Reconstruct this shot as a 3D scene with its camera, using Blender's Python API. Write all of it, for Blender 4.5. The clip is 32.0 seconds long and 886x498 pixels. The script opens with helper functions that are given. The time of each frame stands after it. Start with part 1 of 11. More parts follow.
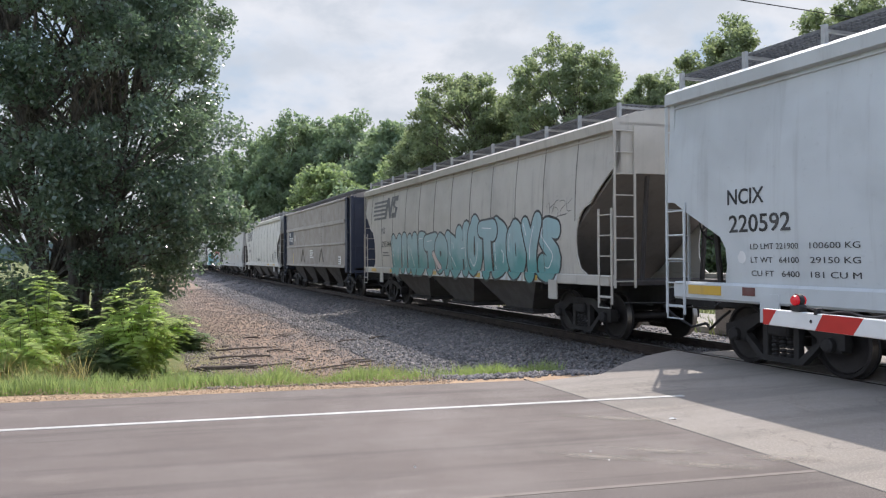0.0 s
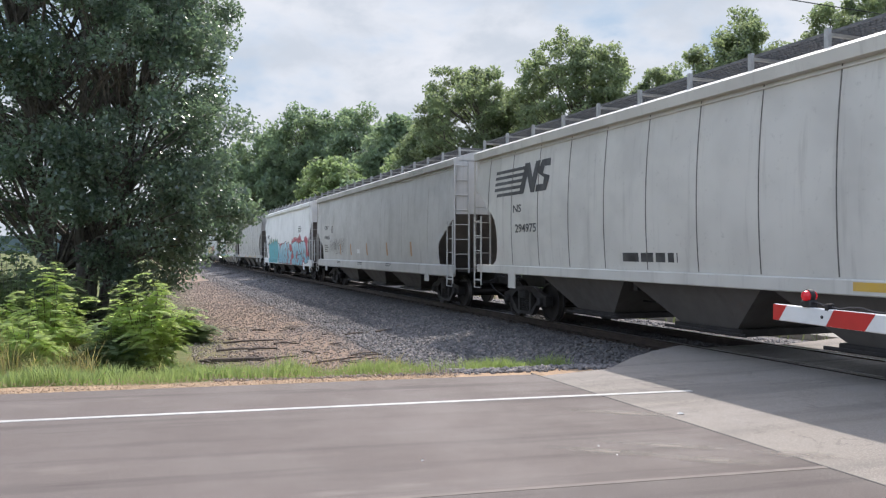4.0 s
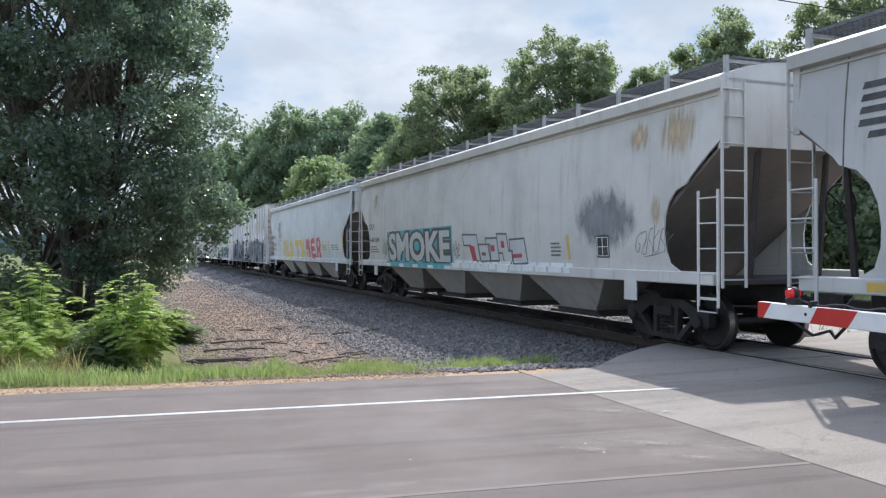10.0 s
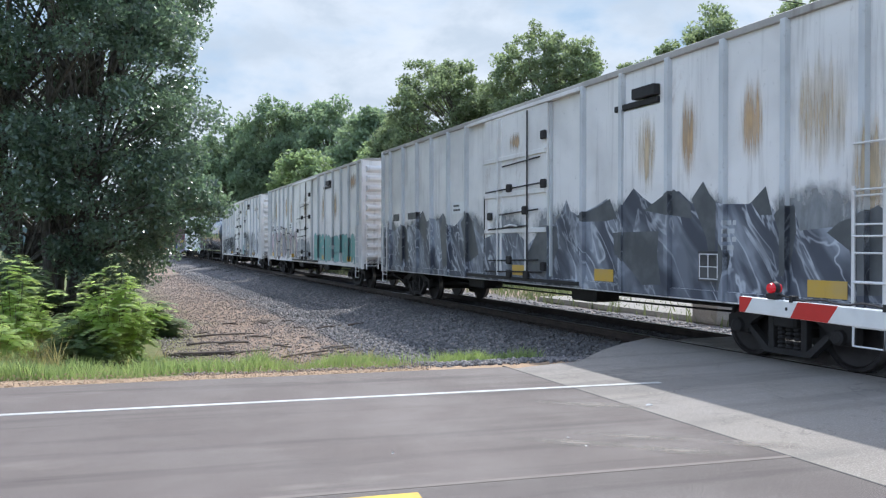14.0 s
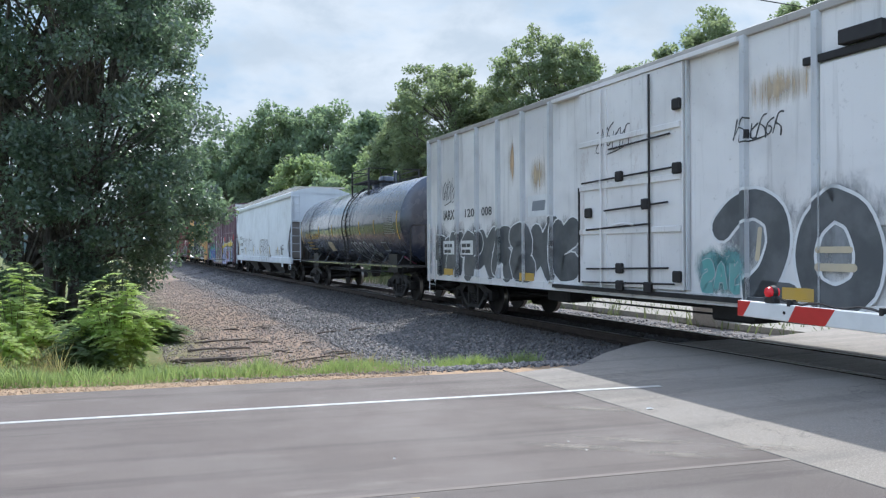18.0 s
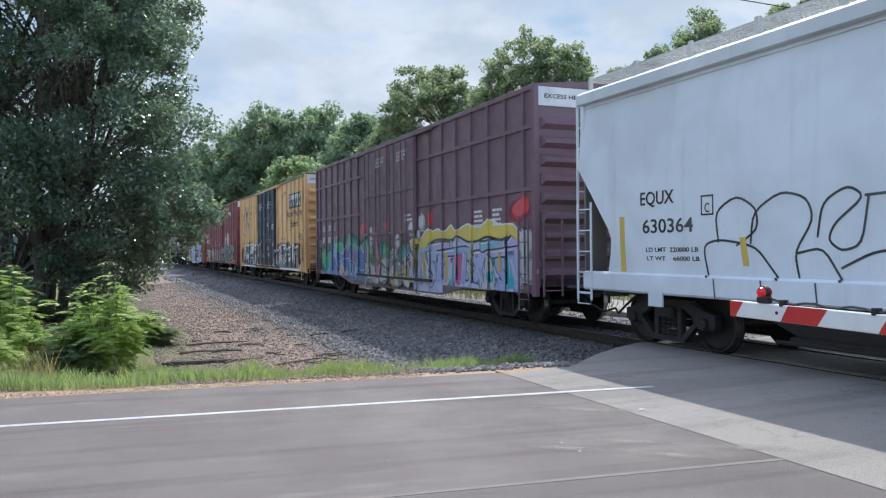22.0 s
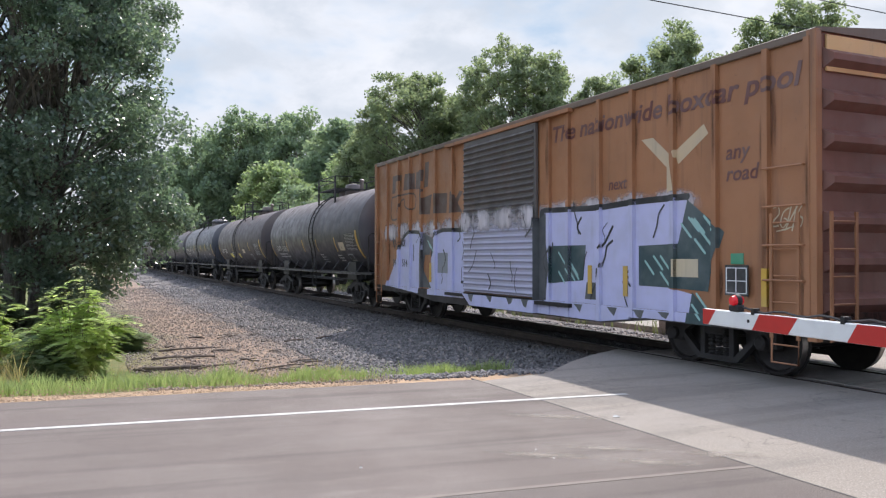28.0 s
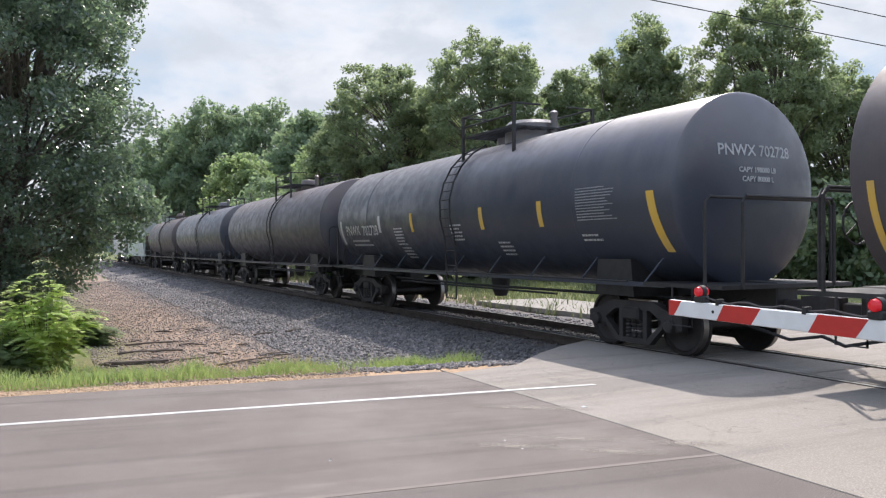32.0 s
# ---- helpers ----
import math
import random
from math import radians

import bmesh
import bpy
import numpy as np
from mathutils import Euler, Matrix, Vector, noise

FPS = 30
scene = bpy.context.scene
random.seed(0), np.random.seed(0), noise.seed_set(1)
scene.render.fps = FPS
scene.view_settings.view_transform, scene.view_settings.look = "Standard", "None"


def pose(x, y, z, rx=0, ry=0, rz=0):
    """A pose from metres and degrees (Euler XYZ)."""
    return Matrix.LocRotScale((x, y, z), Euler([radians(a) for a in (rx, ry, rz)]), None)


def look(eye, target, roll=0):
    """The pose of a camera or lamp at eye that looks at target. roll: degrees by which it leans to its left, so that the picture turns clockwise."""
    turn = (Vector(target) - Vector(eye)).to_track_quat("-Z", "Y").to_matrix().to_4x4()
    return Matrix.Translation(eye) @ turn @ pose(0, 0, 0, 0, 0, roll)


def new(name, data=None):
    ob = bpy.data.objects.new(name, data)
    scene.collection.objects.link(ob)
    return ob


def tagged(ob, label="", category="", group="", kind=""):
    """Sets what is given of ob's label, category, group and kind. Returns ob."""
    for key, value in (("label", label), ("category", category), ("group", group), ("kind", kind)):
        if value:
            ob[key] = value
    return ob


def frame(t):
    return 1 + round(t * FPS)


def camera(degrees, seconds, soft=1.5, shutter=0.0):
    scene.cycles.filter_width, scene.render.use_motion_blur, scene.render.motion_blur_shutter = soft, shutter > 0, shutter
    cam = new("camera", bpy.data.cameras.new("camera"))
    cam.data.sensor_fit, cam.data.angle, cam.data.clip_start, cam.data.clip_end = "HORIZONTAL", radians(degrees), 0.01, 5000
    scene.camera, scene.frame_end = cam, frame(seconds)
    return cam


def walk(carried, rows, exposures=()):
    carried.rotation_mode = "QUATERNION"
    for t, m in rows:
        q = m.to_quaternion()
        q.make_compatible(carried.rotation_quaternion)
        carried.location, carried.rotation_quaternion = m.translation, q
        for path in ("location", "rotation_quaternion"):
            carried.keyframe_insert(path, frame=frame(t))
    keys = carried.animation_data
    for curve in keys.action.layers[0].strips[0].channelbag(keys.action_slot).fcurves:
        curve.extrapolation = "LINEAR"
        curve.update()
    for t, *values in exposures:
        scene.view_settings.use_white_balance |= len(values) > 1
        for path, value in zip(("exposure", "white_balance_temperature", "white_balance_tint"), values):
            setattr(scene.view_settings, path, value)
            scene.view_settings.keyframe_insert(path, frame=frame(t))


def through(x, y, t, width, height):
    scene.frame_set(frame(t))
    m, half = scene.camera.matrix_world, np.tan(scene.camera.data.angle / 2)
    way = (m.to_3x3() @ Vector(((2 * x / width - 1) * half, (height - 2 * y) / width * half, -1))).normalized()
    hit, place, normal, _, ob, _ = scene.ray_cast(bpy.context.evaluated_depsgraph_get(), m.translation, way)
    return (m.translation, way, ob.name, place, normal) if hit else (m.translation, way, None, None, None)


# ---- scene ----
# ---- camera ----
# seconds, eye x, y, z, turn to the left, tilt up, lean (degrees)
EYES = [
    (0.0, -0.010, -0.029, 1.654, 1.145, 0.595, -0.268),
    (0.5, -0.016, -0.016, 1.654, 1.371, 0.457, -0.141),
    (1.0, -0.017, -0.015, 1.651, 1.393, 0.331, -0.074),
    (1.5, -0.020, -0.012, 1.649, 1.386, 0.209, -0.038),
    (2.0, -0.020, -0.010, 1.650, 1.319, 0.156, -0.046),
    (2.5, -0.021, -0.008, 1.649, 1.306, 0.152, -0.003),
    (3.0, -0.019, -0.010, 1.653, 1.361, 0.155, 0.052),
    (3.5, -0.026, -0.006, 1.653, 1.461, 0.154, 0.031),
    (5.5, -0.028, -0.038, 1.651, 1.932, -0.005, -0.003),
    (6.0, -0.028, -0.038, 1.653, 1.936, -0.035, -0.048),
    (6.5, -0.028, -0.031, 1.652, 1.926, -0.023, -0.156),
    (7.0, -0.023, -0.031, 1.650, 1.843, -0.002, -0.184),
    (7.5, -0.020, -0.023, 1.653, 1.694, -0.031, -0.233),
    (8.0, -0.016, -0.023, 1.655, 1.444, -0.055, -0.167),
    (8.5, -0.003, -0.033, 1.655, 1.152, -0.031, -0.055),
    (9.0, -0.008, -0.025, 1.650, 0.939, -0.016, -0.148),
    (9.5, -0.011, -0.027, 1.655, 0.799, 0.029, -0.096),
    (10.0, -0.017, -0.021, 1.651, 0.753, 0.080, -0.186),
    (10.5, -0.016, -0.017, 1.653, 0.698, 0.058, -0.121),
    (11.0, -0.005, -0.017, 1.657, 0.595, 0.005, -0.045),
    (11.5, -0.007, -0.012, 1.655, 0.434, -0.086, -0.004),
    (12.0, -0.000, -0.008, 1.653, 0.296, -0.198, 0.040),
    (12.5, 0.001, -0.005, 1.653, 0.143, -0.349, 0.058),
    (13.0, -0.002, -0.003, 1.648, -0.005, -0.436, 0.063),
    (13.5, -0.001, -0.006, 1.649, -0.177, -0.431, 0.122),
    (14.0, -0.004, -0.009, 1.645, -0.310, -0.324, 0.072),
    (14.5, -0.004, -0.009, 1.652, -0.329, -0.192, 0.011),
    (16.5, -0.005, -0.041, 1.659, -0.047, 0.070, -0.346),
    (17.0, 0.002, -0.044, 1.661, -0.137, 0.013, -0.310),
    (17.5, 0.002, -0.051, 1.662, -0.229, -0.048, -0.289),
    (18.0, 0.000, -0.049, 1.663, -0.287, -0.045, -0.312),
    (18.5, -0.010, -0.050, 1.660, -0.342, -0.001, -0.443),
    (19.0, -0.007, -0.049, 1.660, -0.365, 0.066, -0.516),
    (19.5, 0.009, -0.063, 1.662, -0.380, 0.143, -0.525),
    (20.0, 0.005, -0.048, 1.661, -0.445, 0.179, -0.573),
    (20.5, 0.009, -0.046, 1.664, -0.566, 0.184, -0.563),
    (21.0, 0.009, -0.040, 1.659, -0.670, 0.180, -0.506),
    (21.5, 0.008, -0.032, 1.660, -0.780, 0.125, -0.451),
    (22.0, 0.001, -0.028, 1.659, -0.837, 0.063, -0.457),
    (22.5, 0.009, -0.031, 1.660, -0.881, 0.039, -0.340),
    (23.0, 0.002, -0.016, 1.663, -0.946, 0.030, -0.363),
    (23.5, 0.006, -0.025, 1.658, -1.017, 0.099, -0.300),
    (24.0, 0.004, -0.024, 1.658, -1.097, 0.159, -0.316),
    (24.5, 0.016, -0.033, 1.660, -1.131, 0.222, -0.317),
    (25.0, 0.010, -0.023, 1.660, -1.211, 0.253, -0.345),
    (25.5, 0.006, -0.029, 1.658, -1.441, 0.297, -0.337),
    (27.5, -0.003, -0.033, 1.661, -2.502, 0.479, -0.070),
    (28.0, 0.005, -0.029, 1.657, -2.543, 0.548, -0.014),
    (28.5, -0.006, -0.031, 1.657, -2.661, 0.536, -0.055),
    (29.0, 0.001, -0.038, 1.659, -2.777, 0.472, -0.145),
    (29.5, 0.005, -0.029, 1.658, -2.995, 0.329, -0.251),
    (30.0, 0.016, -0.042, 1.660, -3.261, 0.200, -0.291),
    (30.5, 0.010, -0.032, 1.653, -3.595, 0.081, -0.360),
    (31.0, 0.016, -0.036, 1.659, -4.004, -0.036, -0.361),
    (31.5, 0.006, -0.035, 1.654, -4.345, -0.060, -0.297),
    (32.0, 0.016, -0.035, 1.657, -4.682, -0.009, -0.150),]


def aim(x, y, z, turn, tilt, lean):
    return pose(x, y, z, 90 + tilt, 0, turn) @ pose(0, 0, 0, 0, 0, lean)


cam = camera(2 * math.degrees(math.atan(784 / 1400)), 32.0, soft=1.25)
walk(cam, [(t, aim(*r)) for t, *r in EYES],
     exposures=[(0, 0.90, 6200, 14), (9, 0.92, 5900, 12), (13, 0.95, 5700, 10), (18, 0.92, 5650, 8), (20.5, 0.90, 5650, 9), (21.5, 0.82, 5650, 10), (22.3, 0.84, 5650, 10), (23.3, 1.07, 5650, 11), (28, 1.03, 6150, 14), (32, 1.02, 6200, 14)])

# ---- plan: the track runs straight at 22.13 degrees, 9.65 m from the eye; the road crosses it ----
TURN = radians(22.1267)
AWAY = 9.65
U = Vector((math.sin(TURN), -math.cos(TURN), 0))      # the way the train goes
N = Vector((math.cos(TURN), math.sin(TURN), 0))       # across the track, away from the eye
RZ = 22.1267 - 90
ROAD = Vector((0.9667, 0.2556, 0))                    # along the road, towards the track
ACROSS = Vector((-0.2556, 0.9667, 0))                 # across the road, away from the eye
TRACK = Matrix.Translation(N * AWAY) @ pose(0, 0, 0, 0, 0, RZ)   # x along U, y along N
ROADM = pose(0, 0, 0, 0, 0, math.degrees(math.atan2(0.2556, 0.9667)))   # x along ROAD, y along ACROSS


def at_track(s, y=0.0, z=0.0):
    return N * (AWAY + y) + U * s + Vector((0, 0, z))


# ---- world, sun ----
world = bpy.data.worlds.new("world")
scene.world = world
world.use_nodes = True
wn = world.node_tree.nodes
sky = wn.new("ShaderNodeTexSky")
sky.sky_type = "NISHITA"
sky.sun_disc = False
SUN_TO = Vector((1.22, 3.84, 4.95)).normalized()
sky.sun_elevation = math.asin(SUN_TO.z)
sky.sun_rotation = math.atan2(SUN_TO.x, SUN_TO.y)
sky.air_density, sky.dust_density, sky.ozone_density = 1.2, 2.5, 1.0
# broken white clouds over the whole sky
wl = world.node_tree.links
wt = wn.new("ShaderNodeTexCoord")
wk = wn.new("ShaderNodeTexNoise")
wk.inputs["Scale"].default_value, wk.inputs["Detail"].default_value = 2.6, 5
wl.new(wt.outputs["Generated"], wk.inputs["Vector"])
wr = wn.new("ShaderNodeMapRange")
wr.inputs[1].default_value, wr.inputs[2].default_value = 0.40, 0.62
wl.new(wk.outputs["Fac"], wr.inputs[0])
wm = wn.new("ShaderNodeMix")
wm.data_type = "RGBA"
wm.inputs[7].default_value = (4.0, 4.4, 5.0, 1)
wl.new(wr.outputs[0], wm.inputs[0])
wl.new(sky.outputs[0], wm.inputs[6])
wl.new(wm.outputs[2], wn["Background"].inputs[0])
wn["Background"].inputs[1].default_value = 0.15
sun = new("sun", bpy.data.lights.new("sun", "SUN"))
sun.data.energy, sun.data.angle, sun.data.color = 2.5, radians(0.6), (1.0, 0.93, 0.82)
sun.matrix_world = look(SUN_TO * 200, (0, 0, 0))

# ---- materials ----


class Mat:
    """A small wrapper to wire node materials."""

    def __init__(self, name):
        self.m = bpy.data.materials.new(name)
        self.m.use_nodes = True
        self.n, self.l = self.m.node_tree.nodes, self.m.node_tree.links
        self.b = self.n["Principled BSDF"]
        self.co = self.n.new("ShaderNodeTexCoord").outputs["Object"]

    def put(self, socket, value):
        if isinstance(value, bpy.types.NodeSocket):
            self.l.new(value, socket)
        else:
            socket.default_value = value

    def scaled(self, sx, sy, sz):
        k = self.n.new("ShaderNodeMapping")
        k.inputs["Scale"].default_value = (sx, sy, sz)
        self.l.new(self.co, k.inputs["Vector"])
        return k.outputs[0]

    def noise(self, scale, detail=4, rough=0.6, co=None, warp=0.0):
        k = self.n.new("ShaderNodeTexNoise")
        k.inputs["Scale"].default_value, k.inputs["Detail"].default_value = scale, detail
        k.inputs["Roughness"].default_value, k.inputs["Distortion"].default_value = rough, warp
        self.l.new(co or self.co, k.inputs["Vector"])
        return k.outputs["Fac"]

    def voronoi(self, scale, out="Distance", co=None):
        k = self.n.new("ShaderNodeTexVoronoi")
        k.inputs["Scale"].default_value = scale
        self.l.new(co or self.co, k.inputs["Vector"])
        return k.outputs[out]

    def ramp(self, fac, lo, hi, a=0.0, b=1.0):
        k = self.n.new("ShaderNodeMapRange")
        k.inputs[1].default_value, k.inputs[2].default_value = lo, hi
        k.inputs[3].default_value, k.inputs[4].default_value = a, b
        k.interpolation_type = "SMOOTHSTEP"
        self.l.new(fac, k.inputs[0])
        return k.outputs[0]

    def math(self, op, a, b):
        k = self.n.new("ShaderNodeMath")
        k.operation = op
        self.put(k.inputs[0], a)
        self.put(k.inputs[1], b)
        return k.outputs[0]

    def mix(self, fac, a, b, kind="MIX"):
        k = self.n.new("ShaderNodeMix")
        k.data_type, k.blend_type = "RGBA", kind
        self.put(k.inputs[0], fac)
        self.put(k.inputs[6], (*a, 1) if isinstance(a, tuple) and len(a) == 3 else a)
        self.put(k.inputs[7], (*b, 1) if isinstance(b, tuple) and len(b) == 3 else b)
        return k.outputs[2]

    def bump(self, height, strength=0.3, dist=0.01):
        k = self.n.new("ShaderNodeBump")
        k.inputs["Strength"].default_value, k.inputs["Distance"].default_value = strength, dist
        self.l.new(height, k.inputs["Height"])
        self.l.new(k.outputs[0], self.b.inputs["Normal"])

    def rand(self):
        return self.n.new("ShaderNodeObjectInfo").outputs["Random"]

    def island(self):
        return self.n.new("ShaderNodeNewGeometry").outputs["Random Per Island"]

    def done(self, color, rough=0.6, metal=0.0):
        self.put(self.b.inputs["Base Color"], (*color, 1) if isinstance(color, tuple) and len(color) == 3 else color)
        self.put(self.b.inputs["Roughness"], rough)
        self.put(self.b.inputs["Metallic"], metal)
        return self.m


def dark(c, k):
    return tuple(v * k for v in c)


def toward(c, d, k):
    return tuple(a * (1 - k) + b * k for a, b in zip(c, d))


def paint(name, c, dirt=0.5, grime=(0.11, 0.09, 0.075), rust=0.0, rough=0.5, seed=0.0, dust=None, coat=0.0):
    """Weathered wagon paint: cloudy fading, streaks that run down, grime specks, rust blooms."""
    m = Mat(name)
    fade = m.ramp(m.noise(0.55 + seed, 3, 0.6, warp=0.5), 0.35, 0.7)
    col = m.mix(fade, c, toward(dark(c, 0.86), grime, 0.10 * dirt))
    streak = m.ramp(m.noise(1.0, 5, 0.65, m.scaled(5.0, 5.0, 0.28)), 0.52, 0.78)
    col = m.mix(m.math("MULTIPLY", streak, 0.55 * dirt), col, grime)
    speck = m.ramp(m.noise(9.0, 6, 0.7), 0.58, 0.75)
    col = m.mix(m.math("MULTIPLY", speck, 0.45 * dirt), col, grime)
    if rust:
        bloom = m.ramp(m.noise(0.9, 6, 0.7, m.scaled(1.3, 1.3, 0.5), 0.6), 0.60, 0.72)
        col = m.mix(m.math("MULTIPLY", bloom, rust), col, (0.20, 0.075, 0.025))
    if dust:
        # upper shell painted paler: road dust plus sky sheen, thinner where rain has run
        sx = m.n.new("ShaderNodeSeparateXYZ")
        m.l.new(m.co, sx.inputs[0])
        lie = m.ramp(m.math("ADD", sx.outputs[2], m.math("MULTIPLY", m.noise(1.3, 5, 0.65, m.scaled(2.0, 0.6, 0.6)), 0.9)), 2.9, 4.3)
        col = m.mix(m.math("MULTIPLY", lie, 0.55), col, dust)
    m.bump(m.noise(14.0, 4), 0.12, 0.01)
    m.b.inputs["Coat Weight"].default_value = coat
    m.b.inputs["Coat Roughness"].default_value = 0.16
    return m.done(col, m.ramp(m.noise(3.0, 3), 0.3, 0.7, rough - 0.08, rough + 0.15))


def plain(name, c, rough=0.6, metal=0.0, var=0.15):
    m = Mat(name)
    col = m.mix(m.ramp(m.noise(6.0, 5), 0.35, 0.7), c, dark(c, 1 - var))
    m.bump(m.noise(40.0, 3), 0.1, 0.005)
    return m.done(col, rough, metal)


def graffiti_paint(name, c, rough=0.45, low=None):
    """Spray paint, with a second colour blown in from below where low is given."""
    m = Mat(name)
    if low:
        sx = m.n.new("ShaderNodeSeparateXYZ")
        m.l.new(m.co, sx.inputs[0])
        h = m.math("ADD", sx.outputs[2], m.math("MULTIPLY", m.noise(1.8, 4, 0.6), 1.1))
        c0 = m.mix(m.ramp(h, 1.9, 2.6), low, c)
        c1 = m.mix(0.2, c0, (0.3, 0.3, 0.3))
        col = m.mix(m.ramp(m.noise(2.2, 4, 0.6), 0.35, 0.7), c0, c1)
        wear = m.ramp(m.noise(1.0, 5, 0.65, m.scaled(5.0, 5.0, 0.4)), 0.55, 0.8)
        return m.done(m.mix(m.math("MULTIPLY", wear, 0.3), col, (0.13, 0.11, 0.1)), rough)
    col = m.mix(m.ramp(m.noise(2.2, 4, 0.6), 0.35, 0.7), c, toward(c, (0.3, 0.3, 0.3), 0.22))
    wear = m.ramp(m.noise(1.0, 5, 0.65, m.scaled(5.0, 5.0, 0.4)), 0.55, 0.8)
    return m.done(m.mix(m.math("MULTIPLY", wear, 0.3), col, (0.13, 0.11, 0.1)), rough)


def soft_spray(name, c, low=0.25, high=0.75, rough=0.55, streak=False):
    """Thin sprayed paint whose edge dies away in specks."""
    m = Mat(name)
    at = m.n.new("ShaderNodeAttribute")
    at.attribute_name = "soft"
    f = m.math("ADD", at.outputs["Fac"], m.math("MULTIPLY", m.math("SUBTRACT", m.noise(3.0, 6, 0.7, m.scaled(3.5, 3.5, 0.16) if streak else m.scaled(1.6, 1.6, 0.8)), 0.5), 2.0 if streak else 0.9))
    col = m.mix(m.ramp(m.noise(2.0, 5, 0.65, m.scaled(3, 3, 0.7)), 0.35, 0.7), c, dark(c, 0.7))
    m.put(m.b.inputs["Base Color"], col)
    m.b.inputs["Roughness"].default_value = rough
    t = m.n.new("ShaderNodeBsdfTransparent")
    x = m.n.new("ShaderNodeMixShader")
    m.l.new(m.ramp(f, low, high), x.inputs[0])
    m.l.new(t.outputs[0], x.inputs[1])
    m.l.new(m.b.outputs[0], x.inputs[2])
    m.l.new(x.outputs[0], m.n["Material Output"].inputs["Surface"])
    return m.m


STEEL = plain("dark_steel", (0.028, 0.026, 0.026), 0.6, 0.2, 0.4)
CAST = paint("cast_steel", (0.024, 0.021, 0.020), 0.7, (0.042, 0.034, 0.029), 0.10, 0.75)
WHEEL = plain("wheel_steel", (0.030, 0.025, 0.024), 0.55, 0.4, 0.5)
TREAD = plain("bright_tread", (0.30, 0.28, 0.26), 0.40, 1.0, 0.2)
GRATE = plain("galvanised_grating", (0.17, 0.17, 0.17), 0.6, 0.3, 0.3)
# underbody colours hold the shade below the car as well as dirt
ENDGREY = paint("shaded_dusty_grey_paint", (0.20, 0.182, 0.168), 0.9, (0.10, 0.085, 0.075), 0.15, 0.7)
CHUTE = paint("shaded_dusty_tan_paint", (0.105, 0.094, 0.086), 0.9, (0.06, 0.052, 0.046), 0.15, 0.7)
GRIME_SHADE = paint("shaded_grimy_brown", (0.045, 0.038, 0.035), 0.7, (0.05, 0.042, 0.038), 0.2, 0.75)
POST = plain("galvanised_post", (0.42, 0.42, 0.41), 0.55, 0.2, 0.2)
BLACKP = graffiti_paint("black_lettering", (0.02, 0.02, 0.022))
WHITEP = graffiti_paint("white_lettering", (0.75, 0.75, 0.74))
YELLOWP = graffiti_paint("yellow_reflector", (0.56, 0.35, 0.05))
AMBERP = graffiti_paint("amber_lettering", (0.62, 0.42, 0.06))

# ---- mesh code ----


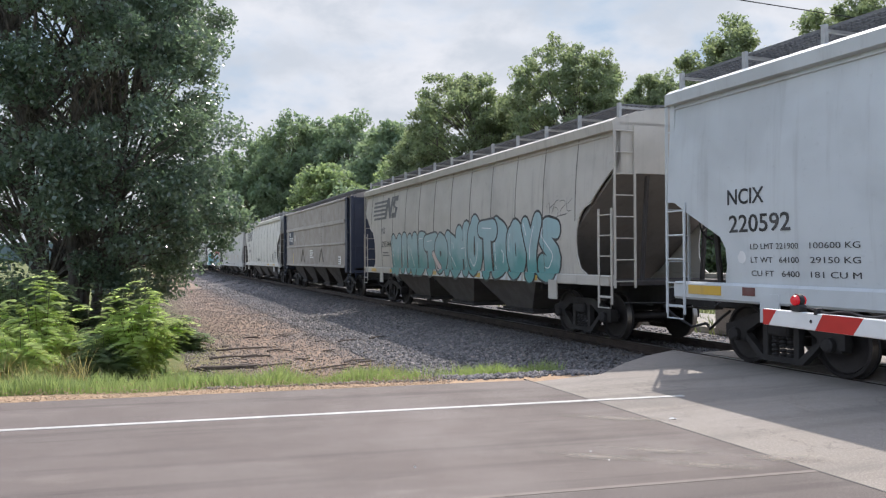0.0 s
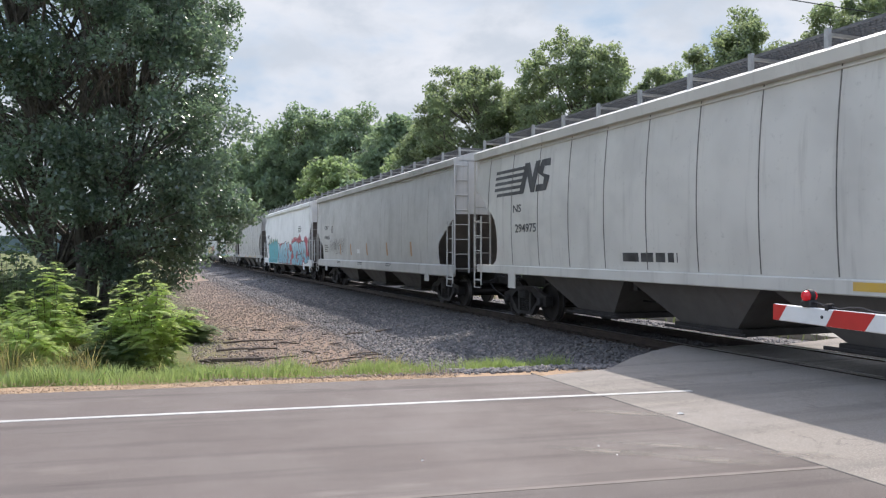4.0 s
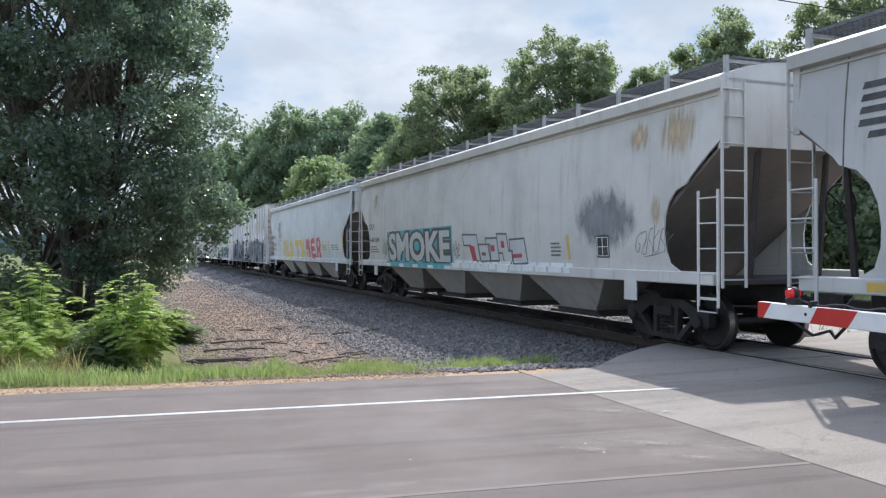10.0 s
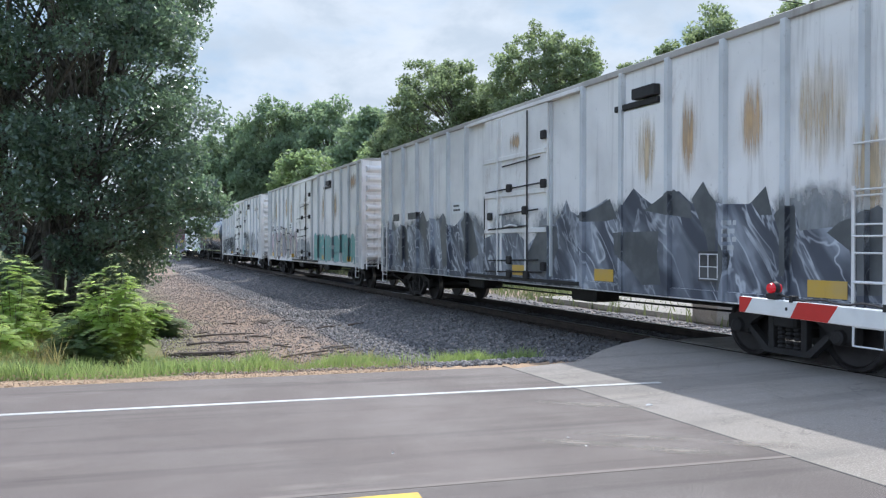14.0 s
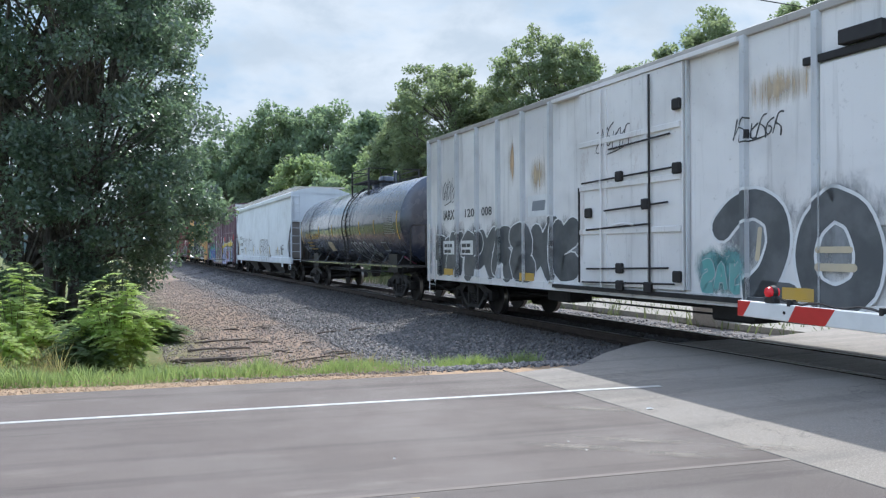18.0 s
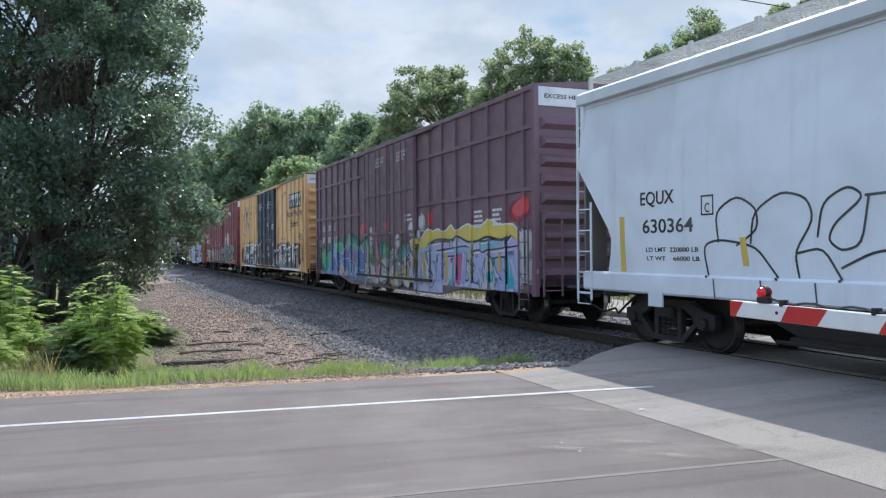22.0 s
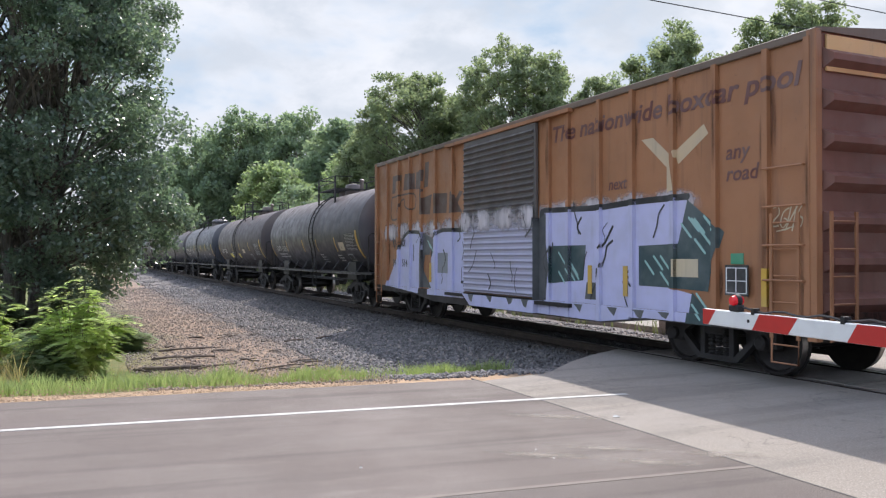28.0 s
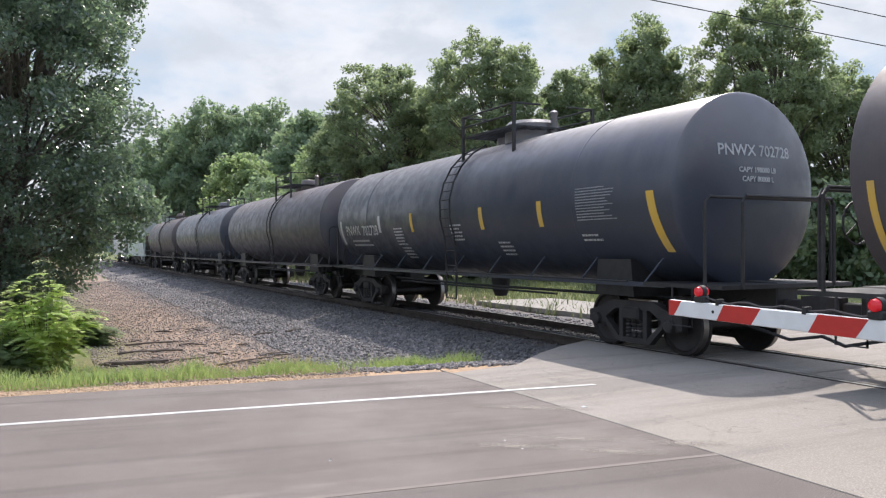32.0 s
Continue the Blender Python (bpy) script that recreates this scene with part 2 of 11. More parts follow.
class Geo:
    """Vertices and faces, gathered before they become one mesh."""

    def __init__(self):
        self.v, self.f, self.k = [], [], []

    def face(self, *pts, k=0):
        i = len(self.v)
        self.v.extend(tuple(p) for p in pts)
        self.f.append(tuple(range(i, i + len(pts))))
        self.k.append(k)
        return self

    def add(self, verts, faces, k=0):
        i = len(self.v)
        self.v.extend(tuple(p) for p in verts)
        self.f.extend(tuple(i + j for j in f) for f in faces)
        self.k.extend([k] * len(faces))
        return self

    def box(self, x0, x1, y0, y1, z0, z1, c=0.0, k=0):
        """A box, with its edges cut by c."""
        if c <= 0:
            v = [(x, y, z) for z in (z0, z1) for y in (y0, y1) for x in (x0, x1)]
            return self.add(v, [(0, 2, 3, 1), (4, 5, 7, 6), (0, 1, 5, 4), (2, 6, 7, 3), (0, 4, 6, 2), (1, 3, 7, 5)], k)
        c = min(c, 0.45 * min(x1 - x0, y1 - y0, z1 - z0))
        lo, hi = (x0, y0, z0), (x1, y1, z1)
        idx, verts = {}, []
        for sx in (0, 1):
            for sy in (0, 1):
                for sz in (0, 1):
                    s = (sx, sy, sz)
                    for a in range(3):
                        p = [(hi[j] if s[j] else lo[j]) for j in range(3)]
                        for j in range(3):
                            if j != a:
                                p[j] += -c if s[j] else c
                        idx[(s, a)] = len(verts)
                        verts.append(tuple(p))
        faces = []
        for a in range(3):
            b, d = (a + 1) % 3, (a + 2) % 3
            for sa in (0, 1):
                q = []
                for sb, sd in ((0, 0), (1, 0), (1, 1), (0, 1)):
                    s = [0, 0, 0]
                    s[a], s[b], s[d] = sa, sb, sd
                    q.append(idx[(tuple(s), a)])
                faces.append(tuple(q if sa else q[::-1]))
        for a in range(3):
            b, d = (a + 1) % 3, (a + 2) % 3
            for sb in (0, 1):
                for sd in (0, 1):
                    e = []
                    for sa in (0, 1):
                        s = [0, 0, 0]
                        s[a], s[b], s[d] = sa, sb, sd
                        e.append(tuple(s))
                    q = (idx[(e[0], b)], idx[(e[1], b)], idx[(e[1], d)], idx[(e[0], d)])
                    faces.append(q if sb == sd else q[::-1])
        for s in [(x, y, z) for x in (0, 1) for y in (0, 1) for z in (0, 1)]:
            q = (idx[(s, 0)], idx[(s, 1)], idx[(s, 2)])
            faces.append(q if sum(s) % 2 else q[::-1])
        return self.add(verts, faces, k)

    def prism(self, prof, x0, x1, k=0, cap=True):
        """The outline prof of (y, z), run along x."""
        n = len(prof)
        v = [(x0, y, z) for y, z in prof] + [(x1, y, z) for y, z in prof]
        f = [(i, (i + 1) % n, n + (i + 1) % n, n + i) for i in range(n)]
        if cap:
            f += [tuple(range(n))[::-1], tuple(range(n, 2 * n))]
        return self.add(v, f, k)

    def plate(self, prof, y0, y1, k=0):
        """The outline prof of (x, z), run along y."""
        n = len(prof)
        v = [(x, y0, z) for x, z in prof] + [(x, y1, z) for x, z in prof]
        f = [(i, n + i, n + (i + 1) % n, (i + 1) % n) for i in range(n)]
        return self.add(v, f + [tuple(range(n)), tuple(range(n, 2 * n))[::-1]], k)

    def slab(self, prof, z0, z1, k=0):
        """The outline prof of (x, y), run along z."""
        n = len(prof)
        v = [(x, y, z0) for x, y in prof] + [(x, y, z1) for x, y in prof]
        f = [(i, (i + 1) % n, n + (i + 1) % n, n + i) for i in range(n)]
        return self.add(v, f + [tuple(range(n))[::-1], tuple(range(n, 2 * n))], k)

    def tube(self, pts, r, n=6, k=0, r1=None):
        """A round bar along pts, from radius r to r1."""
        pts = [Vector(p) for p in pts]
        rings, m = [], len(pts)
        for i, p in enumerate(pts):
            d = (pts[min(i + 1, m - 1)] - pts[max(i - 1, 0)]).normalized()
            a = d.cross(Vector((0, 0, 1)) if abs(d.z) < 0.9 else Vector((1, 0, 0))).normalized()
            b = d.cross(a)
            q = r if r1 is None else r + (r1 - r) * i / max(1, m - 1)
            rings.append([p + (a * math.cos(t) + b * math.sin(t)) * q for t in (2 * math.pi * j / n for j in range(n))])
        v = [p for ring in rings for p in ring]
        f = [(i * n + j, i * n + (j + 1) % n, (i + 1) * n + (j + 1) % n, (i + 1) * n + j) for i in range(m - 1) for j in range(n)]
        f += [tuple(range(n))[::-1], tuple(range((m - 1) * n, m * n))]
        return self.add(v, f, k)

    def lathe(self, prof, axis="y", n=24, centre=(0, 0, 0), k=0):
        """The outline prof of (along, radius), turned about an axis."""
        v, m = [], len(prof)
        for a, r in prof:
            for j in range(n):
                t = 2 * math.pi * j / n
                c, s = r * math.cos(t), r * math.sin(t)
                p = {"y": (c, a, s), "x": (a, c, s), "z": (c, s, a)}[axis]
                v.append((p[0] + centre[0], p[1] + centre[1], p[2] + centre[2]))
        f = [(i * n + j, i * n + (j + 1) % n, (i + 1) * n + (j + 1) % n, (i + 1) * n + j) for i in range(m - 1) for j in range(n)]
        return self.add(v, f + [tuple(range(n))[::-1], tuple(range((m - 1) * n, m * n))], k)

    def mesh(self, name, mats, smooth=35):
        me = bpy.data.meshes.new(name)
        me.from_pydata(self.v, [], self.f)
        for m in mats:
            me.materials.append(m)
        if any(self.k):
            me.polygons.foreach_set("material_index", self.k)
        bm = bmesh.new()
        bm.from_mesh(me)
        bmesh.ops.recalc_face_normals(bm, faces=bm.faces)
        bm.to_mesh(me)
        bm.free()
        if smooth:
            me.shade_smooth()
            me.set_sharp_from_angle(angle=radians(smooth))
        return me


def part(name, geo, mats, parent=None, label="", at=None, smooth=35):
    """ONE mesh object, under a thing or a part."""
    me = geo if isinstance(geo, bpy.types.Mesh) else geo.mesh(name, mats if isinstance(mats, (list, tuple)) else [mats], smooth)
    ob = new(name, me)
    if parent is not None:
        ob.parent = parent
    if at is not None:
        ob.matrix_basis = at if isinstance(at, Matrix) else Matrix.Translation(at)
    return tagged(ob, label)


def cloud(name, verts, faces, mat):
    """A mesh of very many small pieces from arrays, quads or triangles."""
    me = bpy.data.meshes.new(name)
    n, c = faces.shape
    me.vertices.add(len(verts))
    me.vertices.foreach_set("co", verts.astype(np.float32).ravel())
    me.loops.add(n * c)
    me.loops.foreach_set("vertex_index", faces.astype(np.int32).ravel())
    me.polygons.add(n)
    me.polygons.foreach_set("loop_start", np.arange(0, n * c, c, dtype=np.int32))
    me.update(calc_edges=True)
    me.materials.append(mat)
    return me


def thing(name, label, category, group="", at=None):
    ob = new(name)
    ob.empty_display_size = 0.3
    if at is not None:
        ob.matrix_basis = at
    return tagged(ob, label, category, group)


def lettering(text, x, z, size, y, parent, mat, name="lettering", bold=0.0, lean=0.0, align="LEFT", wide=1.0, thick=0.002, turn=None):
    """Letters on a face that looks towards -y."""
    cu = bpy.data.curves.new(name, "FONT")
    cu.body, cu.size, cu.offset, cu.extrude, cu.shear = text, size, bold, thick, lean
    cu.align_x, cu.align_y, cu.resolution_u = align, "BOTTOM_BASELINE", 3
    ob = bpy.data.objects.new(name, cu)
    scene.collection.objects.link(ob)
    me = bpy.data.meshes.new_from_object(ob.evaluated_get(bpy.context.evaluated_depsgraph_get()))
    bpy.data.objects.remove(ob)
    bpy.data.curves.remove(cu)
    me.materials.clear()
    me.materials.append(mat)
    m = pose(x, y, z, 90) @ Matrix.Diagonal((wide, 1, 1, 1))
    me.transform(m if turn is None else turn @ m)
    return part(name, me, mat, parent)


def grid_height(x, y):
    """The ground's height: flat by the road, a ballast bed along the track, a low verge between."""
    p = Vector((x, y, 0))
    a, m, s = p.dot(N) - AWAY, p.dot(ACROSS), p.dot(U)
    d = abs(a)
    bed = -0.20 if d < 1.7 else (-0.20 - 0.22 * (d - 1.7) / 1.3 if d < 3.0 else -0.42 - 0.10 * min(1, (d - 3.0) / 4.0))
    r = max(-2.2 - m, m - 10.05)
    road = -0.05 if r < 0 else -0.05 - 0.5 * min(1.0, r / 4.0) ** 1.3
    z = max(bed, road) if r < 2.5 else bed
    if r < 4.0 and r >= 2.5:
        w = (r - 2.5) / 1.5
        z = max(bed, road) * (1 - w) + bed * w
    far = max(0.0, math.hypot(x, y) - 140)
    return z + 0.04 * noise.noise((x * 0.6, y * 0.6, 0)) * min(1, max(0, r)) * (0.3 if d < 3 else 1) - min(1.5, far * 0.01)


# ---- ground, road, crossing ----


def along(m, axis, off=0.0):
    """The distance from the origin along an axis of the plan."""
    k = m.n.new("ShaderNodeVectorMath")
    k.operation = "DOT_PRODUCT"
    k.inputs[1].default_value = axis
    m.l.new(m.co, k.inputs[0])
    return m.math("SUBTRACT", k.outputs["Value"], off)


def ground_mat():
    m = Mat("verge_soil")
    d = m.math("ABSOLUTE", along(m, N, AWAY), 0)
    wob = m.math("MULTIPLY", m.math("SUBTRACT", m.noise(0.6, 5, 0.65), 0.5), 4.0)
    soil = m.mix(m.ramp(m.noise(7.0, 6, 0.7), 0.35, 0.65), (0.33, 0.228, 0.155), (0.17, 0.122, 0.09))
    soil = m.mix(m.ramp(m.voronoi(26.0), 0.05, 0.3), (0.38, 0.29, 0.23), soil)
    grass = m.mix(m.ramp(m.noise(3.0, 5, 0.7), 0.35, 0.65), (0.075, 0.11, 0.022), (0.16, 0.155, 0.05))
    grit = m.mix(m.ramp(m.voronoi(20.0), 0.1, 0.5), (0.30, 0.275, 0.26), (0.10, 0.09, 0.085))
    col = m.mix(m.ramp(m.math("ADD", d, wob), 7.2, 9.2), soil, grass)
    col = m.mix(m.ramp(m.math("ADD", d, wob), 4.4, 6.4), grit, col)
    a = m.math("ADD", along(m, ACROSS, 0), m.math("MULTIPLY", wob, 0.12))
    sand = m.mix(m.ramp(m.noise(9.0, 6, 0.75), 0.35, 0.65), (0.46, 0.315, 0.19), (0.30, 0.205, 0.13))
    near = m.math("MULTIPLY", m.ramp(a, 11.3, 11.75, 1, 0), m.ramp(a, 9.0, 9.4))
    col = m.mix(near, col, sand)
    m.bump(m.noise(22.0, 6, 0.75), 0.7, 0.03)
    return m.done(col, 0.95)


def asphalt_mat(name, c, coarse=False):
    m = Mat(name)
    grain = m.noise(160.0 if not coarse else 90.0, 3, 0.8)
    col = m.mix(m.ramp(m.noise(0.5, 4, 0.6), 0.3, 0.7), c, dark(c, 0.86))
    col = m.mix(m.ramp(grain, 0.42, 0.72), col, toward(c, (0.4, 0.37, 0.33), 0.35))
    track = m.ramp(m.noise(1.0, 5, 0.65, m.scaled(0.10, 2.6, 1)), 0.50, 0.68)
    col = m.mix(m.math("MULTIPLY", track, 0.55), col, dark(c, 0.58))
    skid = m.ramp(m.noise(1.0, 6, 0.7, m.scaled(0.35, 9.0, 1), 0.3), 0.60, 0.70)
    col = m.mix(m.math("MULTIPLY", skid, 0.45), col, dark(c, 0.5))
    pale = m.ramp(m.noise(0.9, 7, 0.7, m.scaled(0.5, 1.6, 1)), 0.56, 0.72)
    col = m.mix(m.math("MULTIPLY", pale, 0.35), col, (0.27, 0.235, 0.20))
    spot = m.ramp(m.noise(1.6, 6, 0.75), 0.66, 0.74)
    col = m.mix(m.math("MULTIPLY", spot, 0.5), col, (0.24, 0.21, 0.18))
    m.bump(grain, 0.5 if coarse else 0.3, 0.006)
    return m.done(col, m.ramp(m.noise(0.9, 3), 0.3, 0.7, 0.72, 0.92))


def concrete_mat():
    m = Mat("worn_concrete")
    c = (0.225, 0.195, 0.162)
    col = m.mix(m.ramp(m.noise(0.8, 5, 0.65), 0.3, 0.7), c, (0.235, 0.207, 0.18))
    col = m.mix(m.ramp(m.noise(3.5, 6, 0.75), 0.52, 0.72, 0.0, 0.6), col, (0.17, 0.15, 0.13))
    col = m.mix(m.ramp(m.noise(60.0, 4, 0.8), 0.45, 0.75), col, (0.44, 0.40, 0.35))
    tyre = m.ramp(m.noise(1.0, 5, 0.65, m.scaled(1.5, 0.12, 1)), 0.46, 0.62)
    col = m.mix(m.math("MULTIPLY", tyre, 0.42), col, (0.125, 0.112, 0.10))
    crack = m.math("ABSOLUTE", m.math("SUBTRACT", m.noise(0.7, 6, 0.6, warp=0.8), 0.5), 0)
    col = m.mix(m.ramp(crack, 0.0, 0.006, 0.55, 0.0), col, (0.10, 0.09, 0.08))
    m.bump(m.noise(45.0, 5, 0.8), 0.4, 0.008)
    return m.done(col, 0.88)


GROUND = ground_mat()
ASPHALT = asphalt_mat("aged_asphalt", (0.113, 0.089, 0.078))
ASPHALT2 = asphalt_mat("coarse_asphalt", (0.098, 0.078, 0.069), True)
CONCRETE = concrete_mat()
LINEW = plain("white_road_paint", (0.50, 0.485, 0.455), 0.7, 0, 0.28)
LINEY = plain("yellow_road_paint", (0.62, 0.40, 0.05), 0.7, 0, 0.2)
RAILM = plain("rusty_rail", (0.060, 0.043, 0.034), 0.7, 0.4, 0.5)
RAILTOP = plain("polished_rail_head", (0.55, 0.54, 0.52), 0.3, 1.0, 0.2)


def tie_mat():
    m = Mat("weathered_tie_wood")
    c = m.mix(m.rand(), (0.085, 0.065, 0.05), (0.15, 0.125, 0.105))
    col = m.mix(m.ramp(m.noise(1.0, 6, 0.7, m.scaled(40, 3, 40)), 0.4, 0.65), c, (0.05, 0.04, 0.034))
    m.bump(m.noise(1.0, 6, 0.7, m.scaled(50, 4, 50)), 0.5, 0.01)
    return m.done(col, 0.9)


def stone_mat(name, a, b, c, brown=False):
    m = Mat(name)
    col = m.mix(m.ramp(m.island(), 0.0, 0.75), a, b)
    col = m.mix(m.ramp(m.island(), 0.8, 1.0), col, c)
    if brown:
        far = m.math("ADD", m.math("ABSOLUTE", along(m, N, AWAY), 0), m.math("MULTIPLY", m.math("SUBTRACT", m.noise(0.5, 5, 0.65), 0.5), 4.0))
        dusty = m.mix(m.island(), (0.21, 0.165, 0.135), (0.42, 0.35, 0.29))
        col = m.mix(m.ramp(far, 4.6, 6.6, 0.0, 0.85), col, dusty)
        # darker between and beside the rails: painted train shade, dripped oil and brake dust
        near_rail = m.math("ADD", m.math("ABSOLUTE", along(m, N, AWAY), 0), m.math("MULTIPLY", m.math("SUBTRACT", m.noise(0.9, 4), 0.5), 1.6))
        col = m.mix(m.ramp(near_rail, 1.2, 3.0, 0.72, 0.0), col, (0.045, 0.042, 0.042))
    col = m.mix(m.ramp(m.noise(30.0, 3), 0.4, 0.7), col, m.mix(0.35, col, (0.06, 0.055, 0.05)))
    return m.done(col, 0.92)


TIE = tie_mat()
STONE = stone_mat("ballast_stone", (0.115, 0.108, 0.106), (0.245, 0.23, 0.222), (0.38, 0.32, 0.28), True)
PEBBLE = stone_mat("roadside_grit", (0.34, 0.24, 0.15), (0.46, 0.34, 0.23), (0.55, 0.45, 0.34))


def make_ground():
    ax = [-2500, -1200, -600, -300, -180, -120, -90, -70, -55, -45] + [-38 + 0.45 * i for i in range(150)] + [32, 38, 46, 60, 80, 110, 160, 300, 600, 1200, 2500]
    ay = [-2500, -1000, -300, -100, -50, -25, -14, -8, -4] + [-2 + 0.45 * i for i in range(120)] + [55, 60, 68, 78, 90, 105, 125, 150, 200, 300, 600, 1200, 2500]
    g = Geo()
    g.v = [(x, y, grid_height(x, y)) for y in ay for x in ax]
    w = len(ax)
    g.f = [(j * w + i, j * w + i + 1, (j + 1) * w + i + 1, (j + 1) * w + i) for j in range(len(ay) - 1) for i in range(w - 1)]
    g.k = [0] * len(g.f)
    tagged(part("ground", g, GROUND, smooth=80), "brown soil verge with thin dry grass and litter", "ground", kind="structure")


def quad_road(name, label, x0, x1, y0, y1, z, mat, thick=0.05, step=2.0):
    """A strip in the road's own axes: x along it, y across it."""
    g = Geo().box(x0, x1, y0, y1, z - thick, z)
    ob = part(name, g, mat, at=ROADM)
    return tagged(ob, label, name.split("_")[0], kind="structure")


def track_x(y):
    """Where, along the road, the apron beside the track begins at the distance y across it."""
    p = N * 4.85
    # the seam runs along U through p
    d = (y - p.dot(ACROSS)) / U.dot(ACROSS)
    return (p + U * d).dot(ROAD)


def far_x(y):
    p = N * (2 * AWAY - 4.85)
    d = (y - p.dot(ACROSS)) / U.dot(ACROSS)
    return (p + U * d).dot(ROAD)


def make_road():
    near = [(-600, 5.22), (track_x(5.22), 5.22), (track_x(10.03), 10.03), (-600, 10.03)]
    tagged(part("road", Geo().slab(near, -0.06, 0.0), ASPHALT, at=ROADM), "aged grey asphalt road lane with tyre marks", "road", kind="structure")
    side = [(-600, -1.6), (track_x(-1.6), -1.6), (track_x(5.22), 5.21), (-600, 5.21)]
    tagged(part("road_lane", Geo().slab(side, -0.06, 0.0), ASPHALT2, at=ROADM), "coarser grey asphalt lane beside the seam", "road", kind="structure")
    beyond = [(far_x(-1.6), -1.6), (600, -1.6), (600, 10.03), (far_x(10.03), 10.03)]
    tagged(part("road_beyond", Geo().slab(beyond, -0.06, 0.0), ASPHALT, at=ROADM), "grey asphalt road past the level crossing", "road", kind="structure")
    marks = tagged(part("road_line", Geo().box(-600, 2.65 * 0.9667 + 9.38 * 0.2556, 8.38, 8.47, 0.0, 0.004), LINEW, at=ROADM), "solid white painted road edge line", "road marking", kind="structure")
    tagged(part("road_line_centre", Geo().box(-600, 1.2, 4.97, 5.09, -0.003, 0.003), LINEY, at=ROADM), "yellow painted centre line of the road", "road marking", kind="structure")
    # seam of tar between the lanes and the apron
    TAR = plain("tar_seam", (0.03, 0.028, 0.026), 0.6)
    tagged(part("road_seam", Geo().box(-60, track_x(5.22) - 0.02, 5.19, 5.245, -0.01, 0.003), plain("pale_seam_dust", (0.20, 0.17, 0.145), 0.9), at=ROADM),
           "pale dusty seam between two asphalt lanes", "road seam", kind="structure")
    g = Geo().box(-9.6, 4.0, -4.82, -4.80, -0.01, 0.003)
    tagged(part("apron_seam", g, TAR, at=TRACK), "dark tar joint along the concrete apron", "road seam", kind="structure")


def make_crossing():
    """Concrete apron beside the rails, and the panels between them."""
    apron = [(-9.35, -4.8), (4.6, -4.8), (4.6, -0.86), (-11.6, -0.86), (-11.1, -1.75), (-10.5, -2.6), (-9.6, -3.6)]
    crossing = thing("level_crossing", "worn concrete level crossing apron and panels between rails", "level crossing", at=TRACK)
    tagged(crossing, kind="structure")
    part("apron", Geo().slab(apron, -0.25, -0.002), CONCRETE, crossing, "tyre-marked pale concrete apron")
    back = [(-11.0, 0.86), (4.6, 0.86), (4.6, 4.8), (-12.0, 4.8)]
    part("far_apron", Geo().slab(back, -0.25, -0.002), CONCRETE, crossing)
    proto = Geo().box(-1.0, 1.0, -0.62, 0.62, -0.2, -0.006, 0.015).mesh("panel", [CONCRETE], 0)
    for i in range(8):
        part("panel", proto, None, crossing, at=(-10.2 + 2.04 * i, 0, 0))
    kerb = Geo().box(-1.0, 1.0, -0.045, 0.045, -0.2, -0.012).mesh("rubber_strip", [STEEL], 0)
    for i in range(8):
        for y in (-0.815, 0.815):
            part("rubber_strip", kerb, None, crossing, at=(-10.2 + 2.04 * i, y, 0))


def make_track():
    track = thing("railway_track", "rusty steel rails on weathered wooden ties in grey ballast", "railway track", at=TRACK)
    tagged(track, kind="structure")
    rail = [(-0.075, -0.17), (0.075, -0.17), (0.075, -0.155), (0.012, -0.135), (0.012, -0.045), (0.036, -0.035), (0.036, -0.008), (0.028, 0.0), (-0.028, 0.0), (-0.036, -0.008), (-0.036, -0.035), (-0.012, -0.045), (-0.012, -0.135), (-0.075, -0.155)]
    for y in (-0.755, 0.755):
        g = Geo()
        g.prism([(y + a, z) for a, z in rail], -400, 120)
        g.k[7] = 1
        part("rail", g, [RAILM, RAILTOP], track, smooth=0)
    proto = Geo().box(-0.115, 0.115, -1.3, 1.3, -0.35, -0.172, 0.012).mesh("tie", [TIE], 0)
    rng = random.Random(5)
    for i in range(230):
        s = -11.6 - 0.50 * i
        part("tie", proto, None, track, at=pose(s + rng.uniform(-0.03, 0.03), rng.uniform(-0.05, 0.05), rng.uniform(-0.01, 0.0), 0, 0, rng.uniform(-1, 1)))
    for i in range(40):
        part("tie", proto, None, track, at=pose(5.0 + 0.5 * i, 0, 0))
    g = Geo()
    for i in range(120):
        for y in (-0.755, 0.755):
            s = -11.6 - 0.5 * i
            g.box(s - 0.09, s + 0.09, y - 0.17, y + 0.17, -0.172, -0.158)
            for dx in (-0.05, 0.05):
                for dy in (-0.1, 0.1):
                    g.box(s + dx - 0.012, s + dx + 0.012, y + dy - 0.015, y + dy + 0.015, -0.158, -0.135)
    tagged(part("tie_plates", g, RAILM, track, smooth=0), kind="stuff")


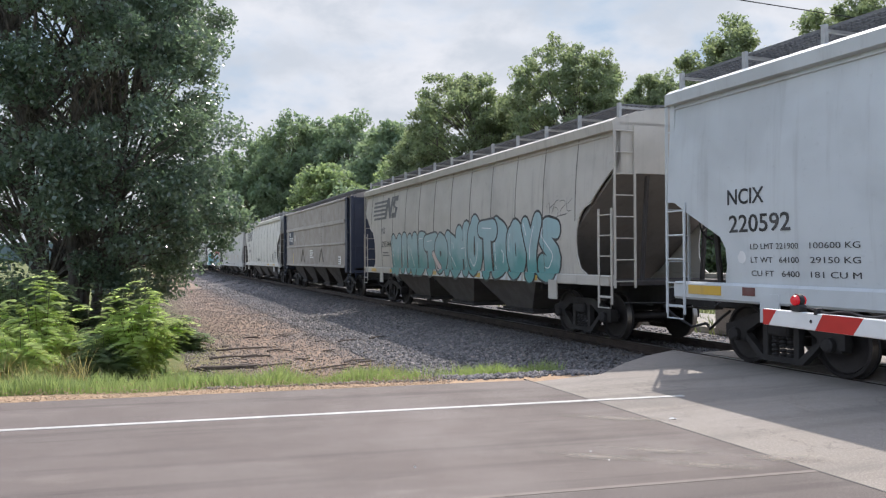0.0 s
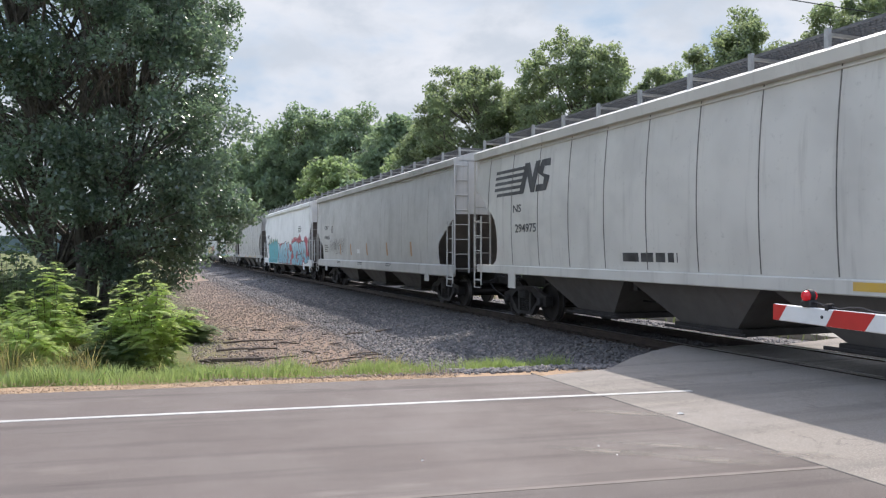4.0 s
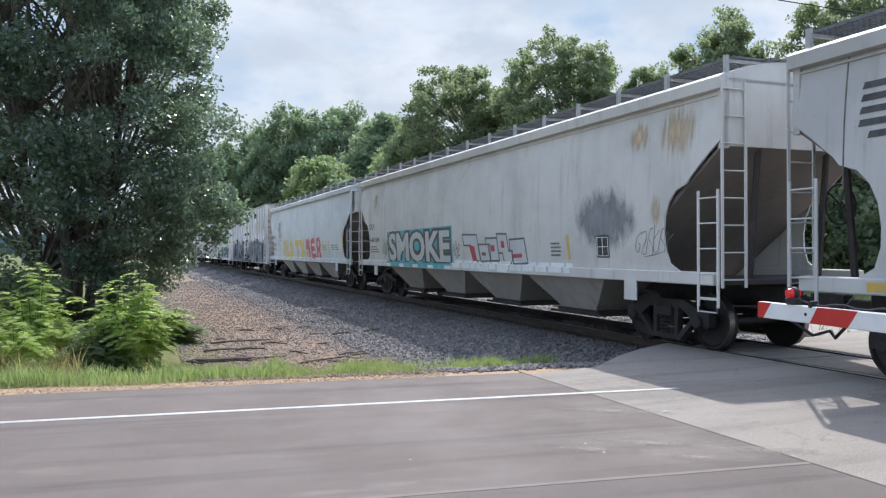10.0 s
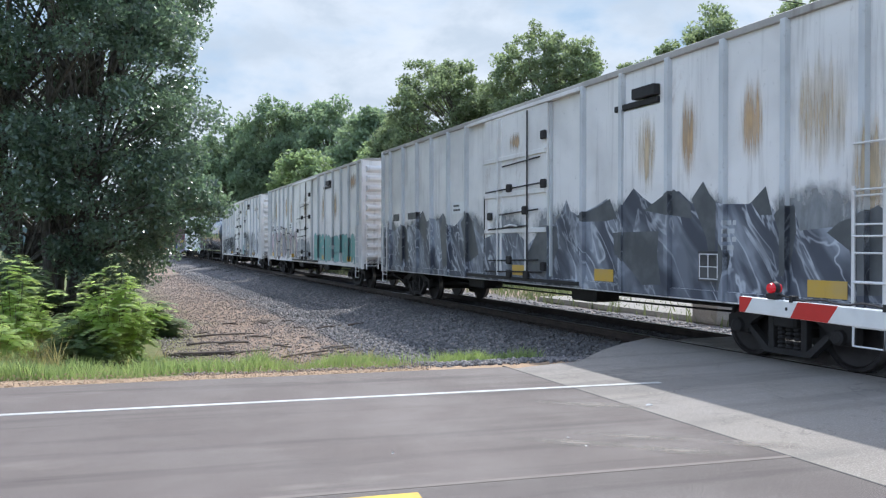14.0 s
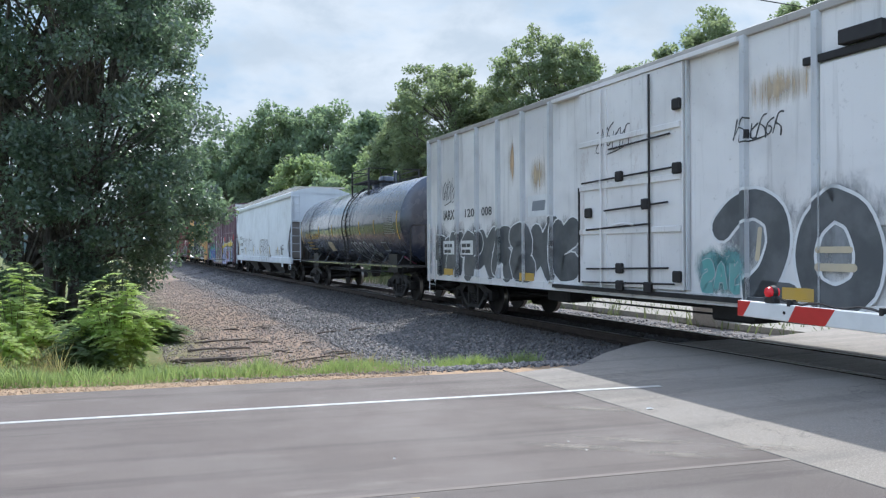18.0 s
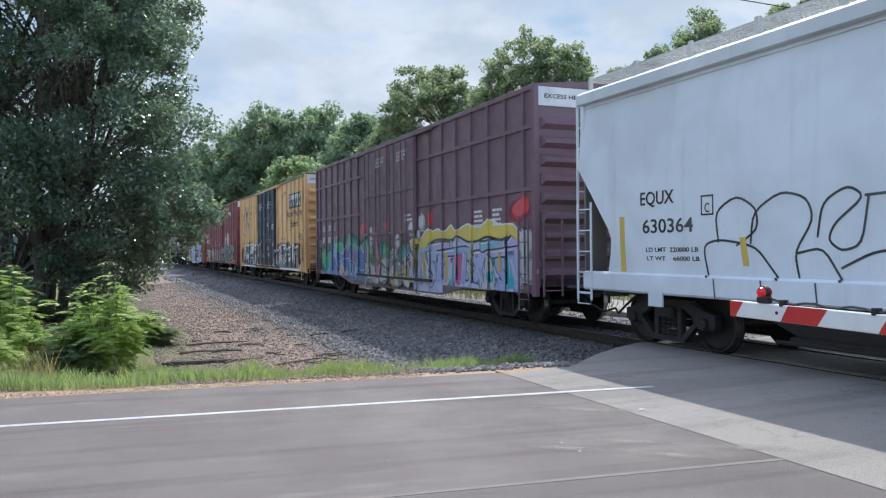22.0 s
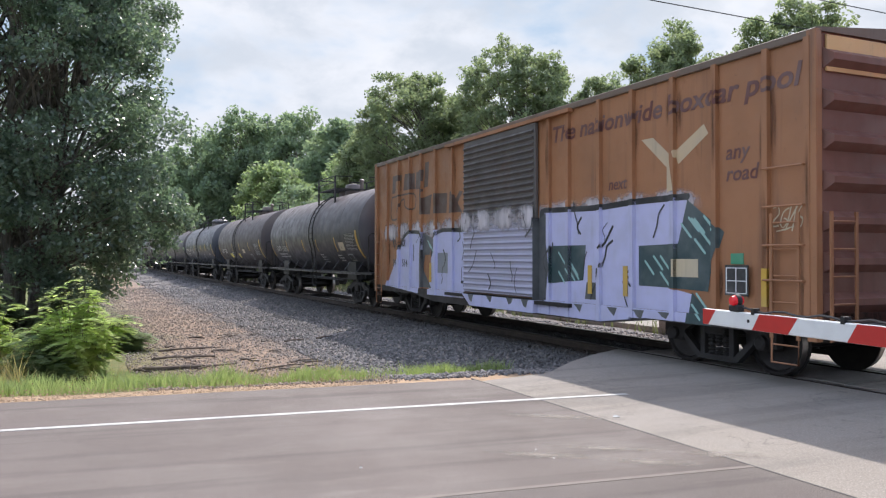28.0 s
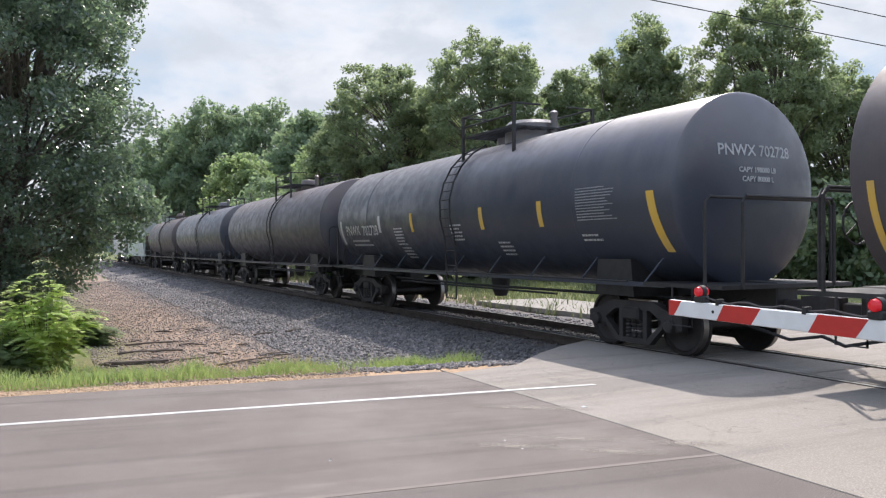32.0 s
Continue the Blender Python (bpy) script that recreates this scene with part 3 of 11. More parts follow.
def pebbles(name, mat, pts, size, rng):
    """Angular stones at the points pts, joined."""
    n = len(pts)
    base = np.array([(1, 0, 0), (-1, 0, 0), (0, 1, 0), (0, -1, 0), (0, 0, 1), (0, 0, -1), (0.6, 0.6, 0.5), (-0.6, -0.5, 0.55)])[:6]
    fac = np.array([(0, 2, 4), (2, 1, 4), (1, 3, 4), (3, 0, 4), (2, 0, 5), (1, 2, 5), (3, 1, 5), (0, 3, 5)])
    r = size * rng.uniform(0.55, 1.5, (n, 1, 1)) * rng.uniform(0.6, 1.3, (n, 6, 1)) * np.array([1.15, 0.95, 0.75])
    a = rng.uniform(0, 6.283, n)
    v = base[None] * r
    c, s = np.cos(a)[:, None], np.sin(a)[:, None]
    tilt = rng.normal(0, 0.5, (n, 1))
    x, y, z = v[..., 0] * c - v[..., 1] * s, v[..., 0] * s + v[..., 1] * c, v[..., 2]
    y, z = y - z * tilt, z + y * tilt
    v = np.stack((x, y, z), -1) + pts[:, None]
    f = (fac[None] + (np.arange(n) * 6)[:, None, None]).reshape(-1, 3)
    return cloud(name, v.reshape(-1, 3), f, mat)


def make_ballast():
    rng = np.random.default_rng(4)

    def lay(n, s0, s1, y0, y1, size, lift, name, mat, power=1.0):
        s = s1 - (s1 - s0) * rng.random(n) ** power
        y = y0 + (y1 - y0) * rng.random(n)
        pts = np.array([(*(N * (AWAY + b) + U * a)[:2], 0) for a, b in zip(s, y)])
        pts[:, 2] = np.array([grid_height(p[0], p[1]) for p in pts]) + lift + rng.random(n) * 0.02
        keep = np.array([Vector(p).dot(ACROSS) > 10.9 + 0.5 * rng.random() or Vector(p).dot(ACROSS) < -2 for p in pts])
        return pebbles(name, mat, pts[keep], size, rng)

    meshes = [("ballast", lay(34000, -46, -8.5, -5.2, -0.9, 0.034, 0.0, "ballast", STONE, 1.5), "loose grey crushed-stone ballast sloping from the track"),
              ("ballast", lay(26000, -58, -9, -8.8, -4.7, 0.020, 0.0, "ballast", STONE, 1.3), "thin scatter of grey ballast on brown soil"),
              ("ballast", lay(7000, -40, -11, -0.65, 0.65, 0.034, 0.03, "ballast", STONE, 1.4), "grey crushed stone between the rails"),
              ("ballast", lay(9000, -130, -46, -5.5, 1.2, 0.06, 0.0, "ballast", STONE, 1.0), "grey ballast along the distant track"),
              ("ballast", lay(3500, 4.5, 20, -4.0, 1.5, 0.04, 0.0, "ballast", STONE, 1.0), "grey ballast past the crossing"),
              ("ballast", lay(6000, -60, -11, 0.9, 4.2, 0.045, 0.0, "ballast", STONE, 1.3), "grey ballast on the far shoulder")]
    for name, me, label in meshes:
        tagged(new(name, me), label, "ballast", kind="stuff")
    # grit along the pavement's edge
    n = 14000
    x, y = rng.uniform(-14, 2.6, n), 10.0 + np.abs(rng.normal(0, 0.5, n))
    w = np.array([(*(ROAD * a + ACROSS * b)[:2], 0) for a, b in zip(x, y)])
    w[:, 2] = np.array([max(-0.045, grid_height(p[0], p[1])) for p in w]) + 0.006
    tagged(new("roadside_grit", pebbles("roadside_grit", PEBBLE, w, 0.008, rng)), "tan grit and dirt along the pavement edge", "gravel", kind="stuff")

# ---- the train ----
# metres run since the start, by the powers of t / 16
RUN = (192.4686, -19.2749, 26.8039, -15.5983, 3.1546)


def run(t):
    return sum(c * (t / 16) ** (i + 1) for i, c in enumerate(RUN))


CARS = []      # (thing, place of its middle at the start)
WHEELSETS = []  # (wheelset, its x in the truck, place of the truck at the start)


def wheel_mesh():
    g = Geo()
    for s in (-1, 1):
        prof = [(s * 0.70, 0.10), (s * 0.70, 0.30), (s * 0.695, 0.40), (s * 0.685, 0.485), (s * 0.715, 0.482), (s * 0.725, 0.462), (s * 0.83, 0.457), (s * 0.835, 0.41), (s * 0.80, 0.385), (s * 0.775, 0.25), (s * 0.80, 0.14), (s * 0.845, 0.12), (s * 0.845, 0.06)]
        g.lathe(prof, "y", 32)
        i0 = len(g.k) - 2 - 12 * 32
        for j in range(5 * 32, 6 * 32):
            g.k[i0 + j] = 1
    g.lathe([(-1.08, 0.045), (-1.08, 0.075), (-0.86, 0.08), (-0.7, 0.1), (0.7, 0.1), (0.86, 0.08), (1.08, 0.075), (1.08, 0.045)], "y", 14)
    for a in range(3):
        t = 2.094 * a
        for s in (-1, 1):
            g.box(0.028 * math.cos(t) - 0.012, 0.028 * math.cos(t) + 0.012, s * 1.08 - 0.012, s * 1.08 + 0.012, 0.03 * math.sin(t) - 0.012, 0.03 * math.sin(t) + 0.012)
    return g.mesh("wheelset", [WHEEL, TREAD], 30)


def truck_mesh():
    """Two cast side frames with their springs, and the bolster between."""
    g = Geo()
    for s in (-1, 1):
        y0, y1 = sorted((s * 0.94, s * 1.06))
        top = [(-1.12, 0.40), (-1.12, 0.60), (-0.86, 0.66), (-0.5, 0.80), (0.5, 0.80), (0.86, 0.66), (1.12, 0.60), (1.12, 0.40), (0.72, 0.40), (0.66, 0.52), (0.42, 0.66), (-0.42, 0.66), (-0.66, 0.52), (-0.72, 0.40)]
        g.plate(top, y0, y1)
        low = [(-0.70, 0.50), (-0.34, 0.20), (0.34, 0.20), (0.70, 0.50), (0.70, 0.40), (0.40, 0.12), (-0.40, 0.12), (-0.70, 0.40)]
        g.plate(low, y0, y1)
        for x in (-0.34, 0.24):
            g.box(x, x + 0.10, y0, y1, 0.18, 0.70, 0.01)
        for x in (-0.89, 0.89):
            g.box(x - 0.14, x + 0.14, s * 0.92 - 0.1, s * 0.92 + 0.16 if s > 0 else s * 0.92 + 0.1, 0.34, 0.60, 0.02)
            g.lathe([(s * 1.06, 0.10), (s * 1.13, 0.10), (s * 1.15, 0.07)], "y", 14, (x, 0, 0.457))
        for x in (-0.14, 0.0, 0.14):
            for k in range(5):
                g.lathe([(0.20 + 0.062 * k, 0.045), (0.225 + 0.062 * k, 0.062), (0.25 + 0.062 * k, 0.045)], "z", 8, (x, s * 1.0, 0))
    g.box(-0.2, 0.2, -1.12, 1.12, 0.50, 0.70, 0.03)
    g.lathe([(0.68, 0.28), (0.80, 0.28)], "z", 16)
    for x in (-0.38, 0.38):
        g.box(x - 0.04, x + 0.04, -0.75, 0.75, 0.28, 0.40)
        for s in (-0.75, 0.75):
            g.box(x - 0.06 if x > 0 else x - 0.02, x + 0.02 if x < 0 else x + 0.06, s - 0.05, s + 0.05, 0.30, 0.58)
    return g.mesh("truck", [CAST], 30)


WHEEL_ME, TRUCK_ME = wheel_mesh(), truck_mesh()


def running_gear(car, s0, half_len, inset, reach0, reach1):
    """Two trucks with turning wheelsets, couplers with hoses."""
    for x in (-half_len + inset, half_len - inset):
        tr = part("truck", TRUCK_ME, None, car, at=(x, 0, 0))
        for a in (-0.89, 0.89):
            w = part("wheelset", WHEEL_ME, None, tr, at=(a, 0, 0.457))
            WHEELSETS.append((w, a, s0 + x))
    for sg, reach in ((-1, reach0), (1, reach1)):
        g = Geo()
        x0, x1 = sorted((sg * (half_len - 0.5), sg * (half_len + reach - 0.12)))
        g.box(x0, x1, -0.09, 0.09, 0.74, 0.92, 0.02)
        e = sg * (half_len + reach)
        g.plate([(e - sg * 0.30, 0.70), (e - sg * 0.30, 0.98), (e, 1.0), (e, 0.68)], -0.16, 0.02)
        g.box(min(e - sg * 0.12, e), max(e - sg * 0.12, e), 0.02, 0.17, 0.72, 0.97, 0.03)
        part("coupler", g, CAST, car)
        h = Geo().tube([(sg * (half_len - 0.1), -0.35, 0.72), (sg * (half_len + 0.18), -0.34, 0.55), (sg * (half_len + reach * 0.7), -0.22, 0.36), (sg * (half_len + reach), -0.1, 0.44)], 0.025, 6)
        part("air_hose", h, STEEL, car)
        lv = Geo().tube([(sg * (half_len + 0.05), -1.35, 0.80), (sg * (half_len + 0.12), -0.5, 0.78), (sg * (half_len + 0.25), -0.12, 0.95)], 0.014, 6)
        part("uncoupling_lever", lv, STEEL, car)


def ladder(car, mat, x, y, z0, z1, w=0.42, step=0.42, axis="x", name="ladder"):
    g = Geo()
    for d in (-w / 2, w / 2):
        p, q = ((x + d, y, z0), (x + d, y, z1)) if axis == "x" else ((x, y + d, z0), (x, y + d, z1))
        if axis == "x":
            g.box(x + d - 0.022, x + d + 0.022, y - 0.012, y + 0.012, z0, z1)
        else:
            g.box(x - 0.012, x + 0.012, y + d - 0.022, y + d + 0.022, z0, z1)
    n = int((z1 - z0) / step)
    for i in range(n + 1):
        z = z0 + 0.12 + (z1 - z0 - 0.24) * i / max(1, n)
        g.tube([(x - w / 2, y, z), (x + w / 2, y, z)] if axis == "x" else [(x, y - w / 2, z), (x, y + w / 2, z)], 0.013, 6)
    return part(name, g, mat, car)


def sill_step(car, mat, x, y, z1, drop=0.42, w=0.42):
    g = Geo()
    g.tube([(x - w / 2, y, z1), (x - w / 2, y - 0.01, z1 - drop), (x + w / 2, y - 0.01, z1 - drop), (x + w / 2, y, z1)], 0.016, 6)
    g.tube([(x - w / 2, y, z1 - drop * 0.5), (x + w / 2, y, z1 - drop * 0.5)], 0.012, 6)
    part("sill_step", g, mat, car)


def grating(car, x0, x1, y0, y1, z, mat, name="running_board"):
    g = Geo()
    n = max(2, int((x1 - x0) / 0.085))
    for i in range(n + 1):
        x = x0 + (x1 - x0) * i / n
        g.box(x - 0.004, x + 0.004, y0, y1, z - 0.028, z)
    for j in range(7):
        y = y0 + (y1 - y0) * j / 6
        g.box(x0, x1, y - 0.006, y + 0.006, z - 0.036, z + 0.002)
    return part(name, g, mat, car, smooth=0)


def brake_wheel(car, mat, x, y, z):
    g = Geo()
    pts = [(x, y + 0.28 * math.cos(a), z + 0.28 * math.sin(a)) for a in (2 * math.pi * i / 18 for i in range(19))]
    g.tube(pts, 0.016, 6)
    for i in range(5):
        a = 2 * math.pi * i / 5
        g.tube([(x, y, z), (x, y + 0.28 * math.cos(a), z + 0.28 * math.sin(a))], 0.011, 5)
    part("brake_wheel", g, mat, car)


def bars(car, mat, x, z, w, rows, y, h=0.05, gap=0.05, name="stencil", seed=1):
    """Unreadable small stencilling, as plain bars."""
    rnd = random.Random(seed)
    g = Geo()
    for r in range(rows):
        zz, xx = z - r * (h + gap), x
        end = x + w * rnd.uniform(0.7, 1.0)
        while xx < end:
            ww = min(rnd.uniform(0.6, 2.2) * h * 1.6, end - xx)
            g.box(xx, xx + ww, y - 0.004, y + 0.001, zz - h, zz)
            xx += ww + h * 0.5
    return tagged(part(name, g, mat, car, smooth=0), kind="stuff")


def marker(car, mat, x, z0, z1, y, w=0.1, lean=0.0, name="reflector"):
    g = Geo().plate([(x, z0), (x + w, z0), (x + w + lean, z1), (x + lean, z1)], y - 0.005, y)
    part(name, g, mat, car, smooth=0)


def panel_box(car, x, z, y, s=0.32, mat=None, name="data_plate"):
    """A black data plate with a pale frame and two boxes."""
    k = part(name, Geo().box(x, x + s, y - 0.006, y, z, z + s), BLACKP, car, smooth=0)
    g = Geo()
    for a, b, c, d in ((0.04, 0.08, 0.12, 0.92), (0.46, 0.50, 0.12, 0.92), (0.90, 0.94, 0.12, 0.92)):
        g.box(x + a * s, x + b * s, y - 0.009, y - 0.006, z + c * s, z + d * s)
    for c in (0.10, 0.50, 0.92):
        g.box(x + 0.04 * s, x + 0.94 * s, y - 0.009, y - 0.006, z + (c - 0.03) * s, z + c * s)
    part("plate_frame", g, WHITEP, k, smooth=0)


def underframe(car, half_len, mat, z0=0.72, z1=1.08):
    g = Geo().box(-half_len + 0.1, half_len - 0.1, -0.2, 0.2, z0, z1, 0.02)
    for x in (-0.62, -0.2, 0.25, 0.6):
        g.box(x * half_len - 0.06, x * half_len + 0.06, -1.2, 1.2, z1 - 0.16, z1)
    part("centre_sill", g, mat, car)
    part("brake_pipe", Geo().tube([(-half_len + 0.3, -0.45, z0), (-half_len * 0.3, -0.5, z0 - 0.05), (half_len * 0.3, -0.5, z0 - 0.05), (half_len - 0.3, -0.45, z0)], 0.02, 6), STEEL, car)


def soften(pts, n=2):
    for _ in range(n):
        out = []
        for i in range(len(pts)):
            (a, b), (c, d) = pts[i], pts[(i + 1) % len(pts)]
            out += [(a * .75 + c * .25, b * .75 + d * .25), (a * .25 + c * .75, b * .25 + d * .75)]
        pts = out
    return pts


STROKES = {
    "H": [[(.15, 0), (.15, 1)], [(.85, 0), (.85, 1)], [(.15, .5), (.85, .5)]], "O": [[(.5, 1), (.14, .85), (.1, .3), (.5, 0), (.88, .3), (.88, .85), (.5, 1)]],
    "T": [[(0, .95), (1, .95)], [(.5, .95), (.5, 0)]], "B": [[(.15, 0), (.15, 1)], [(.15, .98), (.8, .8), (.7, .55), (.2, .52)], [(.2, .5), (.9, .4), (.8, .08), (.15, .02)]],
    "Y": [[(.05, 1), (.5, .45)], [(.95, 1), (.5, .45), (.5, 0)]], "S": [[(.9, .9), (.35, 1), (.1, .75), (.5, .52), (.9, .28), (.6, 0), (.05, .1)]],
    "N": [[(.15, 0), (.15, 1)], [(.15, 1), (.85, 0)], [(.85, 0), (.85, 1)]], "U": [[(.12, 1), (.12, .2), (.5, 0), (.88, .2), (.88, 1)]], "C": [[(.92, .85), (.5, 1), (.1, .7), (.1, .25), (.5, 0), (.95, .15)]],
    "W": [[(.05, 1), (.25, 0)], [(.25, 0), (.5, .8)], [(.5, .8), (.75, 0)], [(.75, 0), (.95, 1)]], "I": [[(.5, 0), (.5, .95)]], "R": [[(.15, 0), (.15, 1)], [(.15, .98), (.85, .8), (.75, .5), (.2, .48)], [(.4, .48), (.95, 0)]],
    "G": [[(.92, .85), (.5, 1), (.1, .7), (.1, .25), (.5, 0), (.9, .2), (.9, .5), (.55, .5)]],
    "E": [[(.15, 0), (.15, 1)], [(.15, .96), (.9, .96)], [(.15, .52), (.75, .52)], [(.15, .04), (.9, .04)]],
    "F": [[(.15, 0), (.15, 1)], [(.15, .96), (.95, .96)], [(.15, .55), (.7, .55)]],
    "1": [[(.1, .1), (.3, 1), (.75, .95)], [(.3, .55), (.9, .4), (.95, 0)]], "2": [[(.05, .9), (.6, 1), (.85, .6), (.3, .4), (.15, 0), (1, .05)]],
    "3": [[(.2, 1), (.1, .1)], [(.1, .1), (.9, .95)], [(.9, .95), (.85, 0)]], "4": [[(.8, 1), (.2, .8), (.1, .2), (.6, 0), (.9, .4), (.5, .5)]],
    "5": [[(.0, .6), (.5, 1), (.55, 0)], [(.55, .5), (1.05, .75)]], "6": [[(.15, 1), (.2, 0), (.9, .1)], [(.2, .55), (.8, .9)]],
    "7": [[(.05, .2), (.5, .5), (.1, .9)], [(.5, .5), (1, 1)], [(.5, .5), (.95, 0)]], "8": [[(.1, 0), (.45, 1), (.9, 0)], [(.25, .35), (.8, .35)]],
}


def ribbon(g, pts, rad, y, k=0, square=False):
    """A flat stroke of paint with round ends."""
    n = len(pts)
    p = [Vector((*q, 0)) for q in pts]
    side = []
    for i in range(n):
        d = (p[min(i + 1, n - 1)] - p[max(i - 1, 0)])
        d = d.normalized() if d.length else Vector((1, 0, 0))
        side.append(Vector((-d.y, d.x, 0)))
    left = [p[i] + side[i] * rad[i] for i in range(n)]
    right = [p[i] - side[i] * rad[i] for i in range(n)]
    for i in range(n - 1):
        g.face(*[(q.x, y, q.y) for q in (right[i], right[i + 1], left[i + 1], left[i])], k=k)
    for i, s in () if square else ((0, -1), (n - 1, 1)):
        f = Vector((side[i].y, -side[i].x, 0)) * s
        g.face(*[(q.x, y - .0001, q.y) for q in (p[i] + (side[i] * math.cos(a) + f * math.sin(a)) * rad[i] for a in (math.pi * j / 6 for j in range(7)))], k=k)


def graffiti(car, x0, x1, z0, z1, y, letters, fill, edge, seed, shine=None, glow=None, bubble=1, skew=0.1, name="graffiti", rise=0.0, fat=0.05, text="", pool="12345678NSB"):
    """Spray-painted letter shapes of thick strokes: a cloud behind, an edge, a fill and lines of light on it."""
    rnd = random.Random(seed)
    letters = len(text) or round(letters * 1.35)
    fills = fill if isinstance(fill, (list, tuple)) else [fill]
    sq = not bubble
    w = (x1 - x0) / letters
    made = []
    gg = Geo()
    for i in range(letters):
        ge, gf, gs = Geo(), Geo(), Geo()
        gl = STROKES[text[i] if text else rnd.choice(pool)]
        lo, h = z0 + rnd.uniform(-.02, .05) + rise * i / letters, (z1 - z0) * rnd.uniform(.9, 1.04)
        r = min((.27 if bubble else .22) * w, .19 * h)
        lvl = .0028 * (i % 3)
        for k, line in enumerate(gl):
            pts = line if len(line) < 3 else soften(line + line[-1:], 0)[:-1]
            pts = [(a + rnd.uniform(-.05, .05), b + rnd.uniform(-.04, .04)) for a, b in pts]
            fine = []
            for j in range(len(pts) - 1):
                for s in range(4):
                    f, (a, b), (c, d) = s / 4, pts[j], pts[j + 1]
                    fine.append((a + (c - a) * f, b + (d - b) * f))
            fine.append(pts[-1])
            for _ in range(2 if bubble else 1):
                fine = [fine[0]] + [((fine[j - 1][0] + fine[j][0] * 2 + fine[j + 1][0]) / 4, (fine[j - 1][1] + fine[j][1] * 2 + fine[j + 1][1]) / 4) for j in range(1, len(fine) - 1)] + [fine[-1]]
            xy = [(x0 + w * (i + .5 + (a - .5) * .86) + skew * (b - .5) * h * .6, lo + r + b * (h - 2 * r)) for a, b in fine]
            ra, rb = (rnd.uniform(.8, 1.1), rnd.uniform(1.0, 1.35)) if bubble else (rnd.uniform(.5, 1.5), rnd.uniform(.4, 1.3))
            rad = [r * (ra + (rb - ra) * j / len(xy)) for j in range(len(xy))]
            yk = y - .002 - lvl - .0002 * k
            ribbon(ge, xy, [q + fat * .55 for q in rad], yk, 0, sq)
            ribbon(gf, xy, rad, yk - .0016, rnd.randrange(len(fills)), sq)
            a, b = sorted(rnd.sample(range(len(xy)), 2))
            if b - a > 1:
                ribbon(gs, [(p - r * .45, q + r * .2) for p, q in xy[a:b + 1]], [.011] * (b - a + 1), yk - .0022)
            if glow:
                ribbon(gg, [(p, q + .03) for p, q in xy], [q + fat + rnd.uniform(.05, .12) for q in rad], y - .001 - .00015 * (i % 3) - .00004 * k)
        if rnd.random() < .6:
            a, ln = x0 + w * (i + rnd.uniform(.2, .8)), rnd.uniform(.1, .3)
            ribbon(ge, [(a, lo + r), (a + .004, lo + r - ln)], [.008, .012], y - .0015)
        first = part("graffiti_letter", ge, edge, car, smooth=0)
        made += [first, part("fill", gf, fills, first, smooth=0)]
        if shine and gs.f:
            made.append(part("highlight", gs, shine, first, smooth=0))
    if glow:
        made.append(part("background_spray", gg, glow, car, smooth=0))
    return made


def strokes(car, lines, y, mat, name="graffiti_stroke", lift=.002):
    """Broad hand strokes of paint: each is a list of points and a half-width."""
    g = Geo()
    for i, (pts, r) in enumerate(lines):
        fine = []
        for j in range(len(pts) - 1):
            for q in range(4):
                f, (a, b), (c, d) = q / 4, pts[j], pts[j + 1]
                fine.append((a + (c - a) * f, b + (d - b) * f))
        fine.append(pts[-1])
        for _ in range(2):
            fine = [fine[0]] + [((fine[j - 1][0] + fine[j][0] * 2 + fine[j + 1][0]) / 4, (fine[j - 1][1] + fine[j][1] * 2 + fine[j + 1][1]) / 4) for j in range(1, len(fine) - 1)] + [fine[-1]]
        ribbon(g, fine, [r] * len(fine), y - lift - .0002 * (i % 5))
    return part(name, g, mat, car, smooth=0)


def mist(car, cx, cz, rx, rz, y, mat, name="spray_mist", n=20):
    """A cloud of thin spray, dense in the middle."""
    me = bpy.data.meshes.new(name)
    v, f, soft = [(cx, y, cz)], [], [1.0]
    for ring, val in ((.5, .62), (1.0, 0.0)):
        for i in range(n):
            t = 6.283 * i / n
            v.append((cx + rx * ring * math.cos(t), y, cz + rz * ring * math.sin(t)))
            soft.append(val)
    for i in range(n):
        j = (i + 1) % n
        f.append((0, 1 + i, 1 + j))
        f.append((1 + i, 1 + n + i, 1 + n + j, 1 + j))
    me.from_pydata(v, [], f)
    me.attributes.new("soft", "FLOAT", "POINT").data.foreach_set("value", soft)
    me.materials.append(mat)
    return part(name, me, mat, car)


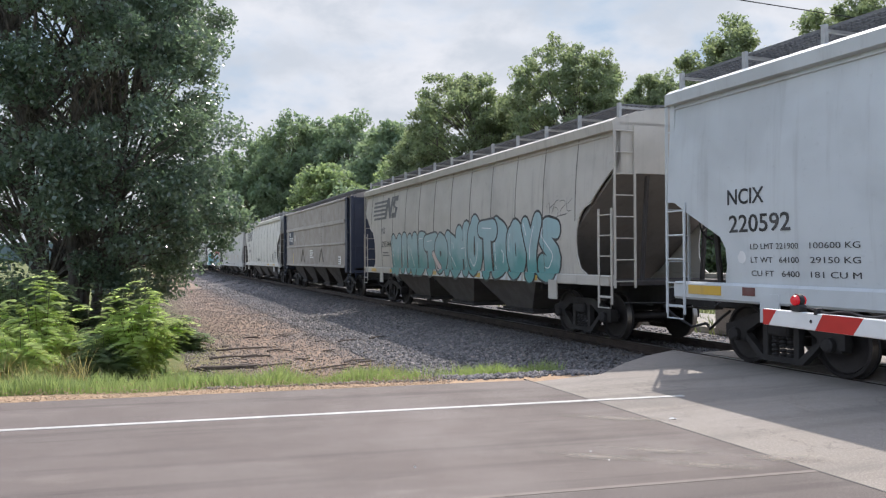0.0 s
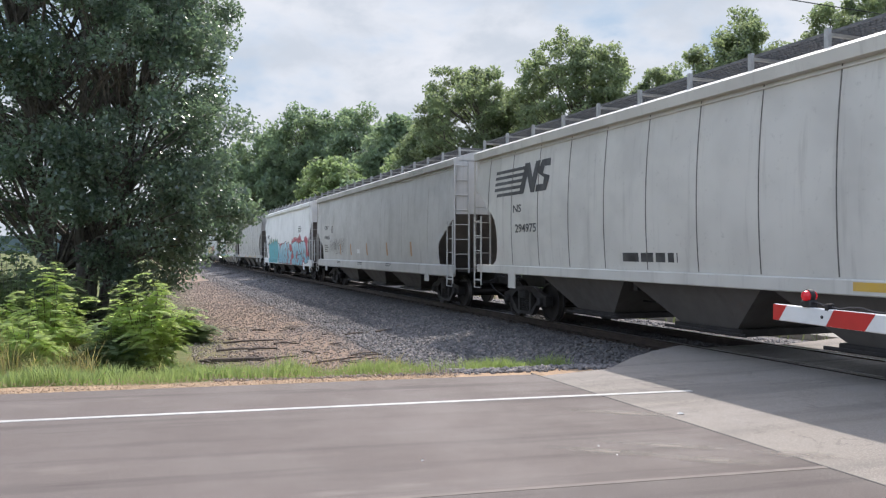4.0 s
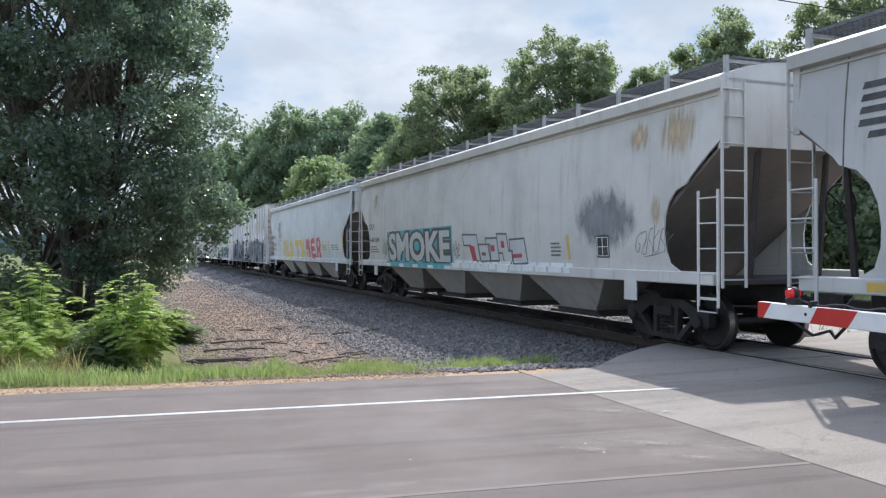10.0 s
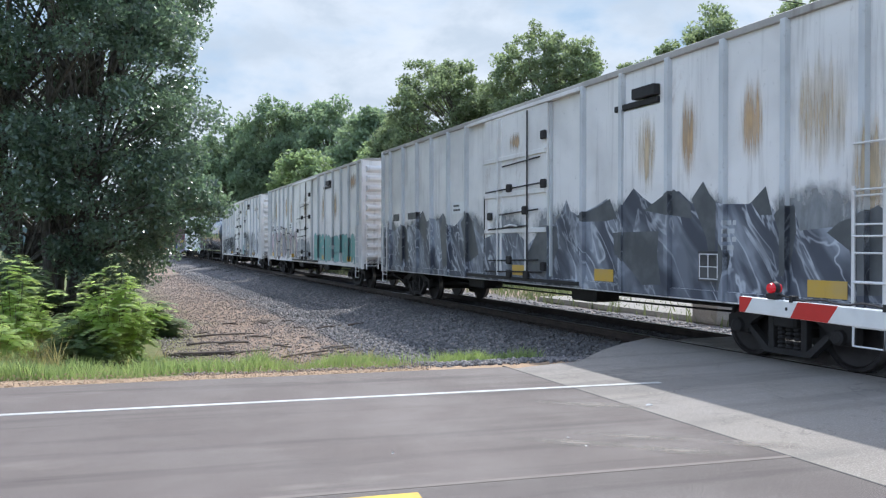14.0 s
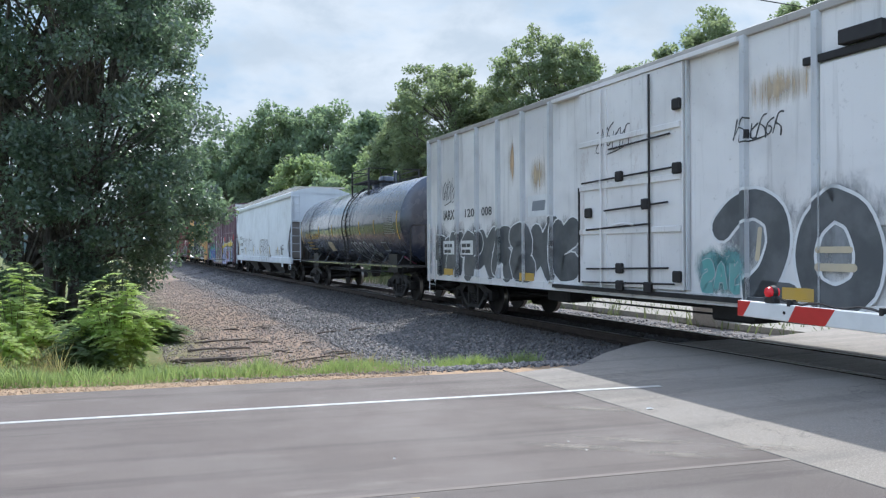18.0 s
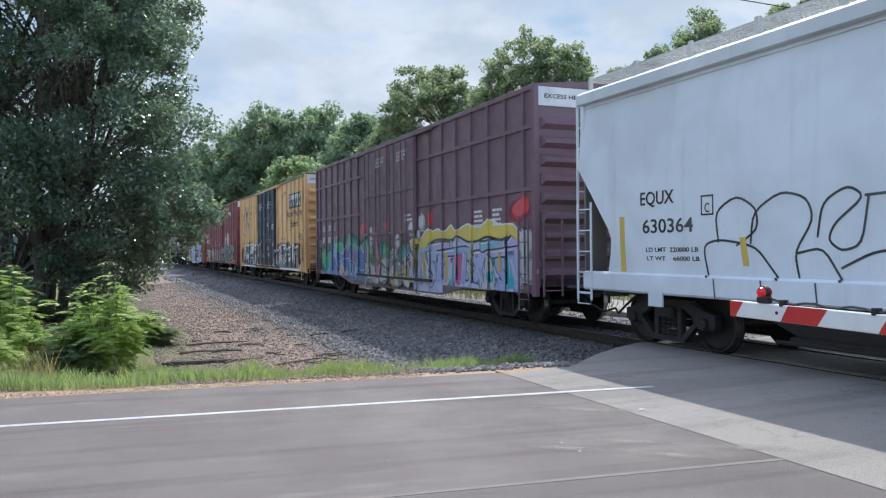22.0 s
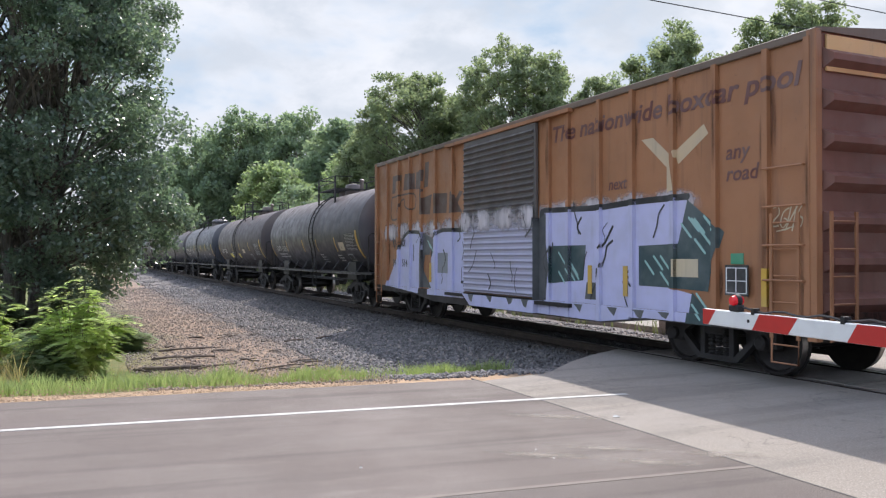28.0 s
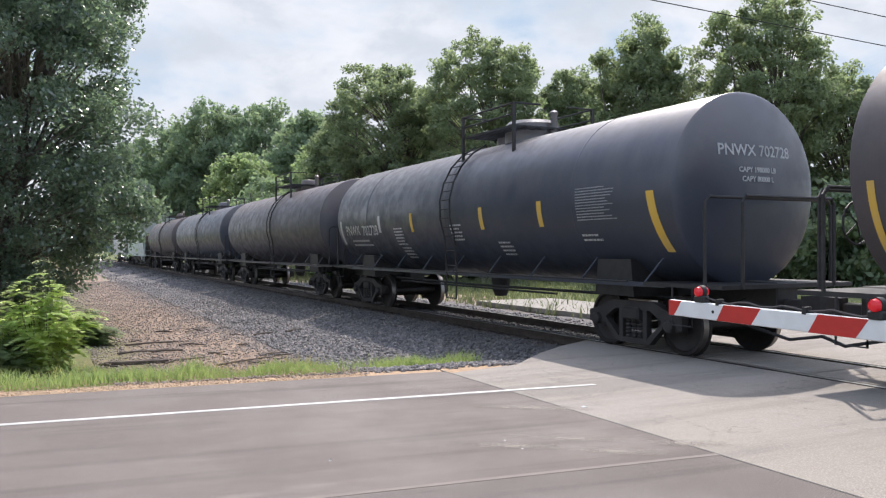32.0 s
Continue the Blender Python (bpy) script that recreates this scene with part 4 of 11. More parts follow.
def scrawl(car, x0, x1, z0, z1, y, mat, seed, loops=5, r=0.016, name="graffiti_tag"):
    """A dense hand-drawn tag: leaning angular letters that run into each other, with a flick under them."""
    rnd = random.Random(seed)
    g = Geo()
    n = max(2, round(loops * 1.4))
    w, h, last = (x1 - x0) / n, z1 - z0, ""
    for i in range(n):
        kind = rnd.choice([c for c in "1234567" if c != last])
        last = kind
        wide, tall, foot = w * rnd.uniform(1.0, 1.35), h * rnd.uniform(.62, .95), z0 + h * rnd.uniform(0, .16)
        for line in STROKES[kind]:
            pts = [(x0 + w * i + wide * (a + rnd.uniform(-.06, .06)) + .22 * tall * b - .1 * tall, foot + tall * (b + rnd.uniform(-.05, .05))) for a, b in line]
            fine = [pts[0]]
            for p, q in zip(pts, pts[1:]):
                fine += [((p[0] + q[0]) / 2, (p[1] + q[1]) / 2), q]
            fine = [fine[0]] + [((fine[j - 1][0] + 2 * fine[j][0] + fine[j + 1][0]) / 4, (fine[j - 1][1] + 2 * fine[j][1] + fine[j + 1][1]) / 4) for j in range(1, len(fine) - 1)] + [fine[-1]]
            ribbon(g, fine, [r * rnd.uniform(.55, 1.1) for _ in fine], y - .003 - .0002 * (i % 4))
    a = x0 + (x1 - x0) * rnd.uniform(.1, .4)
    ribbon(g, [(a, z0 - .05 * h), (a + .3 * (x1 - x0), z0 + .02 * h), (a + .55 * (x1 - x0), z0 + .12 * h)], [r * .6, r, r * .4], y - .0035)
    return part(name, g, mat, car, smooth=0)


HULL = {}      # sill, half-length and belly of the boxcar that is being painted


def drape(obs, zones):
    """Lay flat markings over the posts, doors and sill that stand proud of a wall, round their edges too."""
    sill, belly = HULL["sill"], HULL["belly"]
    for ob in obs:
        bm = bmesh.new()
        bm.from_mesh(ob.data)
        lo, hi = min(v.co.x for v in bm.verts), max(v.co.x for v in bm.verts)
        cuts = [(z[0] - .003, -1, z[2]) for z in zones if lo < z[0] - .003 < hi] + [(z[1] + .003, 1, z[2]) for z in zones if lo < z[1] + .003 < hi]
        for c, sg, dy in cuts:
            bmesh.ops.bisect_plane(bm, geom=bm.verts[:] + bm.edges[:] + bm.faces[:], plane_co=(c, 0, 0), plane_no=(1, 0, 0), dist=1e-5)
        for z in (sill + .162, sill + .006):
            if min(v.co.z for v in bm.verts) < z:
                bmesh.ops.bisect_plane(bm, geom=bm.verts[:] + bm.edges[:] + bm.faces[:], plane_co=(0, 0, z), plane_no=(0, 0, 1), dist=1e-5)
        low = [f for f in bm.faces if f.calc_center_median().z < sill and (not belly or abs(f.calc_center_median().x) > .5 * HULL["e"])]
        bmesh.ops.delete(bm, geom=low, context="FACES")
        flaps = []
        for c, sg, dy in cuts:
            for d in bm.edges:
                p, q = d.verts
                if abs(p.co.x - c) < 1e-4 and abs(q.co.x - c) < 1e-4 and d.link_faces and abs(p.co.z - q.co.z) > .004:
                    flaps.append((p.co.copy(), q.co.copy(), dy, d.link_faces[0].material_index))
        edge = [d for d in bm.edges if any(abs(d.verts[0].co.x - c[0]) < 1e-4 and abs(d.verts[1].co.x - c[0]) < 1e-4 for c in cuts) or abs(d.verts[0].co.z - sill - .162) < 1e-4 and abs(d.verts[1].co.z - sill - .162) < 1e-4]
        bmesh.ops.split_edges(bm, edges=edge)
        done = set()
        for f in bm.faces:
            mid = f.calc_center_median()
            dy = sum(z[2] for z in zones if z[0] < mid.x < z[1])
            if mid.z < sill + .162:
                dy = min(dy, -.043)
            for v in f.verts:
                if v not in done:
                    done.add(v)
                    v.co.y += dy
        if "soft" not in ob.data.attributes:
            for p, q, dy, k in flaps:
                f = bm.faces.new([bm.verts.new(r) for r in (p, q, q + Vector((0, dy, 0)), p + Vector((0, dy, 0)))])
                f.material_index = k
            bmesh.ops.remove_doubles(bm, verts=bm.verts[:], dist=2e-4)
        bm.to_mesh(ob.data)
        bm.free()


def painted(car, pts, e, y, fill, edge=None, w=.03, lift=0.0, soft=0):
    """A painted field with a drawn outline."""
    q = [(p - e, z) for p, z in pts]
    made = [poly(car, q, y - .0015 - lift, fill, "graffiti_field", soft)] if fill else []
    if edge:
        q = soften(q, soft) if soft else q
        g = Geo()
        for i in range(len(q)):
            ribbon(g, [q[i], q[(i + 1) % len(q)]], [w, w * .85], y - lift - .0024 - .0002 * (i % 4))
        made.append(part("graffiti_outline", g, edge, car, smooth=0))
    return made


def words(car, text, x0, x1, z0, z1, y, mat, lean=0.0, bold=0.004, name="lettering"):
    """Letters that fill the box x0..x1, z0..z1."""
    ob = lettering(text, 0, 0, 0.3, 0, car, mat, name, bold, lean)
    c = np.array([v.co for v in ob.data.vertices])
    lo, hi = c.min(0), c.max(0)
    for v in ob.data.vertices:
        v.co = (x0 + (v.co.x - lo[0]) / (hi[0] - lo[0]) * (x1 - x0), y - 0.004 + v.co.y * 0.5, z0 + (v.co.z - lo[2]) / (hi[2] - lo[2]) * (z1 - z0))
    return ob


def blob(car, cx, cz, rx, rz, y, mat, seed, rough=0.18, n=16, name="paint_patch", parent=None):
    """A sprayed patch with an uneven edge."""
    rnd = random.Random(seed)
    pts = []
    for i in range(n):
        t, k = 6.283 * i / n, 1 + rnd.uniform(-rough, rough)
        pts.append((cx + rx * k * math.cos(t), cz + rz * k * math.sin(t)))
    return part(name, Geo().face(*[(a, y - 0.002, b) for a, b in soften(pts, 2)]), mat, parent or car, smooth=0)


def poly(car, pts, y, mat, name="paint_patch", soft=0):
    pts = soften(pts, soft) if soft else pts
    return part(name, Geo().face(*[(a, y, b) for a, b in pts]), mat, car, smooth=0)


def bubble(car, e, y, pts, fill, hole=()):
    """A rounded letter with a white rim and a thin black line round it."""
    pts = soften([(a - e, b) for a, b in pts], 1)
    poly(car, pts, y - .004, fill, "graffiti_letter", 1)
    rims = [pts] + ([soften([(a - e, b) for a, b in hole], 1)] if hole else [])
    if hole:
        poly(car, rims[1], y - .006, GREY_E, "letter_counter", 1)
    for i, rim in enumerate(rims):
        rim = soften(rim, 1)
        g, g2 = Geo(), Geo()
        for j in range(len(rim)):
            p, q = rim[j], rim[(j + 1) % len(rim)]
            if not i:
                ribbon(g2, [p, q], [.044 - .012 * (j % 3), .04], y - .002 - .0002 * (j % 3))
            ribbon(g, [p, q], [.026 - .008 * i, .024 - .006 * i], y - .008 - .0002 * (j % 3))
        if not i:
            part("graffiti_shadow", g2, BLACKP, car, smooth=0)
        part("graffiti_outline", g, WHITEP, car, smooth=0)


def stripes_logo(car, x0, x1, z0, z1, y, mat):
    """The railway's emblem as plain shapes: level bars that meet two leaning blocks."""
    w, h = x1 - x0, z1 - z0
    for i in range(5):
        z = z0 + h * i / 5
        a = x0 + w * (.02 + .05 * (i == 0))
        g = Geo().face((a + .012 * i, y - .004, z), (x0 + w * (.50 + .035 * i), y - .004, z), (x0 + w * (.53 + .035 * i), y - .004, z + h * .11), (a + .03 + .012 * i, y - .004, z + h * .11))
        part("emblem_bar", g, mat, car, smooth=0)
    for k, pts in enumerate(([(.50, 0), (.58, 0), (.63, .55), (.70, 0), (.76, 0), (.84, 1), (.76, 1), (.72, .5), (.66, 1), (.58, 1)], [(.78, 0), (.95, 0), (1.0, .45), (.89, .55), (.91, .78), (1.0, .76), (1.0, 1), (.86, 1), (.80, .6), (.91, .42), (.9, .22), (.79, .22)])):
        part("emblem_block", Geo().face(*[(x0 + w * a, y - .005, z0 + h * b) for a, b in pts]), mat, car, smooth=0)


def start_car(name, label, category, right, left, group="freight cars of the train"):
    mid = 0.5 * (right + left)
    car = thing(name, label, category, group)
    CARS.append((car, mid))
    return car, mid, 0.5 * (right - left)


SIDES = []     # (covered hopper, its side's half-width by height, sill, eave)


def swell(sill, eave):
    """Half the width of a hopper's bowed side, by height."""
    zm = sill + 1.15
    return lambda z: 1.53 - 0.125 * ((z - zm) / (eave - zm)) ** 2


def bowed_sheet(cut, half, sg):
    """A side sheet with ends cut to (distance from the end's middle, z), bowed out by height."""
    zs = [z for x, z in cut]
    lo, hi = zs[-1], zs[0]
    rows = sorted({round(z, 4) for z in zs} | {round(lo + (hi - lo) * i / 18, 4) for i in range(19)})

    def edge(z):
        for (x0, z0), (x1, z1) in zip(cut, cut[1:]):
            if z1 <= z <= z0:
                return x0 + (x1 - x0) * (z0 - z) / max(1e-6, z0 - z1)
        return cut[-1][0] if z < lo else cut[0][0]

    g = Geo()
    v = []
    for z in rows:
        x = edge(z)
        v += [(-x, sg * half(z), z), (x, sg * half(z), z), (x, sg * (half(z) - .03), z), (-x, sg * (half(z) - .03), z)]
    f = [(4 * i + a, 4 * i + (a + 1) % 4, 4 * i + 4 + (a + 1) % 4, 4 * i + 4 + a) for i in range(len(rows) - 1) for a in range(4)]
    m = 4 * (len(rows) - 1)
    return g.add(v, f + [(3, 2, 1, 0), (m, m + 1, m + 2, m + 3)])


def lay_on_sides():
    """Bring the flat markings of the hoppers onto their bowed sides."""
    for car, half, sill, eave in SIDES:
        stack = list(car.children)
        while stack:
            ob = stack.pop()
            stack += list(ob.children)
            if ob.type != "MESH" or ob.name.split(".")[0] in ("side_sheet", "side_sill", "roof_edge", "corner_post", "eave_bead"):
                continue
            co = np.array([v.co for v in ob.data.vertices])
            if co[:, 1].min() < -1.545 or co[:, 1].max() > -1.49 or co[:, 2].max() < sill:
                continue
            bm = bmesh.new()
            bm.from_mesh(ob.data)
            lo, hi = co[:, 2].min(), co[:, 2].max()
            z = math.ceil(lo / .2) * .2
            while hi - lo > .25 and z < hi:
                bmesh.ops.bisect_plane(bm, geom=bm.verts[:] + bm.edges[:] + bm.faces[:], plane_co=(0, 0, z), plane_no=(0, 0, 1), dist=1e-5)
                z += .2
            for z in (sill + .036, sill + .031):
                if lo < z < hi:
                    bmesh.ops.bisect_plane(bm, geom=bm.verts[:] + bm.edges[:] + bm.faces[:], plane_co=(0, 0, z), plane_no=(0, 0, 1), dist=1e-5)
            for v in bm.verts:
                v.co.y -= (half(v.co.z) if v.co.z > sill + .033 else 1.552) - 1.5
            bm.to_mesh(ob.data)
            bm.free()


def hopper(label, right, left, colour, mat, gaps, eave=4.16, sill=1.27, seams=0, seam_mat=None, bays=3, cage=False, inset=1.95, boards=None, deep=0.0, chute=None, style="round"):
    """A covered hopper: bowed side sheets cut away at the ends, slope sheets, arched roof with running boards, chutes."""
    car, mid, hl = start_car("covered_hopper", label, "freight car", right, left)
    y = 1.5
    e = hl
    half = swell(sill, eave)
    SIDES.append((car, half, sill, eave))
    if cage:
        cut = [(e - .50, eave), (e - .38, eave - .3), (e - .26, eave - .6), (e - .15, eave - .95), (e - .34, eave - .98), (e - .62, eave - 1.4), (e - 1.15, eave - 2.0), (e - 1.3, sill + .4), (e - 1.35, sill)]
    elif style == "plain":
        cut = [(e, eave), (e, sill + 1.9), (e - .4, sill + 1.45), (e - .95, sill + .78), (e - 1.03, sill + .6), (e - 1.0, sill + .35), (e - .9, sill)]
    elif style == "step":
        cut = [(e, eave), (e, sill + 1.32), (e - .18, sill + 1.30), (e - .42, sill + 1.16), (e - 1.25, sill + .72), (e - 1.36, sill + .55), (e - 1.38, sill + .3), (e - 1.32, sill)]
    else:
        cut = [(e, eave), (e, sill + 2.05), (e - .35, sill + 1.80), (e - .70, sill + 1.52), (e - .78, sill + 1.42), (e - 1.05, sill + 1.33), (e - 1.22, sill + 1.16), (e - 1.33, sill + .93), (e - 1.37, sill + .65), (e - 1.35, sill + .4), (e - 1.25, sill + .15), (e - 1.0, sill + .02)]
    for sg in (-1, 1):
        part("side_sheet", bowed_sheet(cut, half, sg), mat, car)
        g = Geo().box(-e + 0.15, e - 0.15, min(sg * 1.40, sg * 1.55), max(sg * 1.40, sg * 1.55), sill - 0.17 - deep, sill + 0.03, 0.035 if deep else 0.015)
        part("side_sill", g, mat, car)
        lip = [(sg * 1.37, eave - 0.13), (sg * 1.54, eave - 0.11), (sg * 1.56, eave + 0.06), (sg * 1.44, eave + 0.13), (sg * 1.37, eave)]
        part("roof_edge", Geo().prism(lip, -e - 0.02 + .5 * cage, e + 0.02 - .5 * cage), mat, car)
        k = half(eave - .18)
        bead = [(sg * (k - .02), eave - 0.20), (sg * (k + .03), eave - 0.19), (sg * (k + .03), eave - 0.165), (sg * (k - .02), eave - 0.155)]
        part("eave_bead", Geo().prism(bead, -e + 0.05 + .55 * cage, e - 0.05 - .55 * cage), mat, car)
    if seams:
        for i in range(seams):
            x = -e + 0.85 + 1.36 * i
            z0 = sill + 0.05 if 1.6 < x + e < 2 * e - 1.6 else sill + 1.1
            bow = 0.0
            pts = [(x + bow * math.sin(math.pi * f), z0 + (eave - 0.12 - z0) * f) for f in (0, .2, .4, .6, .8, 1)]
            g = Geo().plate([(a - 0.009, b) for a, b in pts] + [(a + 0.009, b) for a, b in pts[::-1]], -y - 0.007, -y)
            part("weld_seam", g, seam_mat or mat, car, smooth=0)
    roof = [(-1.45, eave + 0.10), (-1.0, eave + 0.26), (-0.5, eave + 0.35), (0, eave + 0.38), (0.5, eave + 0.35), (1.0, eave + 0.26), (1.45, eave + 0.10), (1.45, eave), (-1.45, eave)]
    inn = 0.45 if cage else 0.0
    part("roof", Geo().prism(roof, -e + inn * 0.8, e - inn * 0.8), mat, car)
    g = Geo().box(-e + 1.0, e - 1.0, -0.3, 0.3, eave + 0.34, eave + 0.48, 0.03)
    part("hatch_cover", g, mat, car)
    for sg in (-1, 1):
        xs = sorted((sg * (e - inn - 0.04), sg * (e - inn)))
        part("end_sheet", Geo().box(xs[0], xs[1], -1.46, 1.46, {"round": sill + 1.93, "plain": sill + 1.83, "step": sill + 1.48}[style] if not cage else eave - 1.0, eave + 0.05), mat, car)
        if not cage:
            for sy in (-1, 1):
                part("corner_post", Geo().box(min(sg * e, sg * (e - 0.11)), max(sg * e, sg * (e - 0.11)), min(sy * 1.36, sy * 1.47), max(sy * 1.36, sy * 1.47), sill + 1.9, eave), mat, car)
        g = Geo()
        x0, x1 = sg * (e - inn - 0.03), sg * (e - 3.0)
        zt = {"round": sill + 1.95, "plain": sill + 1.85, "step": sill + 1.5}[style] if not cage else eave - 1.0
        g.add([(x0, -1.44, zt), (x0, 1.44, zt), (x1, 1.44, sill - 0.15), (x1, -1.44, sill - 0.15), (x0 - sg * 0.05, -1.44, zt + .02), (x0 - sg * 0.05, 1.44, zt + .02), (x1 - sg * .05, 1.44, sill), (x1 - sg * .05, -1.44, sill)], [(0, 1, 2, 3), (4, 5, 6, 7), (0, 1, 5, 4), (2, 3, 7, 6), (0, 3, 7, 4), (1, 2, 6, 5)])
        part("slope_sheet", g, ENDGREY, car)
        part("end_platform", Geo().box(min(sg * (e - 1.6), sg * e), max(sg * (e - 1.6), sg * e), -1.4, 1.4, sill - 0.16, sill - 0.08), GRIME_SHADE, car)
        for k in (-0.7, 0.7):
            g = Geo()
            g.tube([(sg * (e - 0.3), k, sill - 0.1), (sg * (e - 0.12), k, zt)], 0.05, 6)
            part("end_strut", g, GRIME_SHADE, car)
        near = -1.56
        if cage:
            ladder(car, mat, sg * (e - 0.32), near, sill - 0.45, eave + 0.1 if sg > 0 else sill + 1.15, 0.46)
            g = Geo()
            for yy in (-1.4, 1.4):
                g.tube([(sg * (e - 0.02), yy, sill), (sg * (e - 0.02), yy, sill + 1.1), (sg * (e - 1.3), yy, sill + 1.1)], 0.028, 6)
            g.tube([(sg * (e - 0.02), -1.4, sill + 1.1), (sg * (e - 0.02), 1.4, sill + 1.1)], 0.02, 6)
            part("handrail", g, mat, car)
        else:
            ladder(car, mat, sg * (e - 0.24), near, sill - 0.5, sill + 1.28, 0.44)
            if style == "plain":
                part("end_panel", Geo().box(min(sg * (e - .12), sg * (e - .08)), max(sg * (e - .12), sg * (e - .08)), -1.45, -.98, sill, sill + 1.85), ENDGREY, car)
        if sg > 0 or not cage:
            ladder(car, mat, sg * (e + 0.03), -1.30, sill - 0.2, eave, 0.44, axis="y")
        sill_step(car, mat, sg * (e - 0.25), near, sill - 0.15)
        part("defect_plate", Geo().box(min(sg * (e - 2.1), sg * (e - 2.45)), max(sg * (e - 2.1), sg * (e - 2.45)), -1.56, -1.53, sill - 0.5, sill - 0.1), mat, car)
    bd = boards or GRATE
    for sg in (-1, 1):
        y0, y1 = (-1.25, -0.62) if sg < 0 else (0.62, 1.25)
        grating(car, -e + 0.05, e - 0.05, y0, y1, eave + 0.40, bd)
    n = max(4, round(2 * e / 1.42))
    for i in range(n + 1):
        x = -e + 0.12 + (2 * e - 0.24) * i / n
        g = Geo()
        if cage:
            g.tube([(x, -1.46, eave + 0.08), (x - 0.05, -1.30, eave + 0.46)], 0.028, 5)
        else:
            g.box(x - 0.035, x + 0.035, -1.34, -1.28, eave + 0.06, eave + 0.42)
        g.box(x - 0.03, x + 0.03, -1.28, 1.28, eave + 0.32, eave + 0.36)
        part("board_bracket", g, boards or POST, car, smooth=0)
    for sg in (-1, 1):
        grating(car, min(sg * (e - 0.55), sg * (e + 0.05)), max(sg * (e - 0.55), sg * (e + 0.05)), -0.6, 0.6, eave + 0.40, bd, "end_board")
    # chutes
    x0, x1 = -e + 3.3, e - 3.3
    w = (x1 - x0) / bays
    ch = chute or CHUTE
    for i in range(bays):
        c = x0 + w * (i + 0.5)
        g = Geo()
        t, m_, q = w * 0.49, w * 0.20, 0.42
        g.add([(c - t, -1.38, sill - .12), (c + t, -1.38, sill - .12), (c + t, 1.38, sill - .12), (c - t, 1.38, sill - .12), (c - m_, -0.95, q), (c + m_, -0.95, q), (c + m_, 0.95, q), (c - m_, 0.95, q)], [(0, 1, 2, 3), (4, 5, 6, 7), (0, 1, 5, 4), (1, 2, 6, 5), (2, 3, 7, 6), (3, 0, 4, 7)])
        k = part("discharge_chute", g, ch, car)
        part("gate", Geo().box(c - m_ - 0.12, c + m_ + 0.12, -1.0, 1.0, 0.30, 0.42, 0.015), CAST, k)
        part("gate_rack", Geo().tube([(c - m_ - 0.3, -1.05, 0.34), (c + m_ + 0.3, -1.05, 0.34)], 0.03, 6), CAST, k)
    underframe(car, e, STEEL)
    brake_wheel(car, STEEL, -e - 0.12, -0.5, sill + 1.0)
    running_gear(car, mid, e, inset, gaps[0] / 2, gaps[1] / 2)
    return car, e


def post_mesh(h0, h1, mat, w=0.10, d=0.06):
    return Geo().plate([(-w / 2, h0), (w / 2, h0), (w / 2, h1), (-w / 2, h1)], 0, -d).mesh("side_post", [mat], 0)


